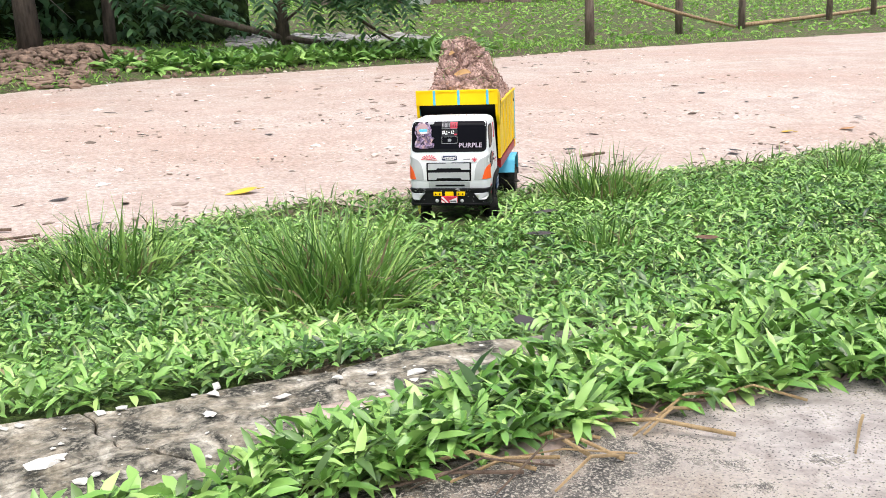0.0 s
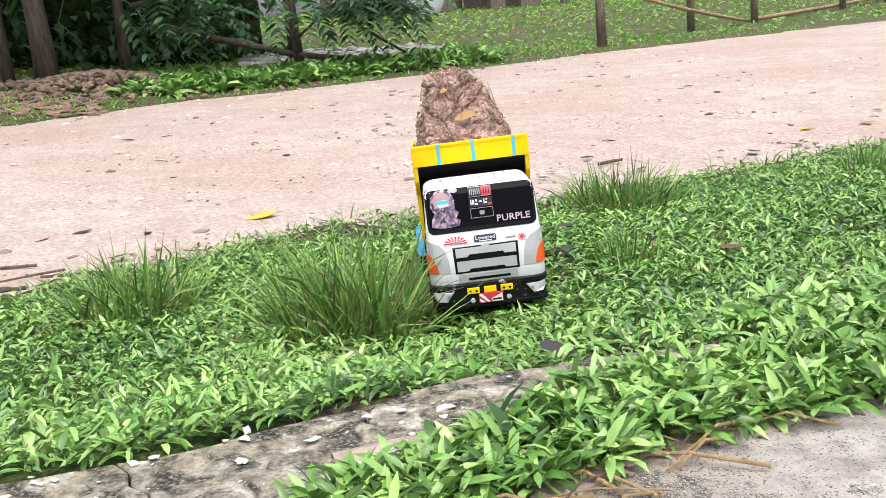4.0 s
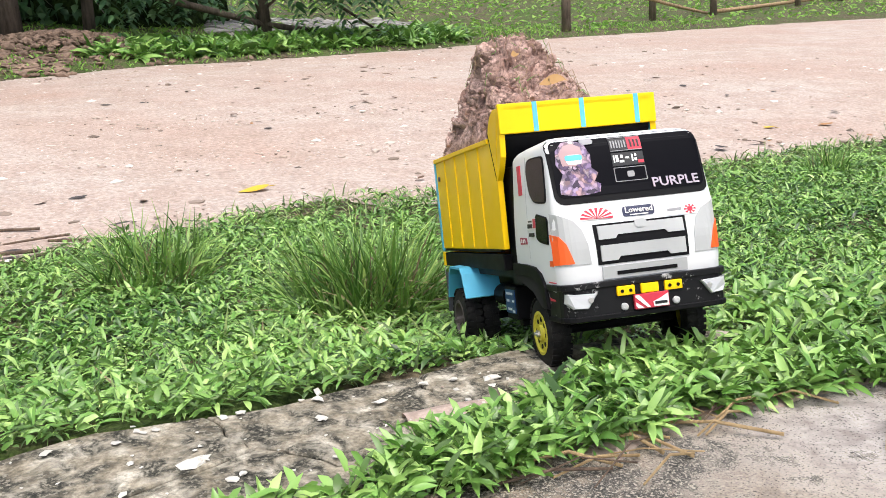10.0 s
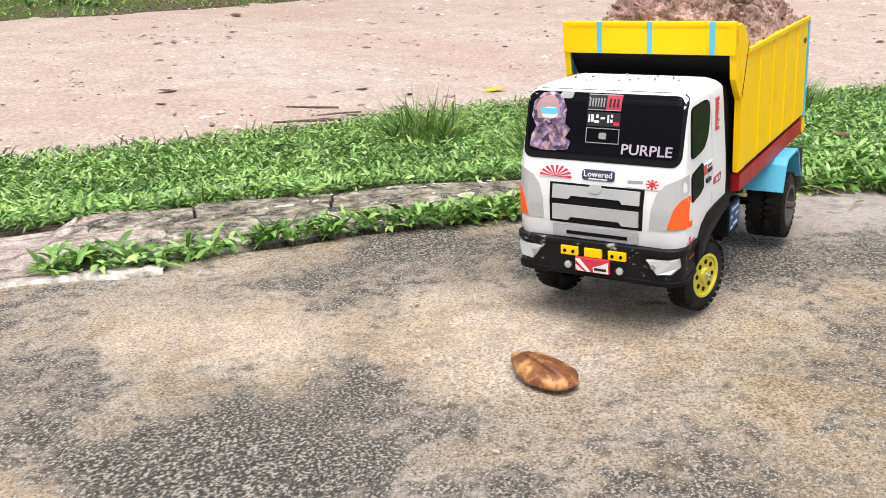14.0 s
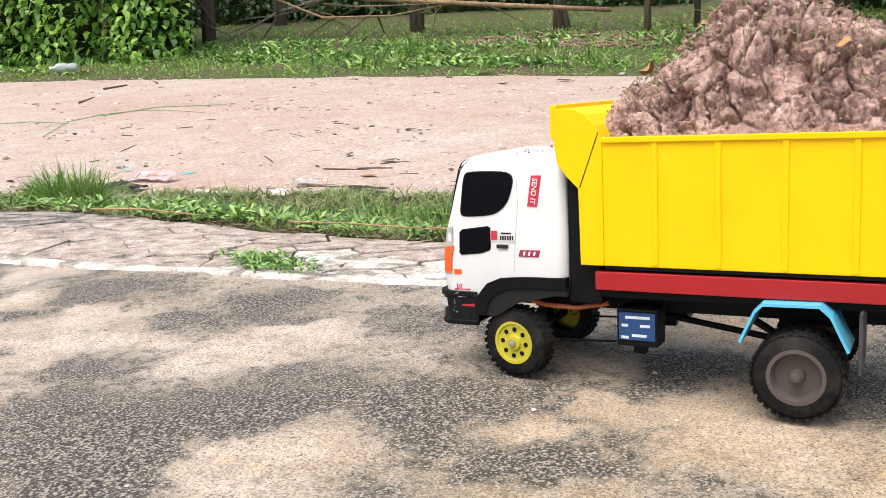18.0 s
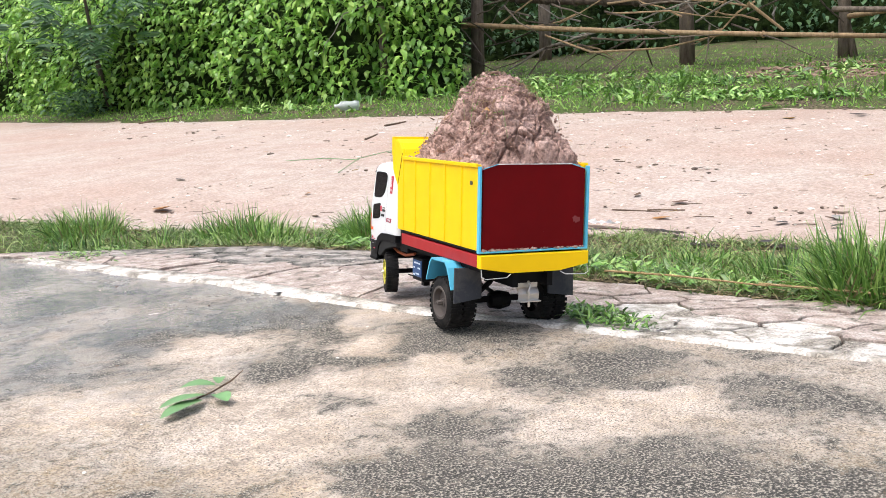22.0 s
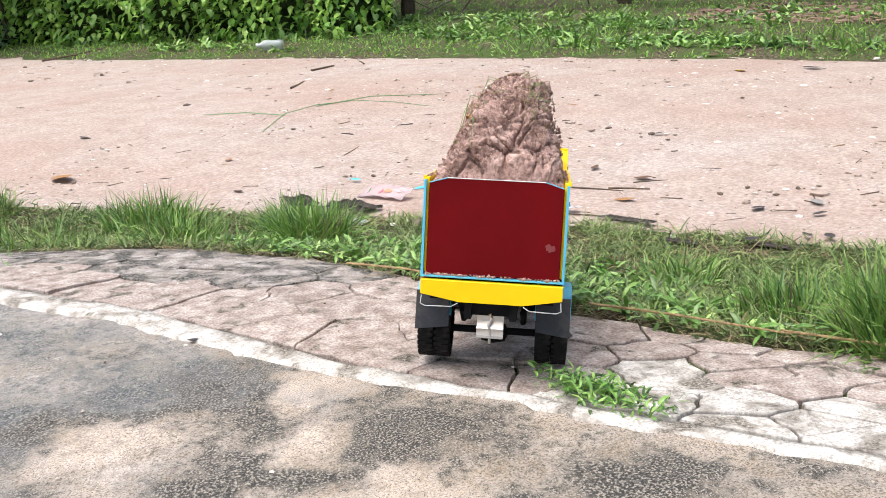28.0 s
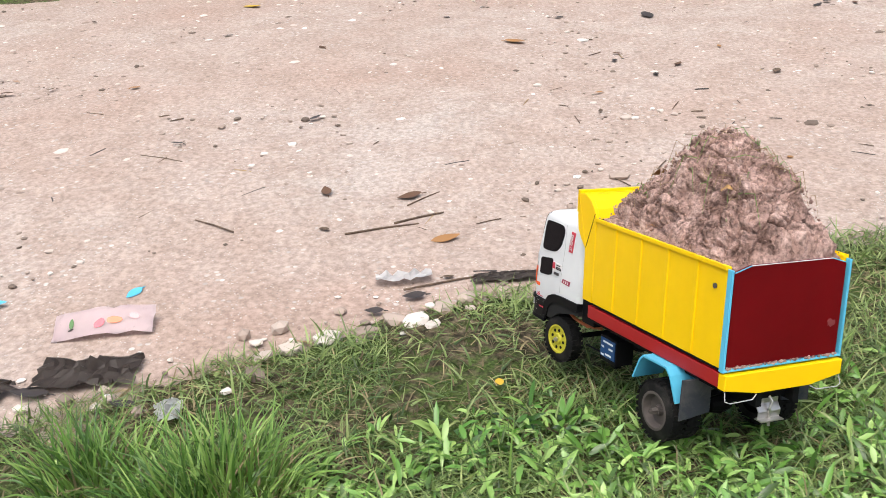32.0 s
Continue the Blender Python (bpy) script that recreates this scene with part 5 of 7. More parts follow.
rng = np.random.default_rng(4)
BLADE = (.6, 1.0, .85, .05)
BLUNT = (.55, 1.0, .92, .10)
THIN = (1.0, .9, .6, .05)
HEART = (.25, 1.0, .85, .45, .03)


def scatter(n, x0, x1, y0, y1, keep):
    """Places in a rectangle where keep(x, y) is more than chance."""
    x, y = rng.uniform(x0, x1, n), rng.uniform(y0, y1, n)
    k = np.array([keep(a, b) for a, b in zip(x, y)])
    ok = rng.random(n) < k
    return x[ok], y[ok]


def zs(x, y):
    return np.array([ground_z(a, b) for a, b in zip(x, y)])


def wear_track(x, y):
    """Bare ground that wheels have worn, 1 where worn."""
    return max(0.0, 1 - math.hypot((x - 2.55) / .3, (y + 1.98) / .16), .8 - math.hypot((x - 1.33) / .17, (y + 1.70) / .24))


def carpet_here(x, y):
    ce, near = along(SLAB_EDGE, y), along(ROAD_NEAR, y)
    ce += .05 * noise.noise((y * 5, 1, 4))
    if x < ce + .02 or x > near + .03:
        return 0
    s = (x - ce) / max(near - ce, .3)
    p = 1.0
    if y > .35:
        p = max(0, 1.25 - s * 2.2) * (1 if .9 < y < 1.8 else .45)
    elif s > .82:
        p = max(.15, 1 - (s - .82) * 5)
    if noise.noise((x * 2.3, y * 2.3, 8)) > .42:
        p *= .55
    return p * (1 - .97 * min(1, 2 * wear_track(x, y)))


def sprigs(name, x, y, per, size, label, mat=CARPET, z=None, up=.0):
    n = len(x)
    z = zs(x, y) if z is None else z
    x, y, z = np.repeat(x, per), np.repeat(y, per), np.repeat(z, per)
    m = n * per
    big = np.repeat(rng.uniform(.65, 1.2, n), per) * size
    stem = rng.uniform(0, .018, m)
    head = rng.uniform(0, 6.283, m)
    roots = np.stack([x + .006 * np.cos(head), y + .006 * np.sin(head), z + stem * (1 + up)], 1)
    return leaves_mesh(name, roots, head, rng.uniform(-.1, 1.0, m) + up, big * rng.uniform(.5, 1.25, m), big * rng.uniform(.085, .140, m), rng.uniform(.2, 1.5, m), BLUNT, mat, label, "grass")


x, y = scatter(47000, .6, 3.3, -4.4, .5, carpet_here)
sprigs("carpet_grass", x, y, 6, .0245, "bright green broad-leaved carpet grass on the bank")
x, y = scatter(5000, .9, 4.2, -9, -4.3, carpet_here)
sprigs("far_carpet_grass", x, y, 5, .085, "bright green carpet grass beside the road")
x, y = scatter(3800, .6, 2.2, .5, 2.2, carpet_here)
sprigs("broad_carpet_grass", x, y, 6, .036, "green broad-leaved weedy grass on the low verge")
# grass past the slab's end, and in the joint of the slab
x, y = scatter(9500, -.4, 1.3, -3.6, -1.9, lambda a, b: 1.0 if (b < -2.0 + .1 * noise.noise((a * 6, 0, 2)) or a > 1.1) and a > .3 + .35 * (b + 2.4) ** 2 + .3 * noise.noise((b * 1.7, a, 6)) else 0)
sprigs("slab_end_grass", x, y, 5, .033, "bright green carpet grass beyond the slab's end", z=np.zeros(len(x)))


def joint_grass(a, b):
    mid = along(JOINT, b) + float(np.interp(b, [-1.95, -1.7, -1.57, -1.44, -1.3, -1.0], [.02, .055, .045, .02, .0, .0]))
    half = float(np.interp(b, [-2.0, -1.7, -1.57, -1.44, -1.3, -1.1, -.85], [.10, .07, .075, .055, .036, .026, .012]))
    return 1.0 if abs(a - mid) < half * (1 + .5 * noise.noise((b * 9, a * 4, 3))) else 0


x, y = scatter(7600, .6, 1.35, -2.0, -.84, joint_grass)
sprigs("joint_grass", x, y, 6, .031, "long bright green grass growing in the slab joint", z=np.zeros(len(x)) + .004, up=.12)
x, y = scatter(700, .55, .85, -.85, -.2, lambda a, b: 1.0 if abs(a - along(JOINT, b) - .01) < .03 and noise.noise((b * 7, 0, 5)) > -.1 else 0)
sprigs("joint_weeds", x, y, 5, .035, "small green weeds in the slab joint", z=np.zeros(len(x)))
x = np.clip(rng.normal(.385, .022, 90), .33, .44)
y = np.clip(rng.normal(.59, .05, 90), .48, .70)
sprigs("slab_weed", x, y, 6, .020, "low green weed in a slab crack", z=np.zeros(90))
x = np.clip(rng.normal(-.02, .05, 40), -.15, .12)
y = np.clip(rng.normal(2.14, .05, 40), 2.0, 2.3)
sprigs("slab_weed", x, y, 5, .017, "low green weed in the slab joint", z=np.zeros(40))


def fine_here(a, b):
    ce, near = along(SLAB_EDGE, b), along(ROAD_NEAR, b)
    if a < ce + .03 or a > near + .04 + .05 * noise.noise((b * 6, 2, 2)):
        return 0
    p = 1.0 if b > .3 else .22
    if 1.0 < b < 2.0 and a > ce + .4:
        p *= .8 + .4 * noise.noise((a * 5, b * 5, 21))
    if b < .3 and a > near - .25:
        p = .8
    return p * (1 - min(1, 2 * wear_track(a, b)))


x, y = scatter(46000, .0, 3.3, -4.2, 4.6, fine_here)
m = len(x)
leaves_mesh("fine_grass", np.stack([x, y, zs(x, y)], 1), rng.uniform(0, 6.283, m), rng.uniform(.1, 1.3, m), rng.uniform(.025, .07, m), rng.uniform(.0014, .0028, m), rng.uniform(.2, 1.6, m), THIN, VERGE, "thin green grass on the verge", "grass")
DRY = leaf_mat("dry_grass", (.07, .055, .03), (.21, .165, .085), (.44, .36, .20), .8)
x, y = scatter(16000, .5, 3.2, -4, 3.2, lambda a, b: fine_here(a, b) * (1.0 if a > along(ROAD_NEAR, b) - .55 and b > .9 else .25))
m = len(x)
leaves_mesh("dry_grass", np.stack([x, y, zs(x, y)], 1), rng.uniform(0, 6.283, m), rng.uniform(-.05, .7, m), rng.uniform(.025, .08, m), rng.uniform(.0012, .0022, m), rng.uniform(-.2, 1.0, m), THIN, DRY, "short dry straw-coloured grass", "grass")


# straw and short blades along the broken edge of the slab
x, y = scatter(9000, .2, 1.0, .3, 2.7, lambda a, b: 1.0 if -.02 < a - along(SLAB_EDGE, b) - .05 * noise.noise((b * 9, 2, 3)) < .12 else 0)
m = len(x)
leaves_mesh("edge_straw", np.stack([x, y, np.minimum(zs(x, y), -.010) - .002], 1), rng.uniform(0, 6.283, m), rng.uniform(-.1, .5, m), rng.uniform(.012, .05, m), rng.uniform(.0006, .0014, m), rng.uniform(-.2, .9, m), THIN, DRY, "dry matted straw along the slab edge", "grass")
x, y = scatter(16000, .2, 1.0, .3, 2.7, lambda a, b: max(0.0, .6 + 1.3 * noise.noise((b * 6, a * 6, 13))) if .0 < a - along(SLAB_EDGE, b) - .05 * noise.noise((b * 9, 2, 3)) < .13 else 0)
m = len(x)
leaves_mesh("edge_blades", np.stack([x, y, np.minimum(zs(x, y), -.010) - .002], 1), rng.uniform(0, 6.283, m), rng.uniform(.2, 1.2, m), rng.uniform(.012, .045, m), rng.uniform(.0010, .0022, m), rng.uniform(.1, 1.2, m), THIN, VERGE, "short green blades along the slab edge", "grass")
# matted fine and dry grass on the low verge by the slab
for name, count, mat, lab, lo, hi, wide in (("matted_grass", 84000, VERGE, "short matted green grass on the low verge", .0, 1.0, .0017), ("matted_straw", 34000, DRY, "matted dry straw on the low verge", -.1, .5, .0012)):
    x, y = scatter(count, .3, 2.1, .1, 3.2, lambda a, b: fine_here(a, b) * max(.08, min(1.0, .55 + 1.6 * noise.noise((a * 4, b * 4, 3 if mat is VERGE else 9)))))
    m = len(x)
    leaves_mesh(name, np.stack([x, y, zs(x, y)], 1), rng.uniform(0, 6.283, m), rng.uniform(lo, hi, m), rng.uniform(.02, .06, m), rng.uniform(.5, 1.0, m) * wide, rng.uniform(-.2, 1.2, m), THIN, mat, lab, "grass")


x, y = scatter(15000, -.4, 1.6, 1.45, 4.6, lambda a, b: fine_here(a, b) * max(0.0, min(1.0, .5 + 1.6 * noise.noise((a * 5, b * 3, 12)))) * (a < along(SLAB_EDGE, b) + .30 + .15 * noise.noise((b * 4, 0, 1))) * (1.0 if b > 1.95 else .2))
m = len(x)
leaves_mesh("edge_grass", np.stack([x, y, zs(x, y)], 1), rng.uniform(0, 6.283, m), rng.uniform(.7, 1.5, m), rng.uniform(.04, .115, m), rng.uniform(.0013, .0024, m), rng.uniform(.1, 1.4, m), THIN, TUFT, "tall green grass along the verge", "grass")


def tuft(x, y, height, radius, blades, label):
    e = thing("grass_tuft", label, "grass tuft", "grass tufts", pose(x, y, ground_z(x, y)))
    for name, count, tall, mat in (("live_grass", int(blades * .68), .95, TUFT), ("dead_grass", blades // 9, .75, DRY)):
        a, r = rng.uniform(0, 6.283, count), radius * .6 * np.sqrt(rng.random(count))
        roots = np.stack([r * np.cos(a), r * np.sin(a), np.zeros(count) - .01], 1)
        out = r / (radius * .6)
        leaves_mesh(name, roots, a + rng.normal(0, 1.1, count), 1.5 - .9 * out * rng.uniform(.0, 1.3, count), tall * height * rng.uniform(.35, 1.2, count) * (1 - .25 * out), rng.uniform(.0018, .0034, count), rng.uniform(-.2, 1.7, count), THIN, mat, parent=e, kind="stuff")
    return e


for args in ((2.2, -1.17, .185, .20, 560, "sparse tuft of tall green grass by the road"), (1.87, -1.54, .235, .21, 1150, "dense tuft of tall green grass by the road"),
             (2.62, -2.42, .17, .25, 760, "wide tuft of tall green grass by the road"), (2.66, -3.22, .12, .14, 260, "small tuft of grass by the road"),
             (2.98, -3.9, .12, .2, 300, "small tuft of grass by the road"), (2.02, -2.14, .11, .12, 170, "thin tuft of grass among carpet grass"),
             (.95, .36, .21, .19, 1300, "spiky tuft of tall green grass by the slab"), (1.05, .62, .14, .2, 520, "loose tuft of green grass by the slab"),
             (.93, 2.16, .16, .16, 520, "full tuft of tall green grass by the slab"), (.70, 2.62, .17, .24, 900, "tuft of green grass by the slab"), (.36, 3.3, .17, .26, 800, "tuft of green grass on the verge"),
             (-.05, 3.9, .18, .3, 800, "tuft of green grass on the verge"), (.84, 1.93, .185, .18, 1150, "dense spiky tuft of green grass by the slab"), (.60, 2.22, .15, .18, 620, "spiky tuft of green grass by the slab"), (1.25, 1.0, .11, .16, 260, "low tuft of grass on the bank")):
    tuft(*args)

# verge and pasture beyond the road
def far_verge(a, b):
    d = a - along(ROAD_FAR, b) - .1 * noise.noise((b * 2, 0, 6))
    return 0 if d < -.02 else (1.0 if d < 2.2 else max(.12, 1 - (d - 2.2) * .25))


x, y = scatter(60000, 2.5, 11, -9, 17, far_verge)
m = len(x)
leaves_mesh("verge_grass", np.stack([x, y, zs(x, y)], 1), rng.uniform(0, 6.283, m), rng.uniform(.4, 1.4, m), rng.uniform(.02, .06, m), rng.uniform(.004, .008, m), rng.uniform(.3, 1.3, m), THIN, LAWN, "green grass verge beyond the road", "grass")
x, y = scatter(26000, 9, 34, -24, 4, lambda a, b: 1.0 if a > along(ROAD_FAR, b) + .3 else 0)
m = len(x)
leaves_mesh("pasture_grass", np.stack([x, y, zs(x, y)], 1), rng.uniform(0, 6.283, m), rng.uniform(.1, .9, m), rng.uniform(.05, .10, m), rng.uniform(.012, .02, m), rng.uniform(.3, 1.3, m), THIN, LAWN, "bright green pasture grass", "grass")
x, y = scatter(3000, 8.2, 10.6, -4.4, -.9, lambda a, b: 1.0 if 0.2 < a - along(ROAD_FAR, b) < 1.3 else 0)
sprigs("verge_weeds", x, y, 5, .16, "leafy green weeds beyond the road", mat=CARPET)

x, y = scatter(9000, 4.0, 10.5, .8, 12, lambda a, b: max(0.0, min(1.0, 1.9 * noise.noise((a * 1.1, b * .8, 14)) + .15)) if .25 < a - along(ROAD_FAR, b) < 3.2 else 0)
sprigs("verge_weeds", x, y, 5, .10, "leafy green weeds in clumps beyond the road", mat=CARPET)
x, y = scatter(7000, 4.0, 10.5, .8, 12, lambda a, b: max(0.0, min(1.0, 2.2 * noise.noise((a * .9, b * .9, 33)))) if .1 < a - along(ROAD_FAR, b) < 3.0 else 0)
m = len(x)
leaves_mesh("verge_clumps", np.stack([x, y, zs(x, y)], 1), rng.uniform(0, 6.283, m), rng.uniform(.7, 1.5, m), rng.uniform(.08, .22, m), rng.uniform(.004, .008, m), rng.uniform(.2, 1.4, m), THIN, TUFT, "rank green grass in clumps beyond the road", "grass")

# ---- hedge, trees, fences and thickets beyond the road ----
# near-black greens: the shade between leaves, put into the colour of an added sheet
HEDGE_SHADE = material("painted_hedge_shade", (.012, .02, .008), .95, spec=.1)
_n = noise_of(HEDGE_SHADE, 9, 6)
link(HEDGE_SHADE, ramp(HEDGE_SHADE, _n, [(.38, (.008, .014, .005)), (.62, (.035, .06, .016))]), base(HEDGE_SHADE).inputs["Base Color"])
bump(HEDGE_SHADE, _n, 1.0, .1)


def hedge(line, height, depth, leaves, label, size=.058, mat=VINE, gaps=.42):
    """A long leafy bank along a line of (x, y): an added dark sheet painted as its inner shade, with leaves standing
    off it.
    """
    h = thing("hedge", label, "hedge")
    pts = np.array(line, float)
    run = np.r_[0, np.cumsum(np.hypot(*np.diff(pts, axis=0).T))]

    def place(u):
        return float(np.interp(u, run, pts[:, 0])), float(np.interp(u, run, pts[:, 1]))

    def skin(u, k):
        """A point of the front, k from 0 at the foot to 1 over the top, and its way out."""
        x, y = place(u)
        x2, y2 = place(min(u + .2, run[-1]))
        x1, y1 = place(max(u - .2, 0))
        t = math.hypot(x2 - x1, y2 - y1)
        nx, ny = -(y2 - y1) / t, (x2 - x1) / t
        if nx * (-1 - x) + ny * (0 - y) < 0:
            nx, ny = -nx, -ny
        hh = height * (1 + .15 * noise.noise((u * .6, 1, 2)))
        bulge = .45 * noise.noise((u * 1.1, k * 2.2, 5)) + .22 * noise.noise((u * 2.7, k * 5, 9))
        back = depth * (k ** 3)
        px, py = x - nx * back + nx * bulge, y - ny * back + ny * bulge
        return (px, py, ground_z(px, py) + hh * (1 - (1 - k) ** 1.15)), (nx, ny)

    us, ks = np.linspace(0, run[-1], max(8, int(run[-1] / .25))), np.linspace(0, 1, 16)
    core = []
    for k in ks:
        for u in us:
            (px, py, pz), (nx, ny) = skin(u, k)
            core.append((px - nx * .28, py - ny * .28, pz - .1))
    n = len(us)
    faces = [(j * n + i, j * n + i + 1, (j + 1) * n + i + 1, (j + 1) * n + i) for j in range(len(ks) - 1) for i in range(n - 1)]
    mesh_object("core", core, faces, HEDGE_SHADE, parent=h)
    roots, heads = [], []
    while len(roots) < leaves:
        u, k = rng.uniform(0, run[-1]), rng.random() ** .9
        if noise.noise((u * 1.6, k * 4.5, 31)) > gaps and rng.random() < .85:
            continue
        (px, py, pz), (nx, ny) = skin(u, k)
        o = rng.normal(0, .09)
        roots.append((px + nx * o, py + ny * o, pz + rng.normal(0, .03)))
        heads.append(math.atan2(ny, nx) + rng.normal(0, .8))
    m = len(roots)
    leaves_mesh("leaves", roots, heads, rng.normal(-.55, .5, m), size * rng.uniform(1.0, 2.3, m), size * rng.uniform(.38, .62, m), rng.uniform(.2, .9, m), HEART, mat, parent=h, cup=.15)
    for k in range(26):
        u = rng.uniform(0, run[-1])
        (px, py, pz), (nx, ny) = skin(u, rng.uniform(.15, .9))
        q = [(px + nx * .05, py + ny * .05, pz)]
        for j in range(4):
            q.append((q[-1][0] + rng.normal(0, .12), q[-1][1] + rng.normal(0, .12), q[-1][2] - rng.uniform(.05, .2)))
        part("vine_stem", tube(bmesh.new(), q, [.006, .006, .005, .004, .002], 5), GREY_BARK, h)
    return h


hedge([(6.0, 7.6), (5.45, 8.1), (4.85, 9.0), (4.35, 10.9), (3.65, 12.9), (3.3, 15.5), (2.6, 19.5), (1.5, 23)], 2.0, 1.4, 24000, "tall hedge smothered in heart-leaved green vine")


def feather(name, roots, heads, pitches, sizes, parent, pairs=9):
    """Feathery compound leaves: a row of small leaflets on both sides of a stalk."""
    R, H, P, L = [], [], [], []
    for (x, y, z), h, p, s in zip(roots, heads, pitches, sizes):
        for k in range(pairs):
            f = (k + .6) / pairs
            d = s * f
            drop = .35 * s * f * f
            px, py, pz = x + math.cos(h) * math.cos(p) * d, y + math.sin(h) * math.cos(p) * d, z + math.sin(p) * d - drop
            for side in (-1, 1):
                R.append((px, py, pz))
                H.append(h + side * 1.15)
                P.append(p * .4 - .15)
                L.append(s * .34 * (1 - .45 * abs(2 * f - .9)))
    L = np.array(L)
    return leaves_mesh(name, R, H, P, L, L * .17, np.full(len(L), .3), (.6, 1, .7, .05), FEATHER, parent=parent)


# feathery shoot at the hedge's end
shrub = thing("feathery_shrub", "feathery dark green shrub growing out of the hedge", "shrub")
n = 70
feather("fronds", [(3.4 + rng.normal(0, .5), 12.0 + rng.normal(0, .9), .9 + rng.uniform(0, 1.5)) for _ in range(n)], rng.normal(-1.9, .7, n), rng.normal(.0, .4, n), rng.uniform(.35, .6, n), shrub)
part("stem", tube(bmesh.new(), [(3.9, 12.6, ground_z(3.9, 12.6)), (3.7, 12.4, 1.0), (3.5, 12.1, 2.0)], [.04, .03, .015], 7), BARK, shrub)
weed = thing("grey_weed", "low grey-green bushy weed at the hedge foot", "weed")
n = 420
a = rng.uniform(0, 6.283, n)
leaves_mesh("leaves", np.stack([3.35 + .35 * rng.normal(0, .5, n), 12.2 + .5 * rng.normal(0, .5, n), ground_z(3.3, 12.2) + rng.uniform(.0, .34, n)], 1), a, rng.normal(.3, .4, n), rng.uniform(.05, .1, n), rng.uniform(.012, .02, n), rng.uniform(.2, .8, n), BLADE, FEATHER, parent=weed)


def tree(name, x, y, r, lean, height, label, mat=BARK, forks=3, roots_=0):
    t = thing(name, label, "tree")
    z = ground_z(x, y) - .05
    rnd = random.Random(int(x * 97 + y * 31))
    pts, rad = [], []
    for k in range(7):
        f = k / 6
        pts.append((x + lean[0] * f * height + .06 * r * rnd.uniform(-3, 3) * f, y + lean[1] * f * height + .05 * rnd.uniform(-1, 1) * f, z + height * f))
        rad.append(r * (1.3 if k == 0 else 1.06 if k == 1 else 1 - .35 * f))
    part("trunk", tube(bmesh.new(), pts, rad, 12), mat, t, smooth=True)
    for k in range(roots_):
        a = 6.283 * k / roots_ + rnd.uniform(-.3, .3)
        part("root", tube(bmesh.new(), [(x + r * .6 * math.cos(a), y + r * .6 * math.sin(a), z + r * 1.1), (x + r * 1.8 * math.cos(a), y + r * 1.8 * math.sin(a), ground_z(x, y) + .05), (x + r * 3.2 * math.cos(a), y + r * 3.2 * math.sin(a), ground_z(x + r * 3.2 * math.cos(a), y + r * 3.2 * math.sin(a)) - .03)], [r * .4, r * .22, r * .07], 8), mat, t, smooth=True)
    for k in range(forks):
        b = pts[4 + k % 3]
        a = rnd.uniform(0, 6.28)
        l = rnd.uniform(.8, 1.6)
        e = (b[0] + l * math.cos(a), b[1] + l * math.sin(a), b[2] + rnd.uniform(.3, .9))
        part("limb", tube(bmesh.new(), [b, ((b[0] + e[0]) / 2, (b[1] + e[1]) / 2, (b[2] + e[2]) / 2 + .1), e], [r * .4, r * .28, r * .1], 7), mat, t, smooth=True)
    return t, pts


def crown(t, centre, spread_, n, size=.55):
    c = np.array(centre)
    roots = c + rng.normal(0, 1, (n, 3)) * np.array(spread_)
    feather("crown", roots.tolist(), rng.uniform(0, 6.283, n), rng.normal(-.25, .45, n), size * rng.uniform(.7, 1.2, n), t)


t, p = tree("hedge_tree", 6.9, 9.1, .17, (-.08, .05), 3.6, "thick brown tree trunk at the hedge's end")
crown(t, (6.9, 9.2, 3.6), (1.2, 1.2, .5), 160)
t, p = tree("big_tree", 8.6, 1.85, .19, (.02, -.03), 4.2, "stout dark tree with spreading roots and a pale patch", roots_=6)
crown(t, (8.6, 1.5, 4.0), (1.8, 1.8, .6), 220)
part("pale_patch", tube(bmesh.new(), [(8.42, 2.02, .36), (8.42, 2.03, .8), (8.44, 2.03, 1.4)], [.075, .07, .06], 10), GREY_BARK, t, "pale grey bare bark")
for x, y, r, lean, lab in ((9.3, -.25, .085, (-.10, .03), "slim leaning dark tree trunk"), (9.5, .1, .045, (.05, .03), "slim dark tree trunk"), (10.4, -.85, .05, (.03, -.02), "dark tree trunk in shade"),
                           (9.9, .45, .09, (.02, .04), "dark tree trunk in shade"), (10.6, .9, .08, (.0, .0), "dark tree trunk in shade"), (9.54, -2.44, .055, (-.035, .03), "slim brown young tree trunk")):
    t, p = tree("tree", x, y, r, lean, 3.4, lab, forks=2)
    crown(t, (x + .1, y, 3.0), (.8, .9, .55), 60)
    tagged(t, group="roadside trees")
# low feathery boughs hanging over the verge
bough = thing("hanging_boughs", "low feathery green boughs hanging over the verge", "tree branch")
n = 84
rx, ry = rng.normal(9.3, .25, n), np.concatenate([rng.normal(-1.45, .22, n // 3), rng.normal(-2.75, .25, n // 3), rng.normal(-3.35, .2, n // 3)])
feather("fronds", [(a, b, .86 + .4 * rng.random() - .06 * abs(b + 1.5)) for a, b in zip(rx, ry)], rng.normal(3.4, .8, n), rng.normal(-.45, .35, n), rng.uniform(.3, .5, n), bough)
part("bough", tube(bmesh.new(), [(9.55, -1.0, 1.0), (9.4, -2.0, 1.15), (9.3, -2.9, 1.0), (9.3, -3.6, .7)], [.03, .025, .015, .006], 7), BARK, bough, smooth=True)
branch = thing("fallen_branch", "long bare fallen branch leaning over the verge", "branch")
part("stem", tube(bmesh.new(), [(9.44, -1.2, .80), (9.46, -1.52, .71), (9.5, -2.42, .45), (9.45, -3.0, .35), (9.39, -3.6, .26)], [.035, .034, .03, .024, .012], 9), BARK, branch, smooth=True)
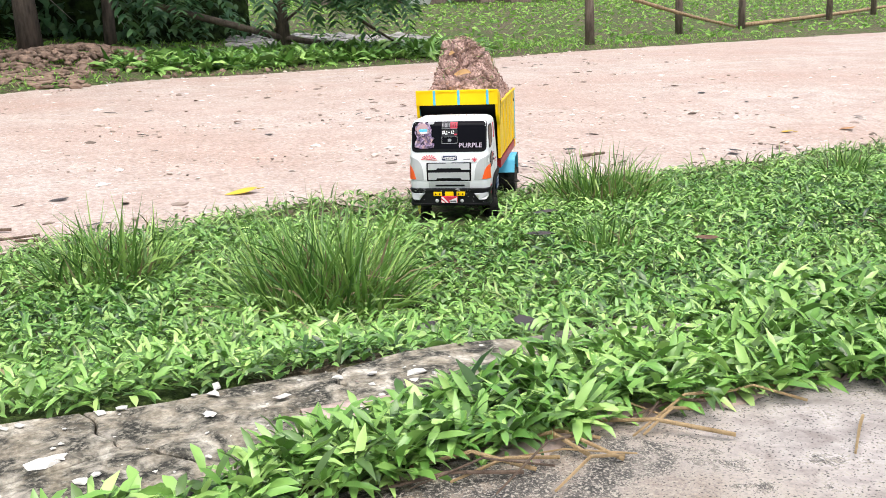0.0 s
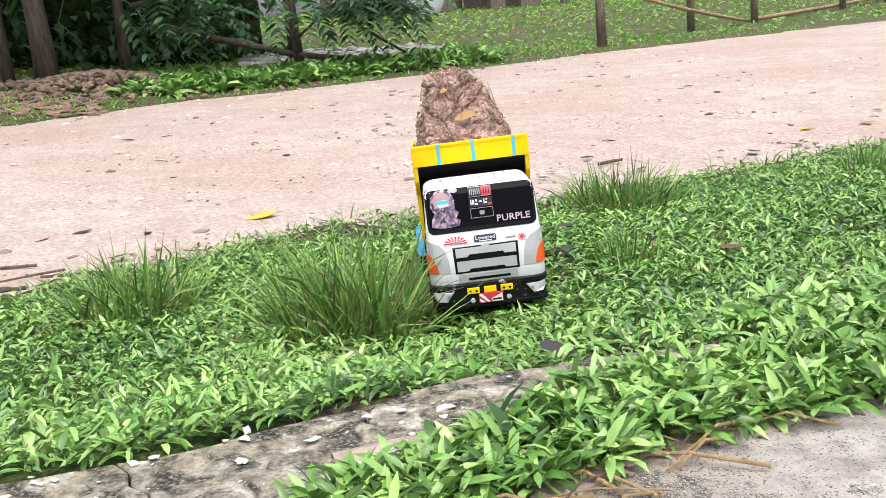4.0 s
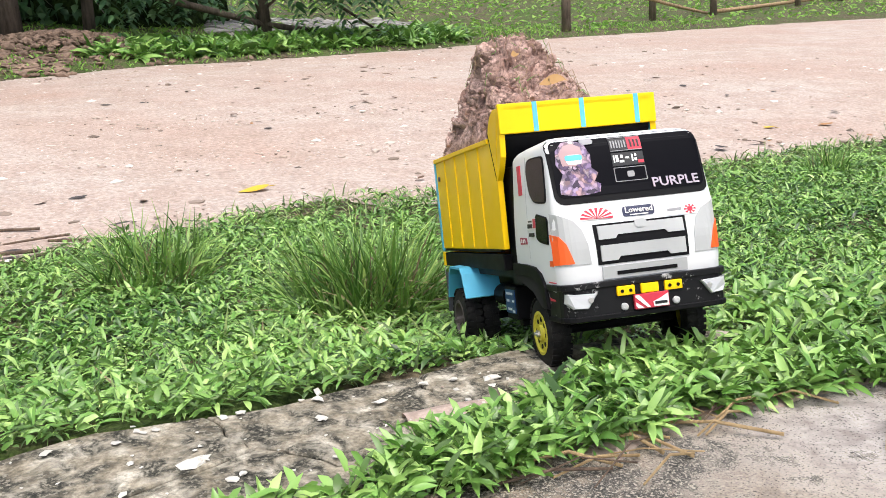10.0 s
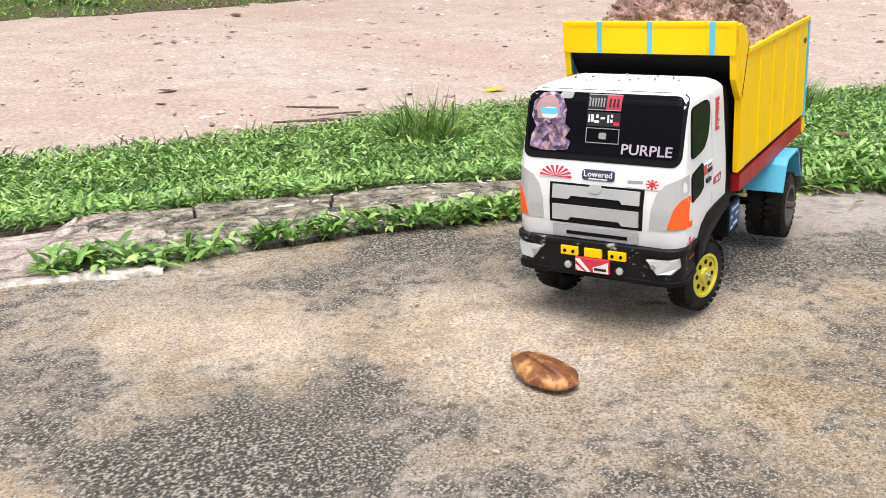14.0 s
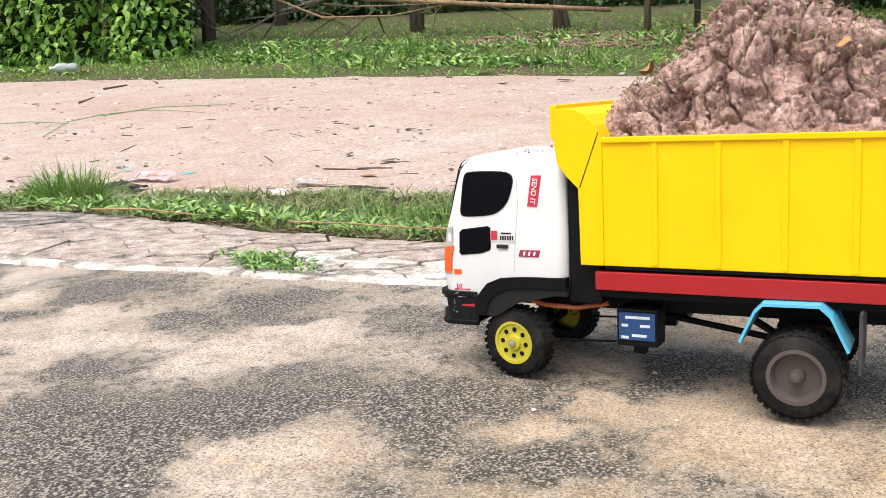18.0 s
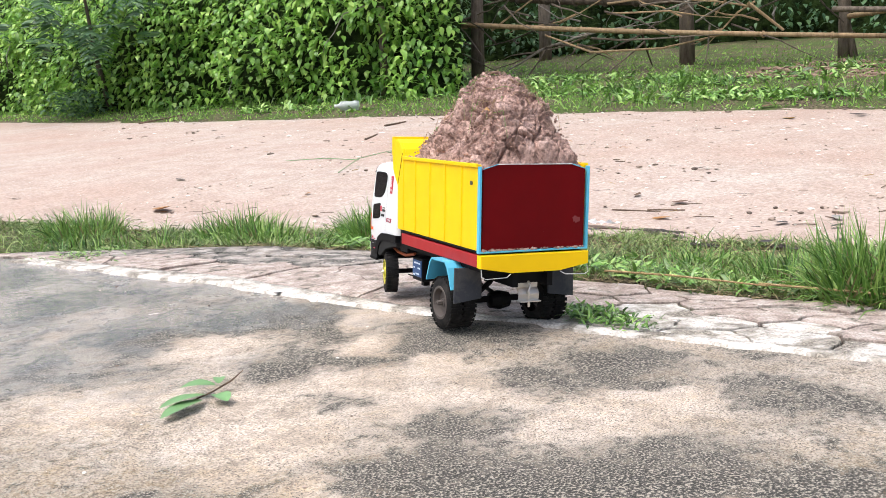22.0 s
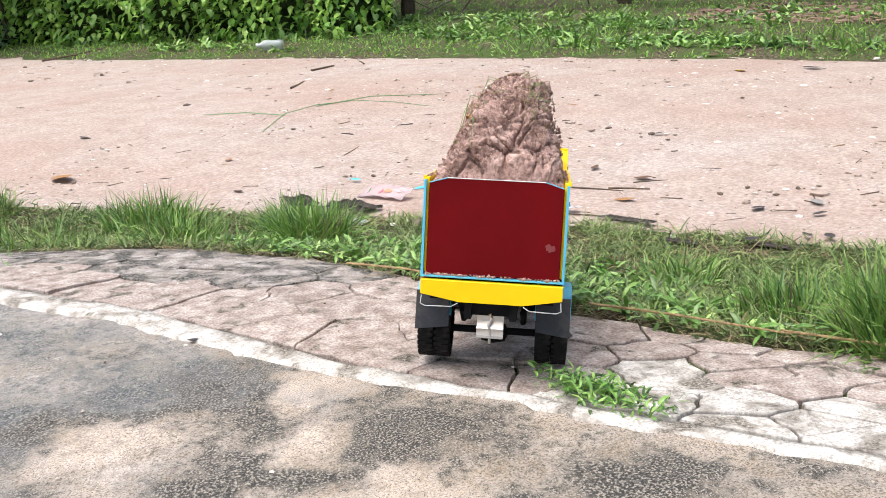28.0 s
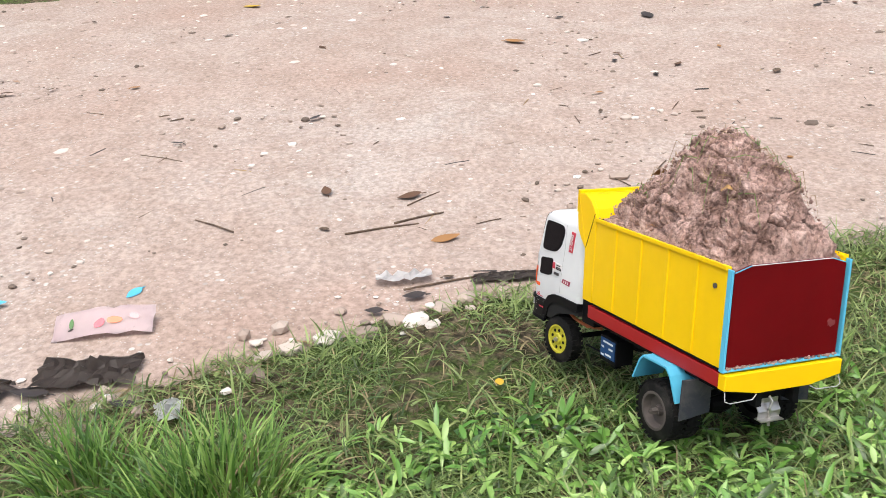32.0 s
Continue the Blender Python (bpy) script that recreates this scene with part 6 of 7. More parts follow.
part("side_stem", tube(bmesh.new(), [(9.5, -2.3, .48), (9.5, -2.65, .75), (9.48, -2.6, 1.1)], [.018, .012, .006], 7), BARK, branch, smooth=True)
branch = thing("fallen_branch", "thin bare branch hanging down to the grass", "branch")
part("stem", tube(bmesh.new(), [(9.64, -2.75, .95), (9.6, -3.1, .65), (9.49, -3.6, .30)], [.02, .018, .010], 7), BARK, branch, smooth=True)

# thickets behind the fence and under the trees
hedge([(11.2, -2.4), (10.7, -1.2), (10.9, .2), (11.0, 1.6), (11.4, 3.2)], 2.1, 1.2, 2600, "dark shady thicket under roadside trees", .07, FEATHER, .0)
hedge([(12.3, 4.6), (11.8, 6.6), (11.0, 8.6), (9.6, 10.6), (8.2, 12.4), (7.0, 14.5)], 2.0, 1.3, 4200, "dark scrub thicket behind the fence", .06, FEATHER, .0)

# fence of posts with a long bamboo rail
fence = thing("pole_fence", "rough fence of wooden posts with long bamboo rails", "fence")


def post(parent, x, y, h, r, mat=POST_WOOD, lean=(0, 0)):
    z = ground_z(x, y) - .1
    return part("post", tube(bmesh.new(), [(x, y, z), (x + lean[0] * .5, y + lean[1] * .5, z + .5 * h), (x + lean[0], y + lean[1], z + h)], [r * 1.1, r, r * .85], 9), mat, parent, smooth=True)


for x, y, h, r, mat, lean in ((8.47, 6.45, 1.35, .085, POST_WOOD, (0, .03)), (8.95, 4.8, 1.5, .06, POST_WOOD, (0, 0)), (8.98, 4.68, 1.3, .04, POST_WOOD, (.02, .35)), (8.6, 3.56, 1.4, .035, POST_WOOD, (0, 0)), (8.74, 3.08, 1.4, .03, BARK, (0, .02)),
                              (8.5, 2.42, 1.4, .03, GREY_BARK, (.02, .03)), (8.1, 2.05, 1.5, .045, BAMBOO, (0, .04)), (9.4, 9.7, 1.4, .09, POST_WOOD, (0, 0)), (7.1, 8.6, 1.5, .08, POST_WOOD, (0, -.05)), (5.6, 8.5, 1.1, .05, POST_WOOD, (0, 0))):
    post(fence, x, y, h, r, mat, lean)


def rail(parent, a, b, r, mat=BAMBOO, sag=.03):
    q = [tuple(a[k] + (b[k] - a[k]) * f - (sag * math.sin(3.1416 * f) if k == 2 else 0) for k in range(3)) for f in np.linspace(0, 1, 9)]
    ob = part("rail", tube(bmesh.new(), q, [r * (1 - .03 * k) for k in range(9)], 8), mat, parent, smooth=True)
    for p_ in q[1:-1]:
        part("node", lathe(bmesh.new(), [(-.012, r * .9), (-.004, r * 1.18), (.004, r * 1.18), (.012, r * .9)], p_, "y", 10), mat, ob)
    return ob



rail(fence, (6.75, 9.1, 1.2), (8.66, 4.0, .70), .032)
rail(fence, (8.2, 6.4, 1.33), (8.5, 4.9, 1.20), .03, POST_WOOD)
rail(fence, (8.62, 4.75, 1.02), (8.3, 1.85, .85), .028, POST_WOOD)
rail(fence, (7.2, 8.9, 1.55), (8.35, 6.2, 1.25), .06, BARK, .05)
rail(fence, (8.95, 4.8, .95), (8.1, 2.0, 1.15), .03)
rnd = random.Random(8)
for k in range(90):
    f = rnd.random()
    bx, by = 6.9 + 1.7 * f, 9.0 - 4.2 * f
    z = ground_z(bx, by) + rnd.uniform(.3, 1.3)
    l, a, e = rnd.uniform(.5, 1.5), rnd.uniform(0, 6.28), rnd.uniform(-.6, .5)
    q = [(bx, by, z)]
    for j in range(4):
        q.append((q[-1][0] + .12 * l * math.cos(a) + rnd.uniform(-.04, .04), q[-1][1] + .3 * l * math.sin(a), q[-1][2] + .25 * l * e + rnd.uniform(-.05, .05)))
    part("dry_twig", tube(bmesh.new(), q, [.013, .011, .009, .006, .003], 6), (BAMBOO, BARK, GREY_BARK, POST_WOOD)[k % 4], fence)
part("dry_twig", tube(bmesh.new(), [(7.3, 7.6, .95), (7.39, 6.96, .72), (7.8, 6.3, .72), (8.14, 5.7, .84)], [.012, .014, .012, .008], 6), BAMBOO, fence)
part("dry_twig", tube(bmesh.new(), [(8.25, 5.51, 1.15), (8.46, 5.21, .84)], [.02, .015], 6), BAMBOO, fence)

pasture_fence = thing("pasture_fence", "pasture fence of slim wooden posts with bamboo rails", "fence")
for x, y in ((10.1, -5.82), (11.35, -7.62), (12.05, -8.98), (13.45, -11.46), (14.55, -13.2), (16.3, -15.9)):
    post(pasture_fence, x, y, 1.35, .05 if y > -7 else .045, POST_WOOD, (-.03, .02))
rail(pasture_fence, (10.05, -5.9, .86), (11.96, -8.82, .40), .026)
rail(pasture_fence, (12.06, -9.04, .42), (16.3, -15.9, .8), .03)
rail(pasture_fence, (11.35, -7.6, 1.0), (16.3, -15.9, 1.15), .03, POST_WOOD)

# grey rubble by the young tree, clay mound under the trees
STONE = material("grey_rubble", (.3, .29, .27), .9)
_n = noise_of(STONE, 8, 8, .7)
link(STONE, mix(STONE, .5, ramp(STONE, _n, [(.3, (.10, .095, .09)), (.7, (.42, .40, .37))]), ramp(STONE, island(STONE), [(0, (.12, .11, .10)), (1, (.45, .43, .40))])), base(STONE).inputs["Base Color"])


def lumps(name, spots, mat, label, category, kind="stuff", flat=.6, seed=1, uneven=.22):
    """Many small uneven stones in one mesh; spots are (x, y, z, radius)."""
    r = np.random.default_rng(seed)
    bm = bmesh.new()
    bmesh.ops.create_icosphere(bm, subdivisions=1, radius=1)
    v0 = np.array([v.co[:] for v in bm.verts])
    f0 = np.array([[v.index for v in f.verts] for f in bm.faces])
    bm.free()
    n = len(spots)
    s = np.asarray(spots, float)
    a = r.uniform(0, 6.283, n)
    k = r.uniform(.65, 1.35, (n, 1, 3)) * np.array([1, 1, flat])
    v = v0[None] * r.uniform(.97 - uneven, .97 + uneven, (n, len(v0), 1)) * k * s[:, None, 3:4]
    c, q = np.cos(a)[:, None], np.sin(a)[:, None]
    v = np.stack([v[..., 0] * c - v[..., 1] * q, v[..., 0] * q + v[..., 1] * c, v[..., 2]], -1) + s[:, None, :3]
    f = (f0[None] + np.arange(n)[:, None, None] * len(v0)).reshape(-1, 3)
    me = bpy.data.meshes.new(name)
    me.from_pydata(v.reshape(-1, 3).tolist(), [], f.tolist())
    me.materials.append(mat)
    return tagged(new(name, me), label, category, kind=kind)


n = 420
x, y = rng.uniform(9.9, 11.6, n), rng.uniform(-4.3, -2.0, n)
lumps("rubble", np.stack([x, y, zs(x, y), rng.uniform(.03, .12, n)], 1), STONE, "grey broken rubble behind the young tree", "rubble", flat=.35)
n = 700
x, y = rng.normal(8.9, .45, n), rng.normal(-.75, .55, n)
CLOD = bark_mat("brown_clod", (.11, .075, .055), (.33, .23, .17), 9)
lumps("earth_mound", np.stack([x, y, zs(x, y) + .12 * np.exp(-((x - 9) ** 2 + (y + .75) ** 2) / .35), rng.uniform(.012, .05, n)], 1), CLOD, "mound of brown earth and litter under trees", "earth", seed=2)
n = 1500
x, y = rng.uniform(7.2, 8.5, n), rng.uniform(-.8, 5.0, n)
lumps("earth_litter", np.stack([x, y, zs(x, y), rng.uniform(.015, .06, n)], 1), CLOD, "brown earth and leaf litter at the tree roots", "earth", seed=3, flat=.4)
# low shed far over the pasture
shed = thing("shed", "far dark wooden shed with open front", "shed")
for k in range(14):
    part("board", box(bmesh.new(), 24 + .1 * (k % 2), 24.06 + .1 * (k % 2), -10.5 + .4 * k, -10.12 + .4 * k, 1.2, 3.4), POST_WOOD, shed)
for y_ in (-10.6, -7.8, -5.0):
    part("post", box(bmesh.new(), 22.5, 22.62, y_ - .06, y_ + .06, 1.0, 3.4), POST_WOOD, shed)
part("roof", box(bmesh.new(), 22.0, 24.6, -11, -4.5, 3.4, 3.5), METAL, shed)
basin = thing("water_jar", "far white round water jar beside the shed", "water jar")
part("jar", lathe(bmesh.new(), [(0, .3), (.25, .42), (.55, .4), (.7, .25), (.72, .2)], (21.6, -6.9, ground_z(21.6, -6.9)), "z", 20), WHITE, basin, smooth=True)
for y_, w_ in ((-9.8, .5), (-8.9, .35), (-7.6, .4)):
    c_ = thing("crate", "far brown wooden crate by the shed", "crate", "crates by the shed")
    part("body", box(bmesh.new(), 22.0, 22.0 + w_, y_, y_ + w_, ground_z(22, y_), ground_z(22, y_) + w_, .02), POST_WOOD, c_)
# ---- grit, leaves, twigs and litter ----
GRIT = material("road_grit", (.4, .34, .28), .9, spec=.2)
link(GRIT, ramp(GRIT, island(GRIT), [(0, (.13, .10, .08)), (.35, (.38, .30, .25)), (.7, (.55, .47, .41)), (1, (.78, .74, .69))]), base(GRIT).inputs["Base Color"])


def on_road(a, b):
    return 1.0 if along(ROAD_NEAR, b) - .05 < a < along(ROAD_FAR, b) + .05 else 0


def road_z(a, b):
    return np.array([ground_z(p, q) for p, q in zip(a, b)])


x, y = scatter(9000, .3, 5.0, -4, 4.5, on_road)
lumps("road_grit", np.stack([x, y, road_z(x, y) - .001, rng.gamma(2.0, .0022, len(x)).clip(.0015, .014)], 1), GRIT, "pale and brown grit on the clay road", "grit", flat=.45, seed=5)
x, y = scatter(5200, 2.2, 9.5, -6, 9.5, on_road)
lumps("road_stones", np.stack([x, y, road_z(x, y) - .002, rng.gamma(2.2, .0045, len(x)).clip(.004, .028)], 1), GRIT, "small stones on the clay road", "stones", flat=.4, seed=6)
x, y = scatter(800, -1.0, 1.2, -2, 2.6, lambda a, b: 1.0 if a < along(SLAB_EDGE, b) else 0)
lumps("slab_grit", np.stack([x, y, np.zeros(len(x)), rng.gamma(1.6, .0009, len(x)).clip(.0007, .0035)], 1), GRIT, "fine grit on the concrete", "grit", flat=.5, seed=7)
CHIP = paint_mat("white_stone", (.56, .54, .49), .8, .3, (.25, .22, .17), .75)
x, y = scatter(170, .95, 1.25, -1.75, -.7, lambda a, b: 1.0 if along(JOINT, b) + .07 < a < along(SLAB_EDGE, b) + .02 else 0)
lumps("white_chips", np.stack([x, y, np.zeros(len(x)), rng.gamma(1.7, .0024, len(x)).clip(.0015, .013)], 1), CHIP, "white stone chips set in the kerb", "stone chips", flat=.3, seed=8, uneven=.55)

LEAF_BROWN = paint_mat("brown_dead_leaf", (.12, .062, .035), .75, .1)
LEAF_DARK = paint_mat("dark_dead_leaf", (.045, .036, .034), .6, .1)
LEAF_TAN = paint_mat("tan_dead_leaf", (.34, .17, .06), .7, .1)
LEAF_YELLOW = paint_mat("yellow_dead_leaf", (.62, .40, .03), .6, .1)
LEAF_GREEN = paint_mat("fresh_leaf", (.15, .29, .11), .35, .05)
TWIG = bark_mat("grey_brown_twig", (.07, .05, .04), (.24, .17, .12), 40)
STRAW = bark_mat("straw", (.28, .19, .09), (.55, .40, .22), 40)


def dead_leaf(x, y, l, mat, label, turn=None, z=None, curl=.16, group="fallen leaves"):
    turn = rng.uniform(0, 360) if turn is None else turn
    bm = bmesh.new()
    n = 8
    rows = []
    for k in range(n + 1):
        f = k / n
        w = .30 * l * math.sin(3.1416 * min(1, f * .96 + .02)) ** .8 * (1.15 - .5 * f)
        zz = curl * l * (.25 + .5 * (2 * f - 1) ** 2 * .6)
        rows.append([bm.verts.new((l * (f - .5), s * w, zz + abs(s) * curl * w * .9 + .0015)) for s in (-1, -.5, 0, .5, 1)])
    for a, b in zip(rows, rows[1:]):
        for k in range(4):
            bm.faces.new((a[k], a[k + 1], b[k + 1], b[k]))
    tube(bm, [(-l * .5, 0, curl * l * .38), (-l * .72, .02 * l, curl * l * .3)], [.0018, .0008], 5)
    e = part("fallen_leaf", bm, mat, None, smooth=True)
    e.matrix_world = pose(x, y, (ground_z(x, y) if z is None else z) + .001, rng.uniform(-8, 8), rng.uniform(-8, 8), turn)
    return tagged(e, label, "leaf", group)


def stick(pts, r, mat, label, group="fallen sticks"):
    ob = part("stick", tube(bmesh.new(), pts, [r, r * .95, r * .7][:len(pts)] if len(pts) <= 3 else [r * (1 - .5 * k / len(pts)) for k in range(len(pts))], 7), mat, None)
    return tagged(ob, label, "stick", group)


def road_stick(x, y, l, turn, r, mat=TWIG, label="thin dark twig lying on the clay road"):
    a = radians(turn)
    q = []
    for k in (-1, 0, 1):
        px, py = x + .5 * l * k * math.cos(a) + .03 * l * (k == 0), y + .5 * l * k * math.sin(a)
        q.append((px, py, ground_z(px, py) + r * .9))
    return stick(q, r, mat, label)


# seen leaves and sticks on the road
for x, y, l, mat, lab in ((3.2, -1.50, .10, LEAF_YELLOW, "yellow fallen leaf on the clay road"), (3.63, -3.7, .08, LEAF_YELLOW, "yellow fallen leaf on the clay road"), (3.62, -4.0, .07, LEAF_TAN, "tan fallen leaf on the clay road"),
                          (3.24, -.98, .06, LEAF_DARK, "dark curled leaf on the clay road"), (3.18, -.87, .06, LEAF_BROWN, "brown curled leaf on the clay road"), (3.84, -2.96, .05, LEAF_DARK, "dark curled leaf on the clay road"),
                          (3.27, -3.24, .08, LEAF_DARK, "dark curled leaf on the clay road"), (3.33, -3.45, .06, LEAF_BROWN, "brown curled leaf on the clay road"), (4.54, -1.19, .05, LEAF_DARK, "dark curled leaf on the clay road"),
                          (5.39, -1.03, .07, LEAF_DARK, "dark curled leaf on the clay road"), (4.87, -1.62, .05, LEAF_BROWN, "brown curled leaf on the clay road"), (5.31, -4.1, .05, LEAF_DARK, "dark curled leaf on the clay road"),
                          (4.99, -4.14, .06, LEAF_DARK, "dark curled leaf on the clay road"), (4.98, -2.29, .05, LEAF_BROWN, "brown curled leaf on the clay road"), (5.48, 3.51, .12, LEAF_BROWN, "brown curled leaf at the road edge"),
                          (4.79, 2.89, .12, LEAF_YELLOW, "yellow fallen leaf on the clay road"), (5.1, 2.59, .14, LEAF_DARK, "dark curled leaf on the clay road"), (3.92, 1.5, .10, LEAF_TAN, "tan fallen leaf on the clay road"),
                          (4.35, .88, .11, LEAF_DARK, "dark curled leaf on the clay road"), (3.19, -.23, .08, LEAF_BROWN, "brown curled leaf on the clay road"), (5.86, -.16, .12, LEAF_BROWN, "brown curled leaf on the clay road"),
                          (4.49, .06, .06, LEAF_DARK, "dark curled leaf on the clay road"), (4.56, .0, .06, LEAF_DARK, "dark curled leaf on the clay road"), (4.7, -.05, .05, LEAF_DARK, "dark curled leaf on the clay road"),
                          (1.94, 1.67, .075, LEAF_TAN, "tan fallen leaf on the clay road"), (2.21, 1.79, .07, LEAF_BROWN, "brown curled leaf on the clay road"), (2.25, 1.15, .06, STONE, "grey curled leaf on the clay road"),
                          (2.09, 1.27, .07, LEAF_DARK, "dark curled leaf on the clay road"), (1.58, 2.67, .05, SKY_BLUE, "pale blue scrap of paper on the clay road"), (1.64, 2.37, .05, SKY_BLUE, "pale blue scrap of paper on the clay road"),
                          (.88, 3.76, .16, LEAF_TAN, "tan fallen leaf on the verge"), (1.36, 4.64, .07, LEAF_DARK, "dark curled leaf on the clay road"), (2.68, 3.45, .05, LEAF_DARK, "dark curled leaf on the clay road")):
    dead_leaf(x, y, l, mat, lab)
for x, y, l, mat, lab, z in ((1.37, -1.72, .07, LEAF_DARK, "blackish dead leaf on carpet grass", .045), (1.31, -1.71, .06, LEAF_DARK, "blackish dead leaf on carpet grass", .045), (1.5, -1.62, .05, LEAF_DARK, "blackish dead leaf on carpet grass", .02),
                             (2.11, -2.03, .08, LEAF_DARK, "dark dead leaf standing in grass", -.05), (2.35, -2.14, .07, LEAF_DARK, "dark dead leaf standing in grass", -.05), (1.92, -2.31, .06, LEAF_BROWN, "brown dead leaf on carpet grass", -.03),
                             (1.53, .47, .05, LEAF_YELLOW, "yellow leaf on carpet grass", -.05), (1.19, 1.52, .035, LEAF_YELLOW, "small yellow leaf on the verge", -.045), (1.73, .31, .07, LEAF_BROWN, "brown dead leaf on the verge", -.06),
                             (1.02, .40, .07, LEAF_DARK, "dark dead leaf in a grass tuft", .0), (.10, 1.26, .025, LEAF_DARK, "small dark leaf on the concrete", .0), (.36, 1.49, .03, LEAF_DARK, "small dark leaf on the concrete", .0),
                             (1.66, 1.05, .06, LEAF_DARK, "dark dead leaf on the verge", -.06), (2.2, -1.62, .06, LEAF_BROWN, "brown dead leaf between grass tufts", -.06), (1.0, -1.86, .03, LEAF_DARK, "dark dead leaf at the slab joint", .0)):
    dead_leaf(x, y, l * .85, mat, lab, z=ground_z(x, y) + (.02 if x > along(SLAB_EDGE, y) + .04 else 0), curl=.15)
rnd = random.Random(21)
for k in range(150):
    y = rnd.uniform(-4.6, 7)
    a, b = along(ROAD_NEAR, y), along(ROAD_FAR, y)
    x = a + .05 + (b - a - .1) * rnd.random() ** 1.4
    dead_leaf(x, y, rnd.uniform(.02, .055), rnd.choice((LEAF_BROWN, LEAF_DARK, LEAF_DARK, LEAF_TAN, TWIG)), "small curled dead leaf on the clay road", curl=.22)
for x, y, l, turn, r in ((3.55, 9.92, .9, 20, .012), (3.86, 5.95, .35, 20, .010), (3.12, 5.24, .38, 40, .010), (4.25, 5.95, .25, 60, .008), (1.75, 2.1, .28, 100, .004), (2.01, 2.29, .16, 60, .006), (2.0, 1.84, .22, -70, .007),
                         (2.07, 1.75, .16, -60, .008), (2.86, 1.29, .12, 10, .004), (1.7, 1.62, .3, -70, .006), (2.71, .11, .2, -60, .006), (2.2, 1.75, .14, -40, .005), (1.9, 3.1, .2, 30, .005), (2.5, 2.6, .25, 70, .004), (2.9, -.8, .3, 80, .010),
                         (2.75, -.9, .25, 110, .008), (2.68, -1.02, .3, 70, .012), (2.6, -.8, .35, 95, .012), (3.4, -2.75, .18, -70, .016), (1.55, 1.3, .2, -50, .005)):
    road_stick(x, y, l * (.65 if x > 2.4 and y < 4 else .9), turn, r * (.42 if y < 4 else .8))
for k in range(90):
    y = rnd.uniform(.2, 4.2)
    x = along(ROAD_NEAR, y) + .03 + rnd.random() ** 1.3 * 2.2
    road_stick(x, y, rnd.uniform(.02, .085), rnd.uniform(0, 180), rnd.uniform(.0009, .0026), rnd.choice((TWIG, TWIG, STRAW, LEAF_DARK)), "tiny dry twig on the clay road")
# long pale green creeper on the road
for way in ([(1.94, 3.87), (2.30, 4.20), (2.58, 4.29), (2.80, 4.20), (2.86, 3.92), (2.88, 3.62)], [(2.58, 4.29), (2.95, 4.25), (3.25, 3.95)], [(2.30, 4.20), (2.22, 4.45), (2.05, 4.70)]):
    stick([(px, py, ground_z(px, py) + (.004 if k in (0, len(way) - 1) else .012)) for k, (px, py) in enumerate(way)], .0026, LEAF_GREEN, "long pale green creeper stem on the clay road")
# straw strips along the slab edge
for q in ([(.60, 1.46, .006), (.64, 1.30, .012), (.675, 1.12, .006)], [(.715, .86, .006), (.75, .70, .010), (.80, .50, .006)], [(.80, .52, .008), (.86, .30, .008), (.90, .1, .004)]):
    stick(q, .0026, STRAW, "long straw-coloured stalk along the slab edge", "straw stalks")
for k in range(26):
    x, y = .94 + rnd.uniform(-.05, .06), -1.66 + rnd.uniform(-.18, .16)
    a, l = rnd.uniform(.6, 2.4), rnd.uniform(.04, .16)
    stick([(x, y, .004), (x + l * .5 * math.cos(a), y + l * .5 * math.sin(a), .010 + .01 * rnd.random()), (x + l * math.cos(a), y + l * math.sin(a), .004)], rnd.uniform(.0008, .002), STRAW if k % 4 else TWIG, "dry straw at the slab joint", "straw at the joint")

# almond husk on the slab
husk = thing("almond_husk", "split brown and orange tropical almond husk on the concrete", "nut husk", m=pose(.27, -1.18, 0, 0, 0, 25))
HUSK = material("husk_skin", (.4, .15, .04), .45)
_n = noise_of(HUSK, 45, 8, .7)
link(HUSK, ramp(HUSK, _n, [(.32, (.035, .016, .010)), (.5, (.20, .07, .022)), (.64, (.62, .32, .11))]), base(HUSK).inputs["Base Color"])
bump(HUSK, _n, .6, .003)
bm = bmesh.new()
r = bmesh.ops.create_icosphere(bm, subdivisions=3, radius=1)
for v in bm.verts:
    q = 1 + .10 * noise.noise(v.co * 2.2)
    v.co = Vector((v.co.x * .047 * q, v.co.y * .026 * q * (1 - .25 * v.co.x), max(-.005, v.co.z * .0115 * q) + .005))
part("shell", bm, HUSK, husk, smooth=True)
part("ridge", tube(bmesh.new(), [(-.045, 0, .008), (-.02, .004, .0155), (.02, .003, .0155), (.046, 0, .007)], [.002, .004, .004, .001], 8), HUSK, husk, smooth=True)

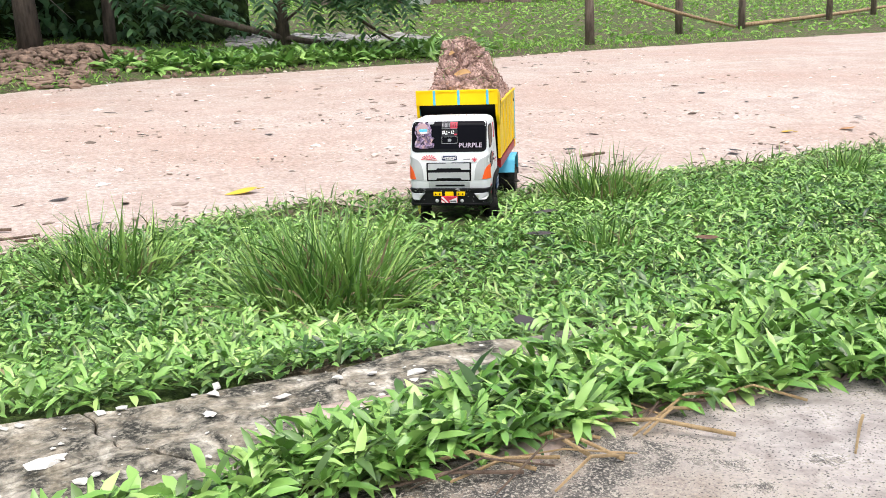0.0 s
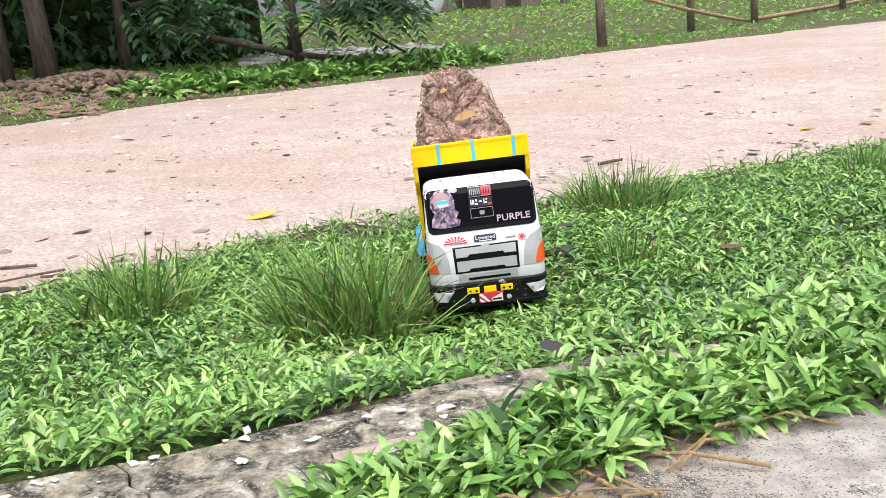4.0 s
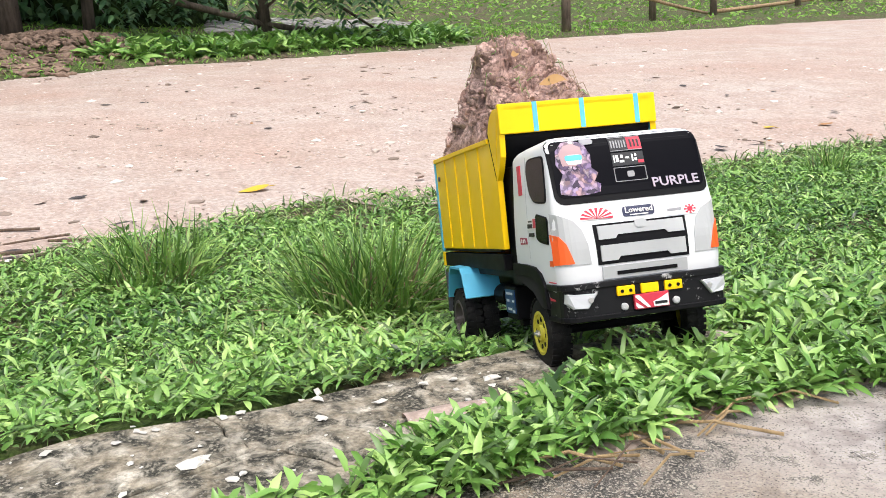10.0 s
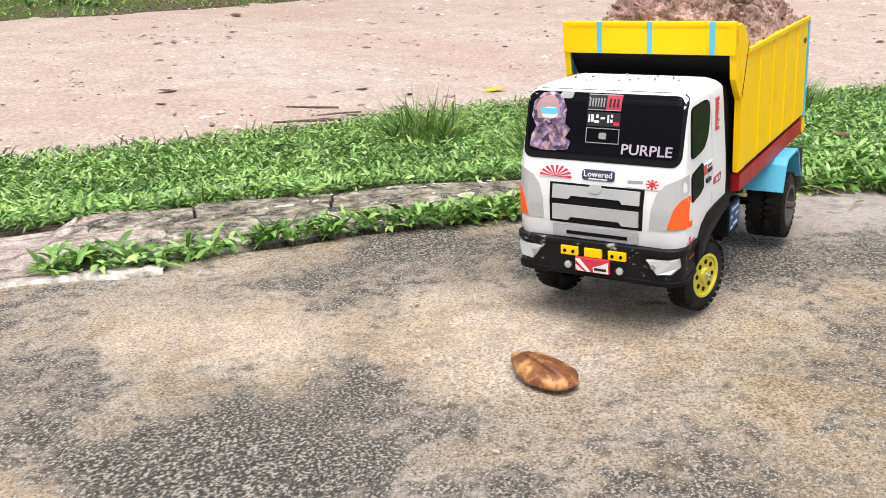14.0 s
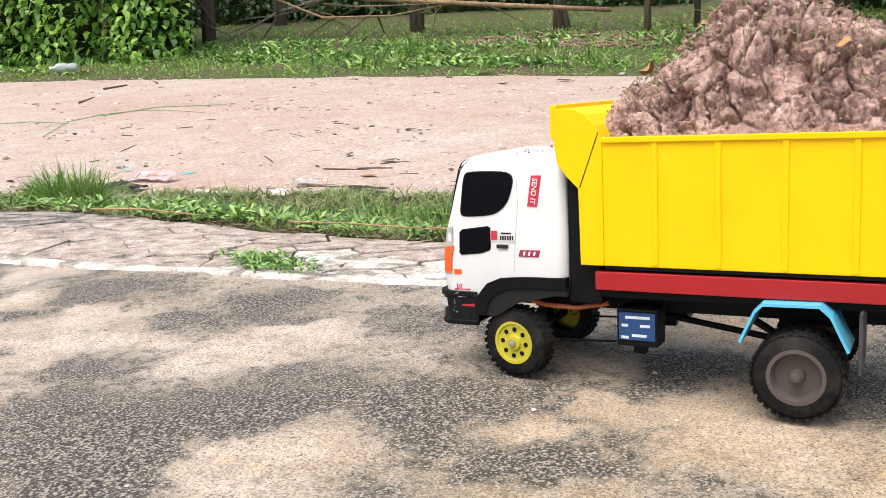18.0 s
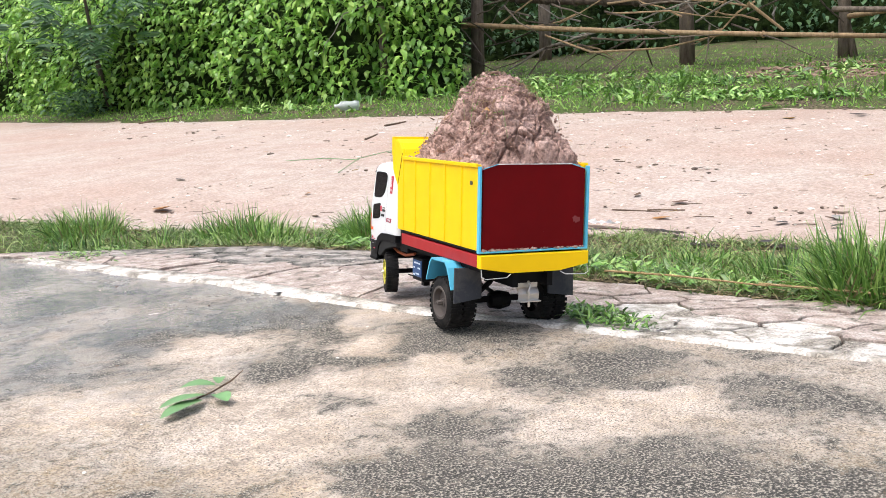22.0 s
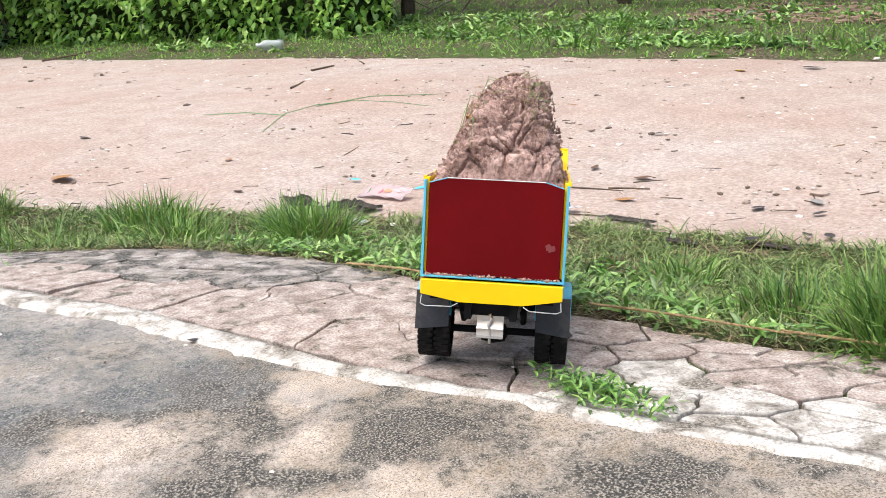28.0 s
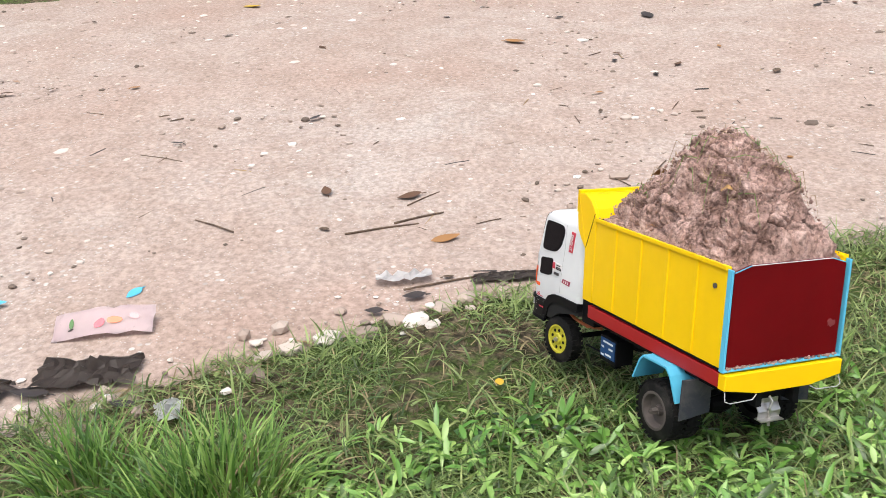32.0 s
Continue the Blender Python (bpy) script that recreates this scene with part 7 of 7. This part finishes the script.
# green leafy twig on the slab
sprig = thing("leafy_twig", "fresh green leafy twig dropped on the concrete", "twig", m=pose(-.33, .70, .002, 0, 0, 0))
part("stem", tube(bmesh.new(), [(-.03, -.012, .004), (.01, .002, .006), (.045, .012, .012), (.07, .022, .02)], [.0012, .0014, .0014, .0008], 6), TWIG, sprig)
for k, (lx, ly, turn, l, zz) in enumerate(((-.055, -.035, 205, .085, .004), (-.045, -.015, 190, .075, .008), (-.004, .022, 150, .05, .012), (.008, -.03, 265, .045, .004), (.03, .02, 60, .03, .014))):
    bm = bmesh.new()
    rows = []
    for j in range(9):
        f = j / 8
        w = (.16 if k < 2 else .3) * l * math.sin(3.1416 * min(.99, f * .95 + .04)) ** .7
        rows.append([bm.verts.new((l * (f - .5), s_ * w, .004 * math.sin(3 * f) + abs(s_) * w * .18)) for s_ in (-1, 0, 1)])
    for a, b in zip(rows, rows[1:]):
        for j in range(2):
            bm.faces.new((a[j], a[j + 1], b[j + 1], b[j]))
    bm.transform(pose(lx, ly, zz, 0, 0, turn))
    part("leaf", bm, LEAF_GREEN, sprig, smooth=True)
stick([(-.75, -.32, .004), (-.66, -.30, .006), (-.60, -.26, .02)], .003, TWIG, "small twig on the concrete")

# crumpled bottle at the far edge of the road
PLASTIC = material("cloudy_plastic", (.62, .68, .66), .3)
base(PLASTIC).inputs["Transmission Weight"].default_value = .5
bottle = thing("plastic_bottle", "crushed cloudy plastic bottle lying at the road edge", "bottle", m=pose(4.5, 7.62, ground_z(4.5, 7.62) + .05, 0, 0, 150))
part("body", lathe(bmesh.new(), [(-.11, .001), (-.11, .045), (-.07, .05), (-.03, .042), (.03, .05), (.07, .045), (.1, .02), (.12, .017)], (0, 0, 0), "x", 18), PLASTIC, bottle, smooth=True)
part("cap", lathe(bmesh.new(), [(.118, .019), (.14, .019), (.14, .001)], (0, 0, 0), "x", 14), WHITE, bottle)

# torn printed packet and foil at the verge
packet = thing("torn_packet", "torn white and pink printed packet at the road edge", "packet", m=pose(1.465, 2.37, ground_z(1.465, 2.37) + .032, -24, 3, 97))
PRINT = paint_mat("pink_print", (.80, .66, .66), .35, .1)
bm = bmesh.new()
g = [[bm.verts.new(((i - 6) * .0180 + .003 * noise.noise((j, i * .7, 1)), (j - 2) * .019 + .004 * noise.noise((i * .9, j, 5)), .010 * noise.noise((i * .5, j * .6, 2)) - .0016 * (i - 6) ** 2 * .2)) for i in range(13)] for j in range(5)]
for a, b in zip(g, g[1:]):
    for i in range(12):
        bm.faces.new((a[i], a[i + 1], b[i + 1], b[i]))
bmesh.ops.solidify(bm, geom=bm.faces[:], thickness=-.003)
bmesh.ops.recalc_face_normals(bm, faces=bm.faces[:])
part("sheet", bm, PRINT, packet, smooth=True)
for x_, y_, w_, h_, m_ in ((-.028, .004, .034, .018, paint_mat("orange_print", (.85, .30, .16), .4)), (.006, .006, .026, .024, paint_mat("red_print", (.80, .22, .25), .4)), (.066, .0, .012, .022, LEAF_GREEN), (.066, .014, .014, .006, LEAF_DARK), (-.068, -.004, .022, .012, paint_mat("rose_print", (.80, .45, .45), .4))):
    bm = bmesh.new()
    at = []
    for k in range(10):
        a = .6283 * k
        px, py = x_ + w_ * .5 * math.cos(a), y_ + h_ * .5 * math.sin(a)
        i, j = px / .018 + 6, py / .019 + 2
        at.append(bm.verts.new((px, py, .010 * noise.noise((i * .5, j * .6, 2)) - .00032 * (i - 6) ** 2 + .0032)))
    bm.faces.new(at)
    r = bmesh.ops.extrude_face_region(bm, geom=bm.faces[:])
    bmesh.ops.translate(bm, verts=[v for v in r["geom"] if isinstance(v, bmesh.types.BMVert)], vec=(0, 0, .0008))
    bmesh.ops.recalc_face_normals(bm, faces=bm.faces[:])
    part("printed_mark", bm, m_, packet)


def crumpled(name, label, category, x, y, turn, l, w, mat, high=.03, seed=1):
    """A crumpled sheet that lies on the ground with folds and a torn outline."""
    e = thing(name, label, category, m=pose(x, y, ground_z(x, y) + .004, 0, 0, turn))
    bm = bmesh.new()
    nx, ny = 15, 8
    g = []
    for j in range(ny + 1):
        row = []
        for i in range(nx + 1):
            u, v_ = i / nx - .5, j / ny - .5
            r = 1 + .3 * noise.noise((u * 5, v_ * 5, seed)) + .18 * noise.noise((u * 14, v_ * 14, seed))
            z = high * (.35 + .9 * abs(noise.noise((u * 6, v_ * 6, seed + 3))) + .5 * noise.noise((u * 13, v_ * 13, seed + 7))) * (1 - 1.3 * max(abs(u), abs(v_)))
            row.append(bm.verts.new((u * l * r, v_ * w * r, max(.001, z))))
        g.append(row)
    for a, b in zip(g, g[1:]):
        for i in range(nx):
            bm.faces.new((a[i], a[i + 1], b[i + 1], b[i]))
    bmesh.ops.solidify(bm, geom=bm.faces[:], thickness=-.0012)
    bmesh.ops.recalc_face_normals(bm, faces=bm.faces[:])
    part("sheet", bm, mat, e)
    return e


BAG = paint_mat("muddy_plastic", (.07, .052, .042), .4, .2, (.2, .15, .11))
crumpled("plastic_bag", "muddy dark plastic bag crumpled at the road edge", "plastic bag", 1.29, 2.33, 95, .20, .10, BAG, .04, 3)
crumpled("plastic_bag", "muddy dark plastic scrap at the road edge", "plastic bag", 1.24, 2.56, 70, .20, .09, BAG, .03, 9)
crumpled("plastic_bag", "blackened plastic strip at the road edge", "plastic bag", 1.715, 1.50, 97, .17, .045, BAG, .016, 5)
crumpled("plastic_bag", "blackened plastic strip at the road edge", "plastic bag", 1.69, 1.01, 100, .10, .04, BAG, .014, 6)
crumpled("plastic_bag", "blackened plastic strip at the road edge", "plastic bag", 1.58, 1.22, 95, .10, .035, BAG, .012, 8)
crumpled("foam_piece", "white crumpled foam wrapper in a grass tuft", "foam wrapper", 1.15, 2.12, 20, .07, .045, paint_mat("white_foam", (.58, .59, .57), .5, .1), .035, 11)
x, y = scatter(420, 1.15, 1.9, 1.5, 3.0, lambda a, b: max(0.0, 1 - abs(a - along(ROAD_NEAR, b) - .03) / .14))
lumps("edge_rubble", np.stack([x, y, zs(x, y) + .002, rng.gamma(2.4, .006, len(x)).clip(.004, .034)], 1), GRIT, "pale broken stones along the road edge", "rubble", flat=.55, seed=15)
for x, y, l, turn in ((1.30, 2.30, .11, 100), (1.22, 2.42, .12, 95), (1.18, 2.22, .09, 80), (1.62, 1.72, .09, 110), (1.72, 1.56, .08, 95), (1.55, 1.80, .07, 100), (1.75, .95, .07, 110), (1.82, .8, .07, 80), (2.1, .45, .07, 100), (2.85, -1.1, .10, 80), (2.62, -.85, .09, 100)):
    dead_leaf(x, y, l * .6, LEAF_DARK, "blackened curled leaf at the road edge", turn, curl=.14)
foil = thing("foil_scrap", "crumpled silvery foil scrap at the road edge", "foil scrap", m=pose(1.70, 1.75, ground_z(1.70, 1.75) + .004, 0, 0, 100))
bm = bmesh.new()
g = [[bm.verts.new(((i - 5) * .013, (j - 1.5) * .014, .015 * noise.noise((i * .8, j * .9, 6)) + .014)) for i in range(11)] for j in range(4)]
for a, b in zip(g, g[1:]):
    for i in range(10):
        bm.faces.new((a[i], a[i + 1], b[i + 1], b[i]))
bmesh.ops.solidify(bm, geom=bm.faces[:], thickness=.002)
part("sheet", bm, paint_mat("foil", (.75, .73, .72), .3), foil)

TRUCK_PATH = [
    (0.0, 2.992, -2.196, -0.100, -3.26, -0.54, 63.60),
    (0.5, 3.004, -2.166, -0.097, -4.59, -1.85, 70.12),
    (1.0, 2.900, -2.120, -0.105, -4.34, -0.02, 71.86),
    (1.5, 2.747, -2.076, -0.107, -4.62, 0.47, 68.09),
    (2.0, 2.697, -2.041, -0.105, -5.07, -1.05, 69.99),
    (2.5, 2.581, -1.989, -0.113, -5.79, 2.28, 70.57),
    (3.0, 2.489, -1.938, -0.129, -2.33, 0.99, 73.56),
    (3.5, 2.406, -1.913, -0.122, -3.39, 1.29, 76.12),
    (5.5, 2.077, -1.855, -0.149, 5.60, 4.52, 76.81),
    (6.0, 2.010, -1.814, -0.129, 3.26, 4.33, 76.75),
    (6.5, 1.959, -1.793, -0.127, 4.00, 5.66, 79.06),
    (7.0, 1.877, -1.770, -0.125, 6.97, 5.44, 81.42),
    (7.5, 1.820, -1.756, -0.119, 8.08, 4.68, 83.26),
    (8.0, 1.761, -1.744, -0.112, 8.25, 4.38, 84.92),
    (8.5, 1.701, -1.740, -0.114, 10.78, 2.66, 85.57),
    (9.0, 1.636, -1.734, -0.110, 12.34, 1.69, 85.53),
    (9.5, 1.614, -1.730, -0.104, 12.07, 1.09, 85.76),
    (10.0, 1.611, -1.730, -0.105, 12.18, 1.25, 85.69),
    (10.5, 1.585, -1.729, -0.097, 11.85, 1.16, 85.55),
    (11.0, 1.551, -1.724, -0.084, 10.54, 0.11, 85.00),
    (11.5, 1.478, -1.717, -0.065, 9.75, 4.08, 86.17),
    (12.0, 1.365, -1.707, -0.034, 6.55, 3.05, 83.09),
    (12.5, 1.249, -1.690, -0.007, 1.99, 2.80, 79.07),
    (13.0, 1.140, -1.653, 0.027, -3.51, 7.84, 74.68),
    (13.5, 0.984, -1.634, 0.027, -3.75, 0.14, 63.42),
    (15.5, 0.540, -1.269, 0.013, -2.09, 4.17, 38.13),
    (16.0, 0.465, -1.144, 0.010, -1.83, 3.03, 31.32),
    (16.5, 0.393, -1.004, 0.010, -2.10, 3.08, 23.82),
    (17.0, 0.341, -0.862, 0.015, -2.85, 2.00, 16.61),
    (17.5, 0.301, -0.709, 0.019, -3.45, 3.17, 12.42),
    (18.0, 0.278, -0.557, 0.010, -2.37, 2.11, 8.73),
    (18.5, 0.263, -0.403, 0.009, -2.52, 3.21, 3.66),
    (19.0, 0.268, -0.259, 0.008, -2.18, 1.66, 8.05),
    (19.5, 0.250, -0.114, 0.012, -2.87, 2.49, 12.13),
    (20.0, 0.221, 0.032, 0.009, -2.39, 2.29, 10.81),
    (20.5, 0.193, 0.181, 0.011, -2.42, 2.29, 4.40),
    (21.0, 0.183, 0.314, 0.013, -2.30, 1.80, -1.93),
    (21.5, 0.191, 0.451, 0.016, -1.85, 1.89, -8.03),
    (22.0, 0.218, 0.587, 0.007, -0.60, 3.86, -14.52),
    (22.5, 0.249, 0.707, 0.019, -1.80, -0.41, -20.01),
    (23.0, 0.270, 0.762, 0.022, -3.89, 1.16, -21.44),
    (23.5, 0.267, 0.758, 0.023, -4.10, 1.68, -21.27),
    (24.0, 0.246, 0.719, 0.022, -3.95, 2.52, -23.84),
    (24.5, 0.206, 0.637, 0.006, -1.61, 6.83, -27.36),
    (26.5, 0.066, 0.485, 0.013, -1.65, 1.50, -37.08),
    (27.0, 0.140, 0.578, 0.013, -1.61, 1.86, -40.17),
    (27.5, 0.226, 0.644, 0.008, -1.76, 4.30, -44.22),
    (28.0, 0.293, 0.722, 0.023, -6.43, 3.61, -50.22),
    (28.5, 0.400, 0.803, 0.032, -9.91, 3.62, -56.10),
    (29.0, 0.463, 0.846, 0.036, -11.70, 3.28, -60.83),
    (29.5, 0.576, 0.918, 0.034, -13.19, 3.73, -64.53),
    (30.0, 0.651, 0.954, 0.026, -14.37, 6.57, -67.78),
    (30.5, 0.707, 0.983, 0.026, -15.51, 8.82, -66.34),
    (31.0, 0.762, 1.016, 0.014, -12.69, 10.86, -62.87),
    (31.5, 0.832, 1.076, -0.008, -9.82, 9.68, -64.19),
    (32.0, 0.891, 1.124, -0.021, -6.26, 7.97, -62.65),
]


def motions():
    """The truck's drive, and its wheels rolling and steering with it."""
    walk(truck, [(t, pose(*p)) for t, *p in TRUCK_PATH])
    ts = [r[0] for r in TRUCK_PATH]
    xs, ys, hs = [np.array([r[k] for r in TRUCK_PATH]) for k in (1, 2, 6)]
    hs = np.degrees(np.unwrap(np.radians(hs)))
    steps = np.arange(0, 32.01, 0.1)
    px, py, ph = np.interp(steps, ts, xs), np.interp(steps, ts, ys), np.radians(np.interp(steps, ts, hs))
    # way rolled at the front axle, ahead positive
    fx, fy = px - np.sin(ph) * FRONT_Y * SHORTER, py + np.cos(ph) * FRONT_Y * SHORTER
    go = np.diff(fx) * -np.sin(ph[:-1]) + np.diff(fy) * np.cos(ph[:-1])
    rolled = np.r_[0, np.cumsum(go)]
    turn = np.gradient(ph)
    pace = np.abs(np.gradient(rolled))
    bend = np.arctan(np.clip(0.33 * turn / np.maximum(pace, 0.008), -0.5, 0.5)) * np.sign(np.gradient(rolled) + 1e-9)
    bend = np.convolve(np.pad(bend, 4, mode="edge"), np.ones(9) / 9, mode="valid")
    for ob, x, y, z, r, steer in WHEELS:
        rows = []
        for t, a, b in zip(steps, rolled, bend):
            m = Matrix.Translation((x, y, z))
            if steer:
                m = m @ Matrix.Rotation(float(b), 4, "Z")
            rows.append((float(t), m @ Matrix.Rotation(-float(a) / r, 4, "X")))
        walk(ob, rows)


motions()
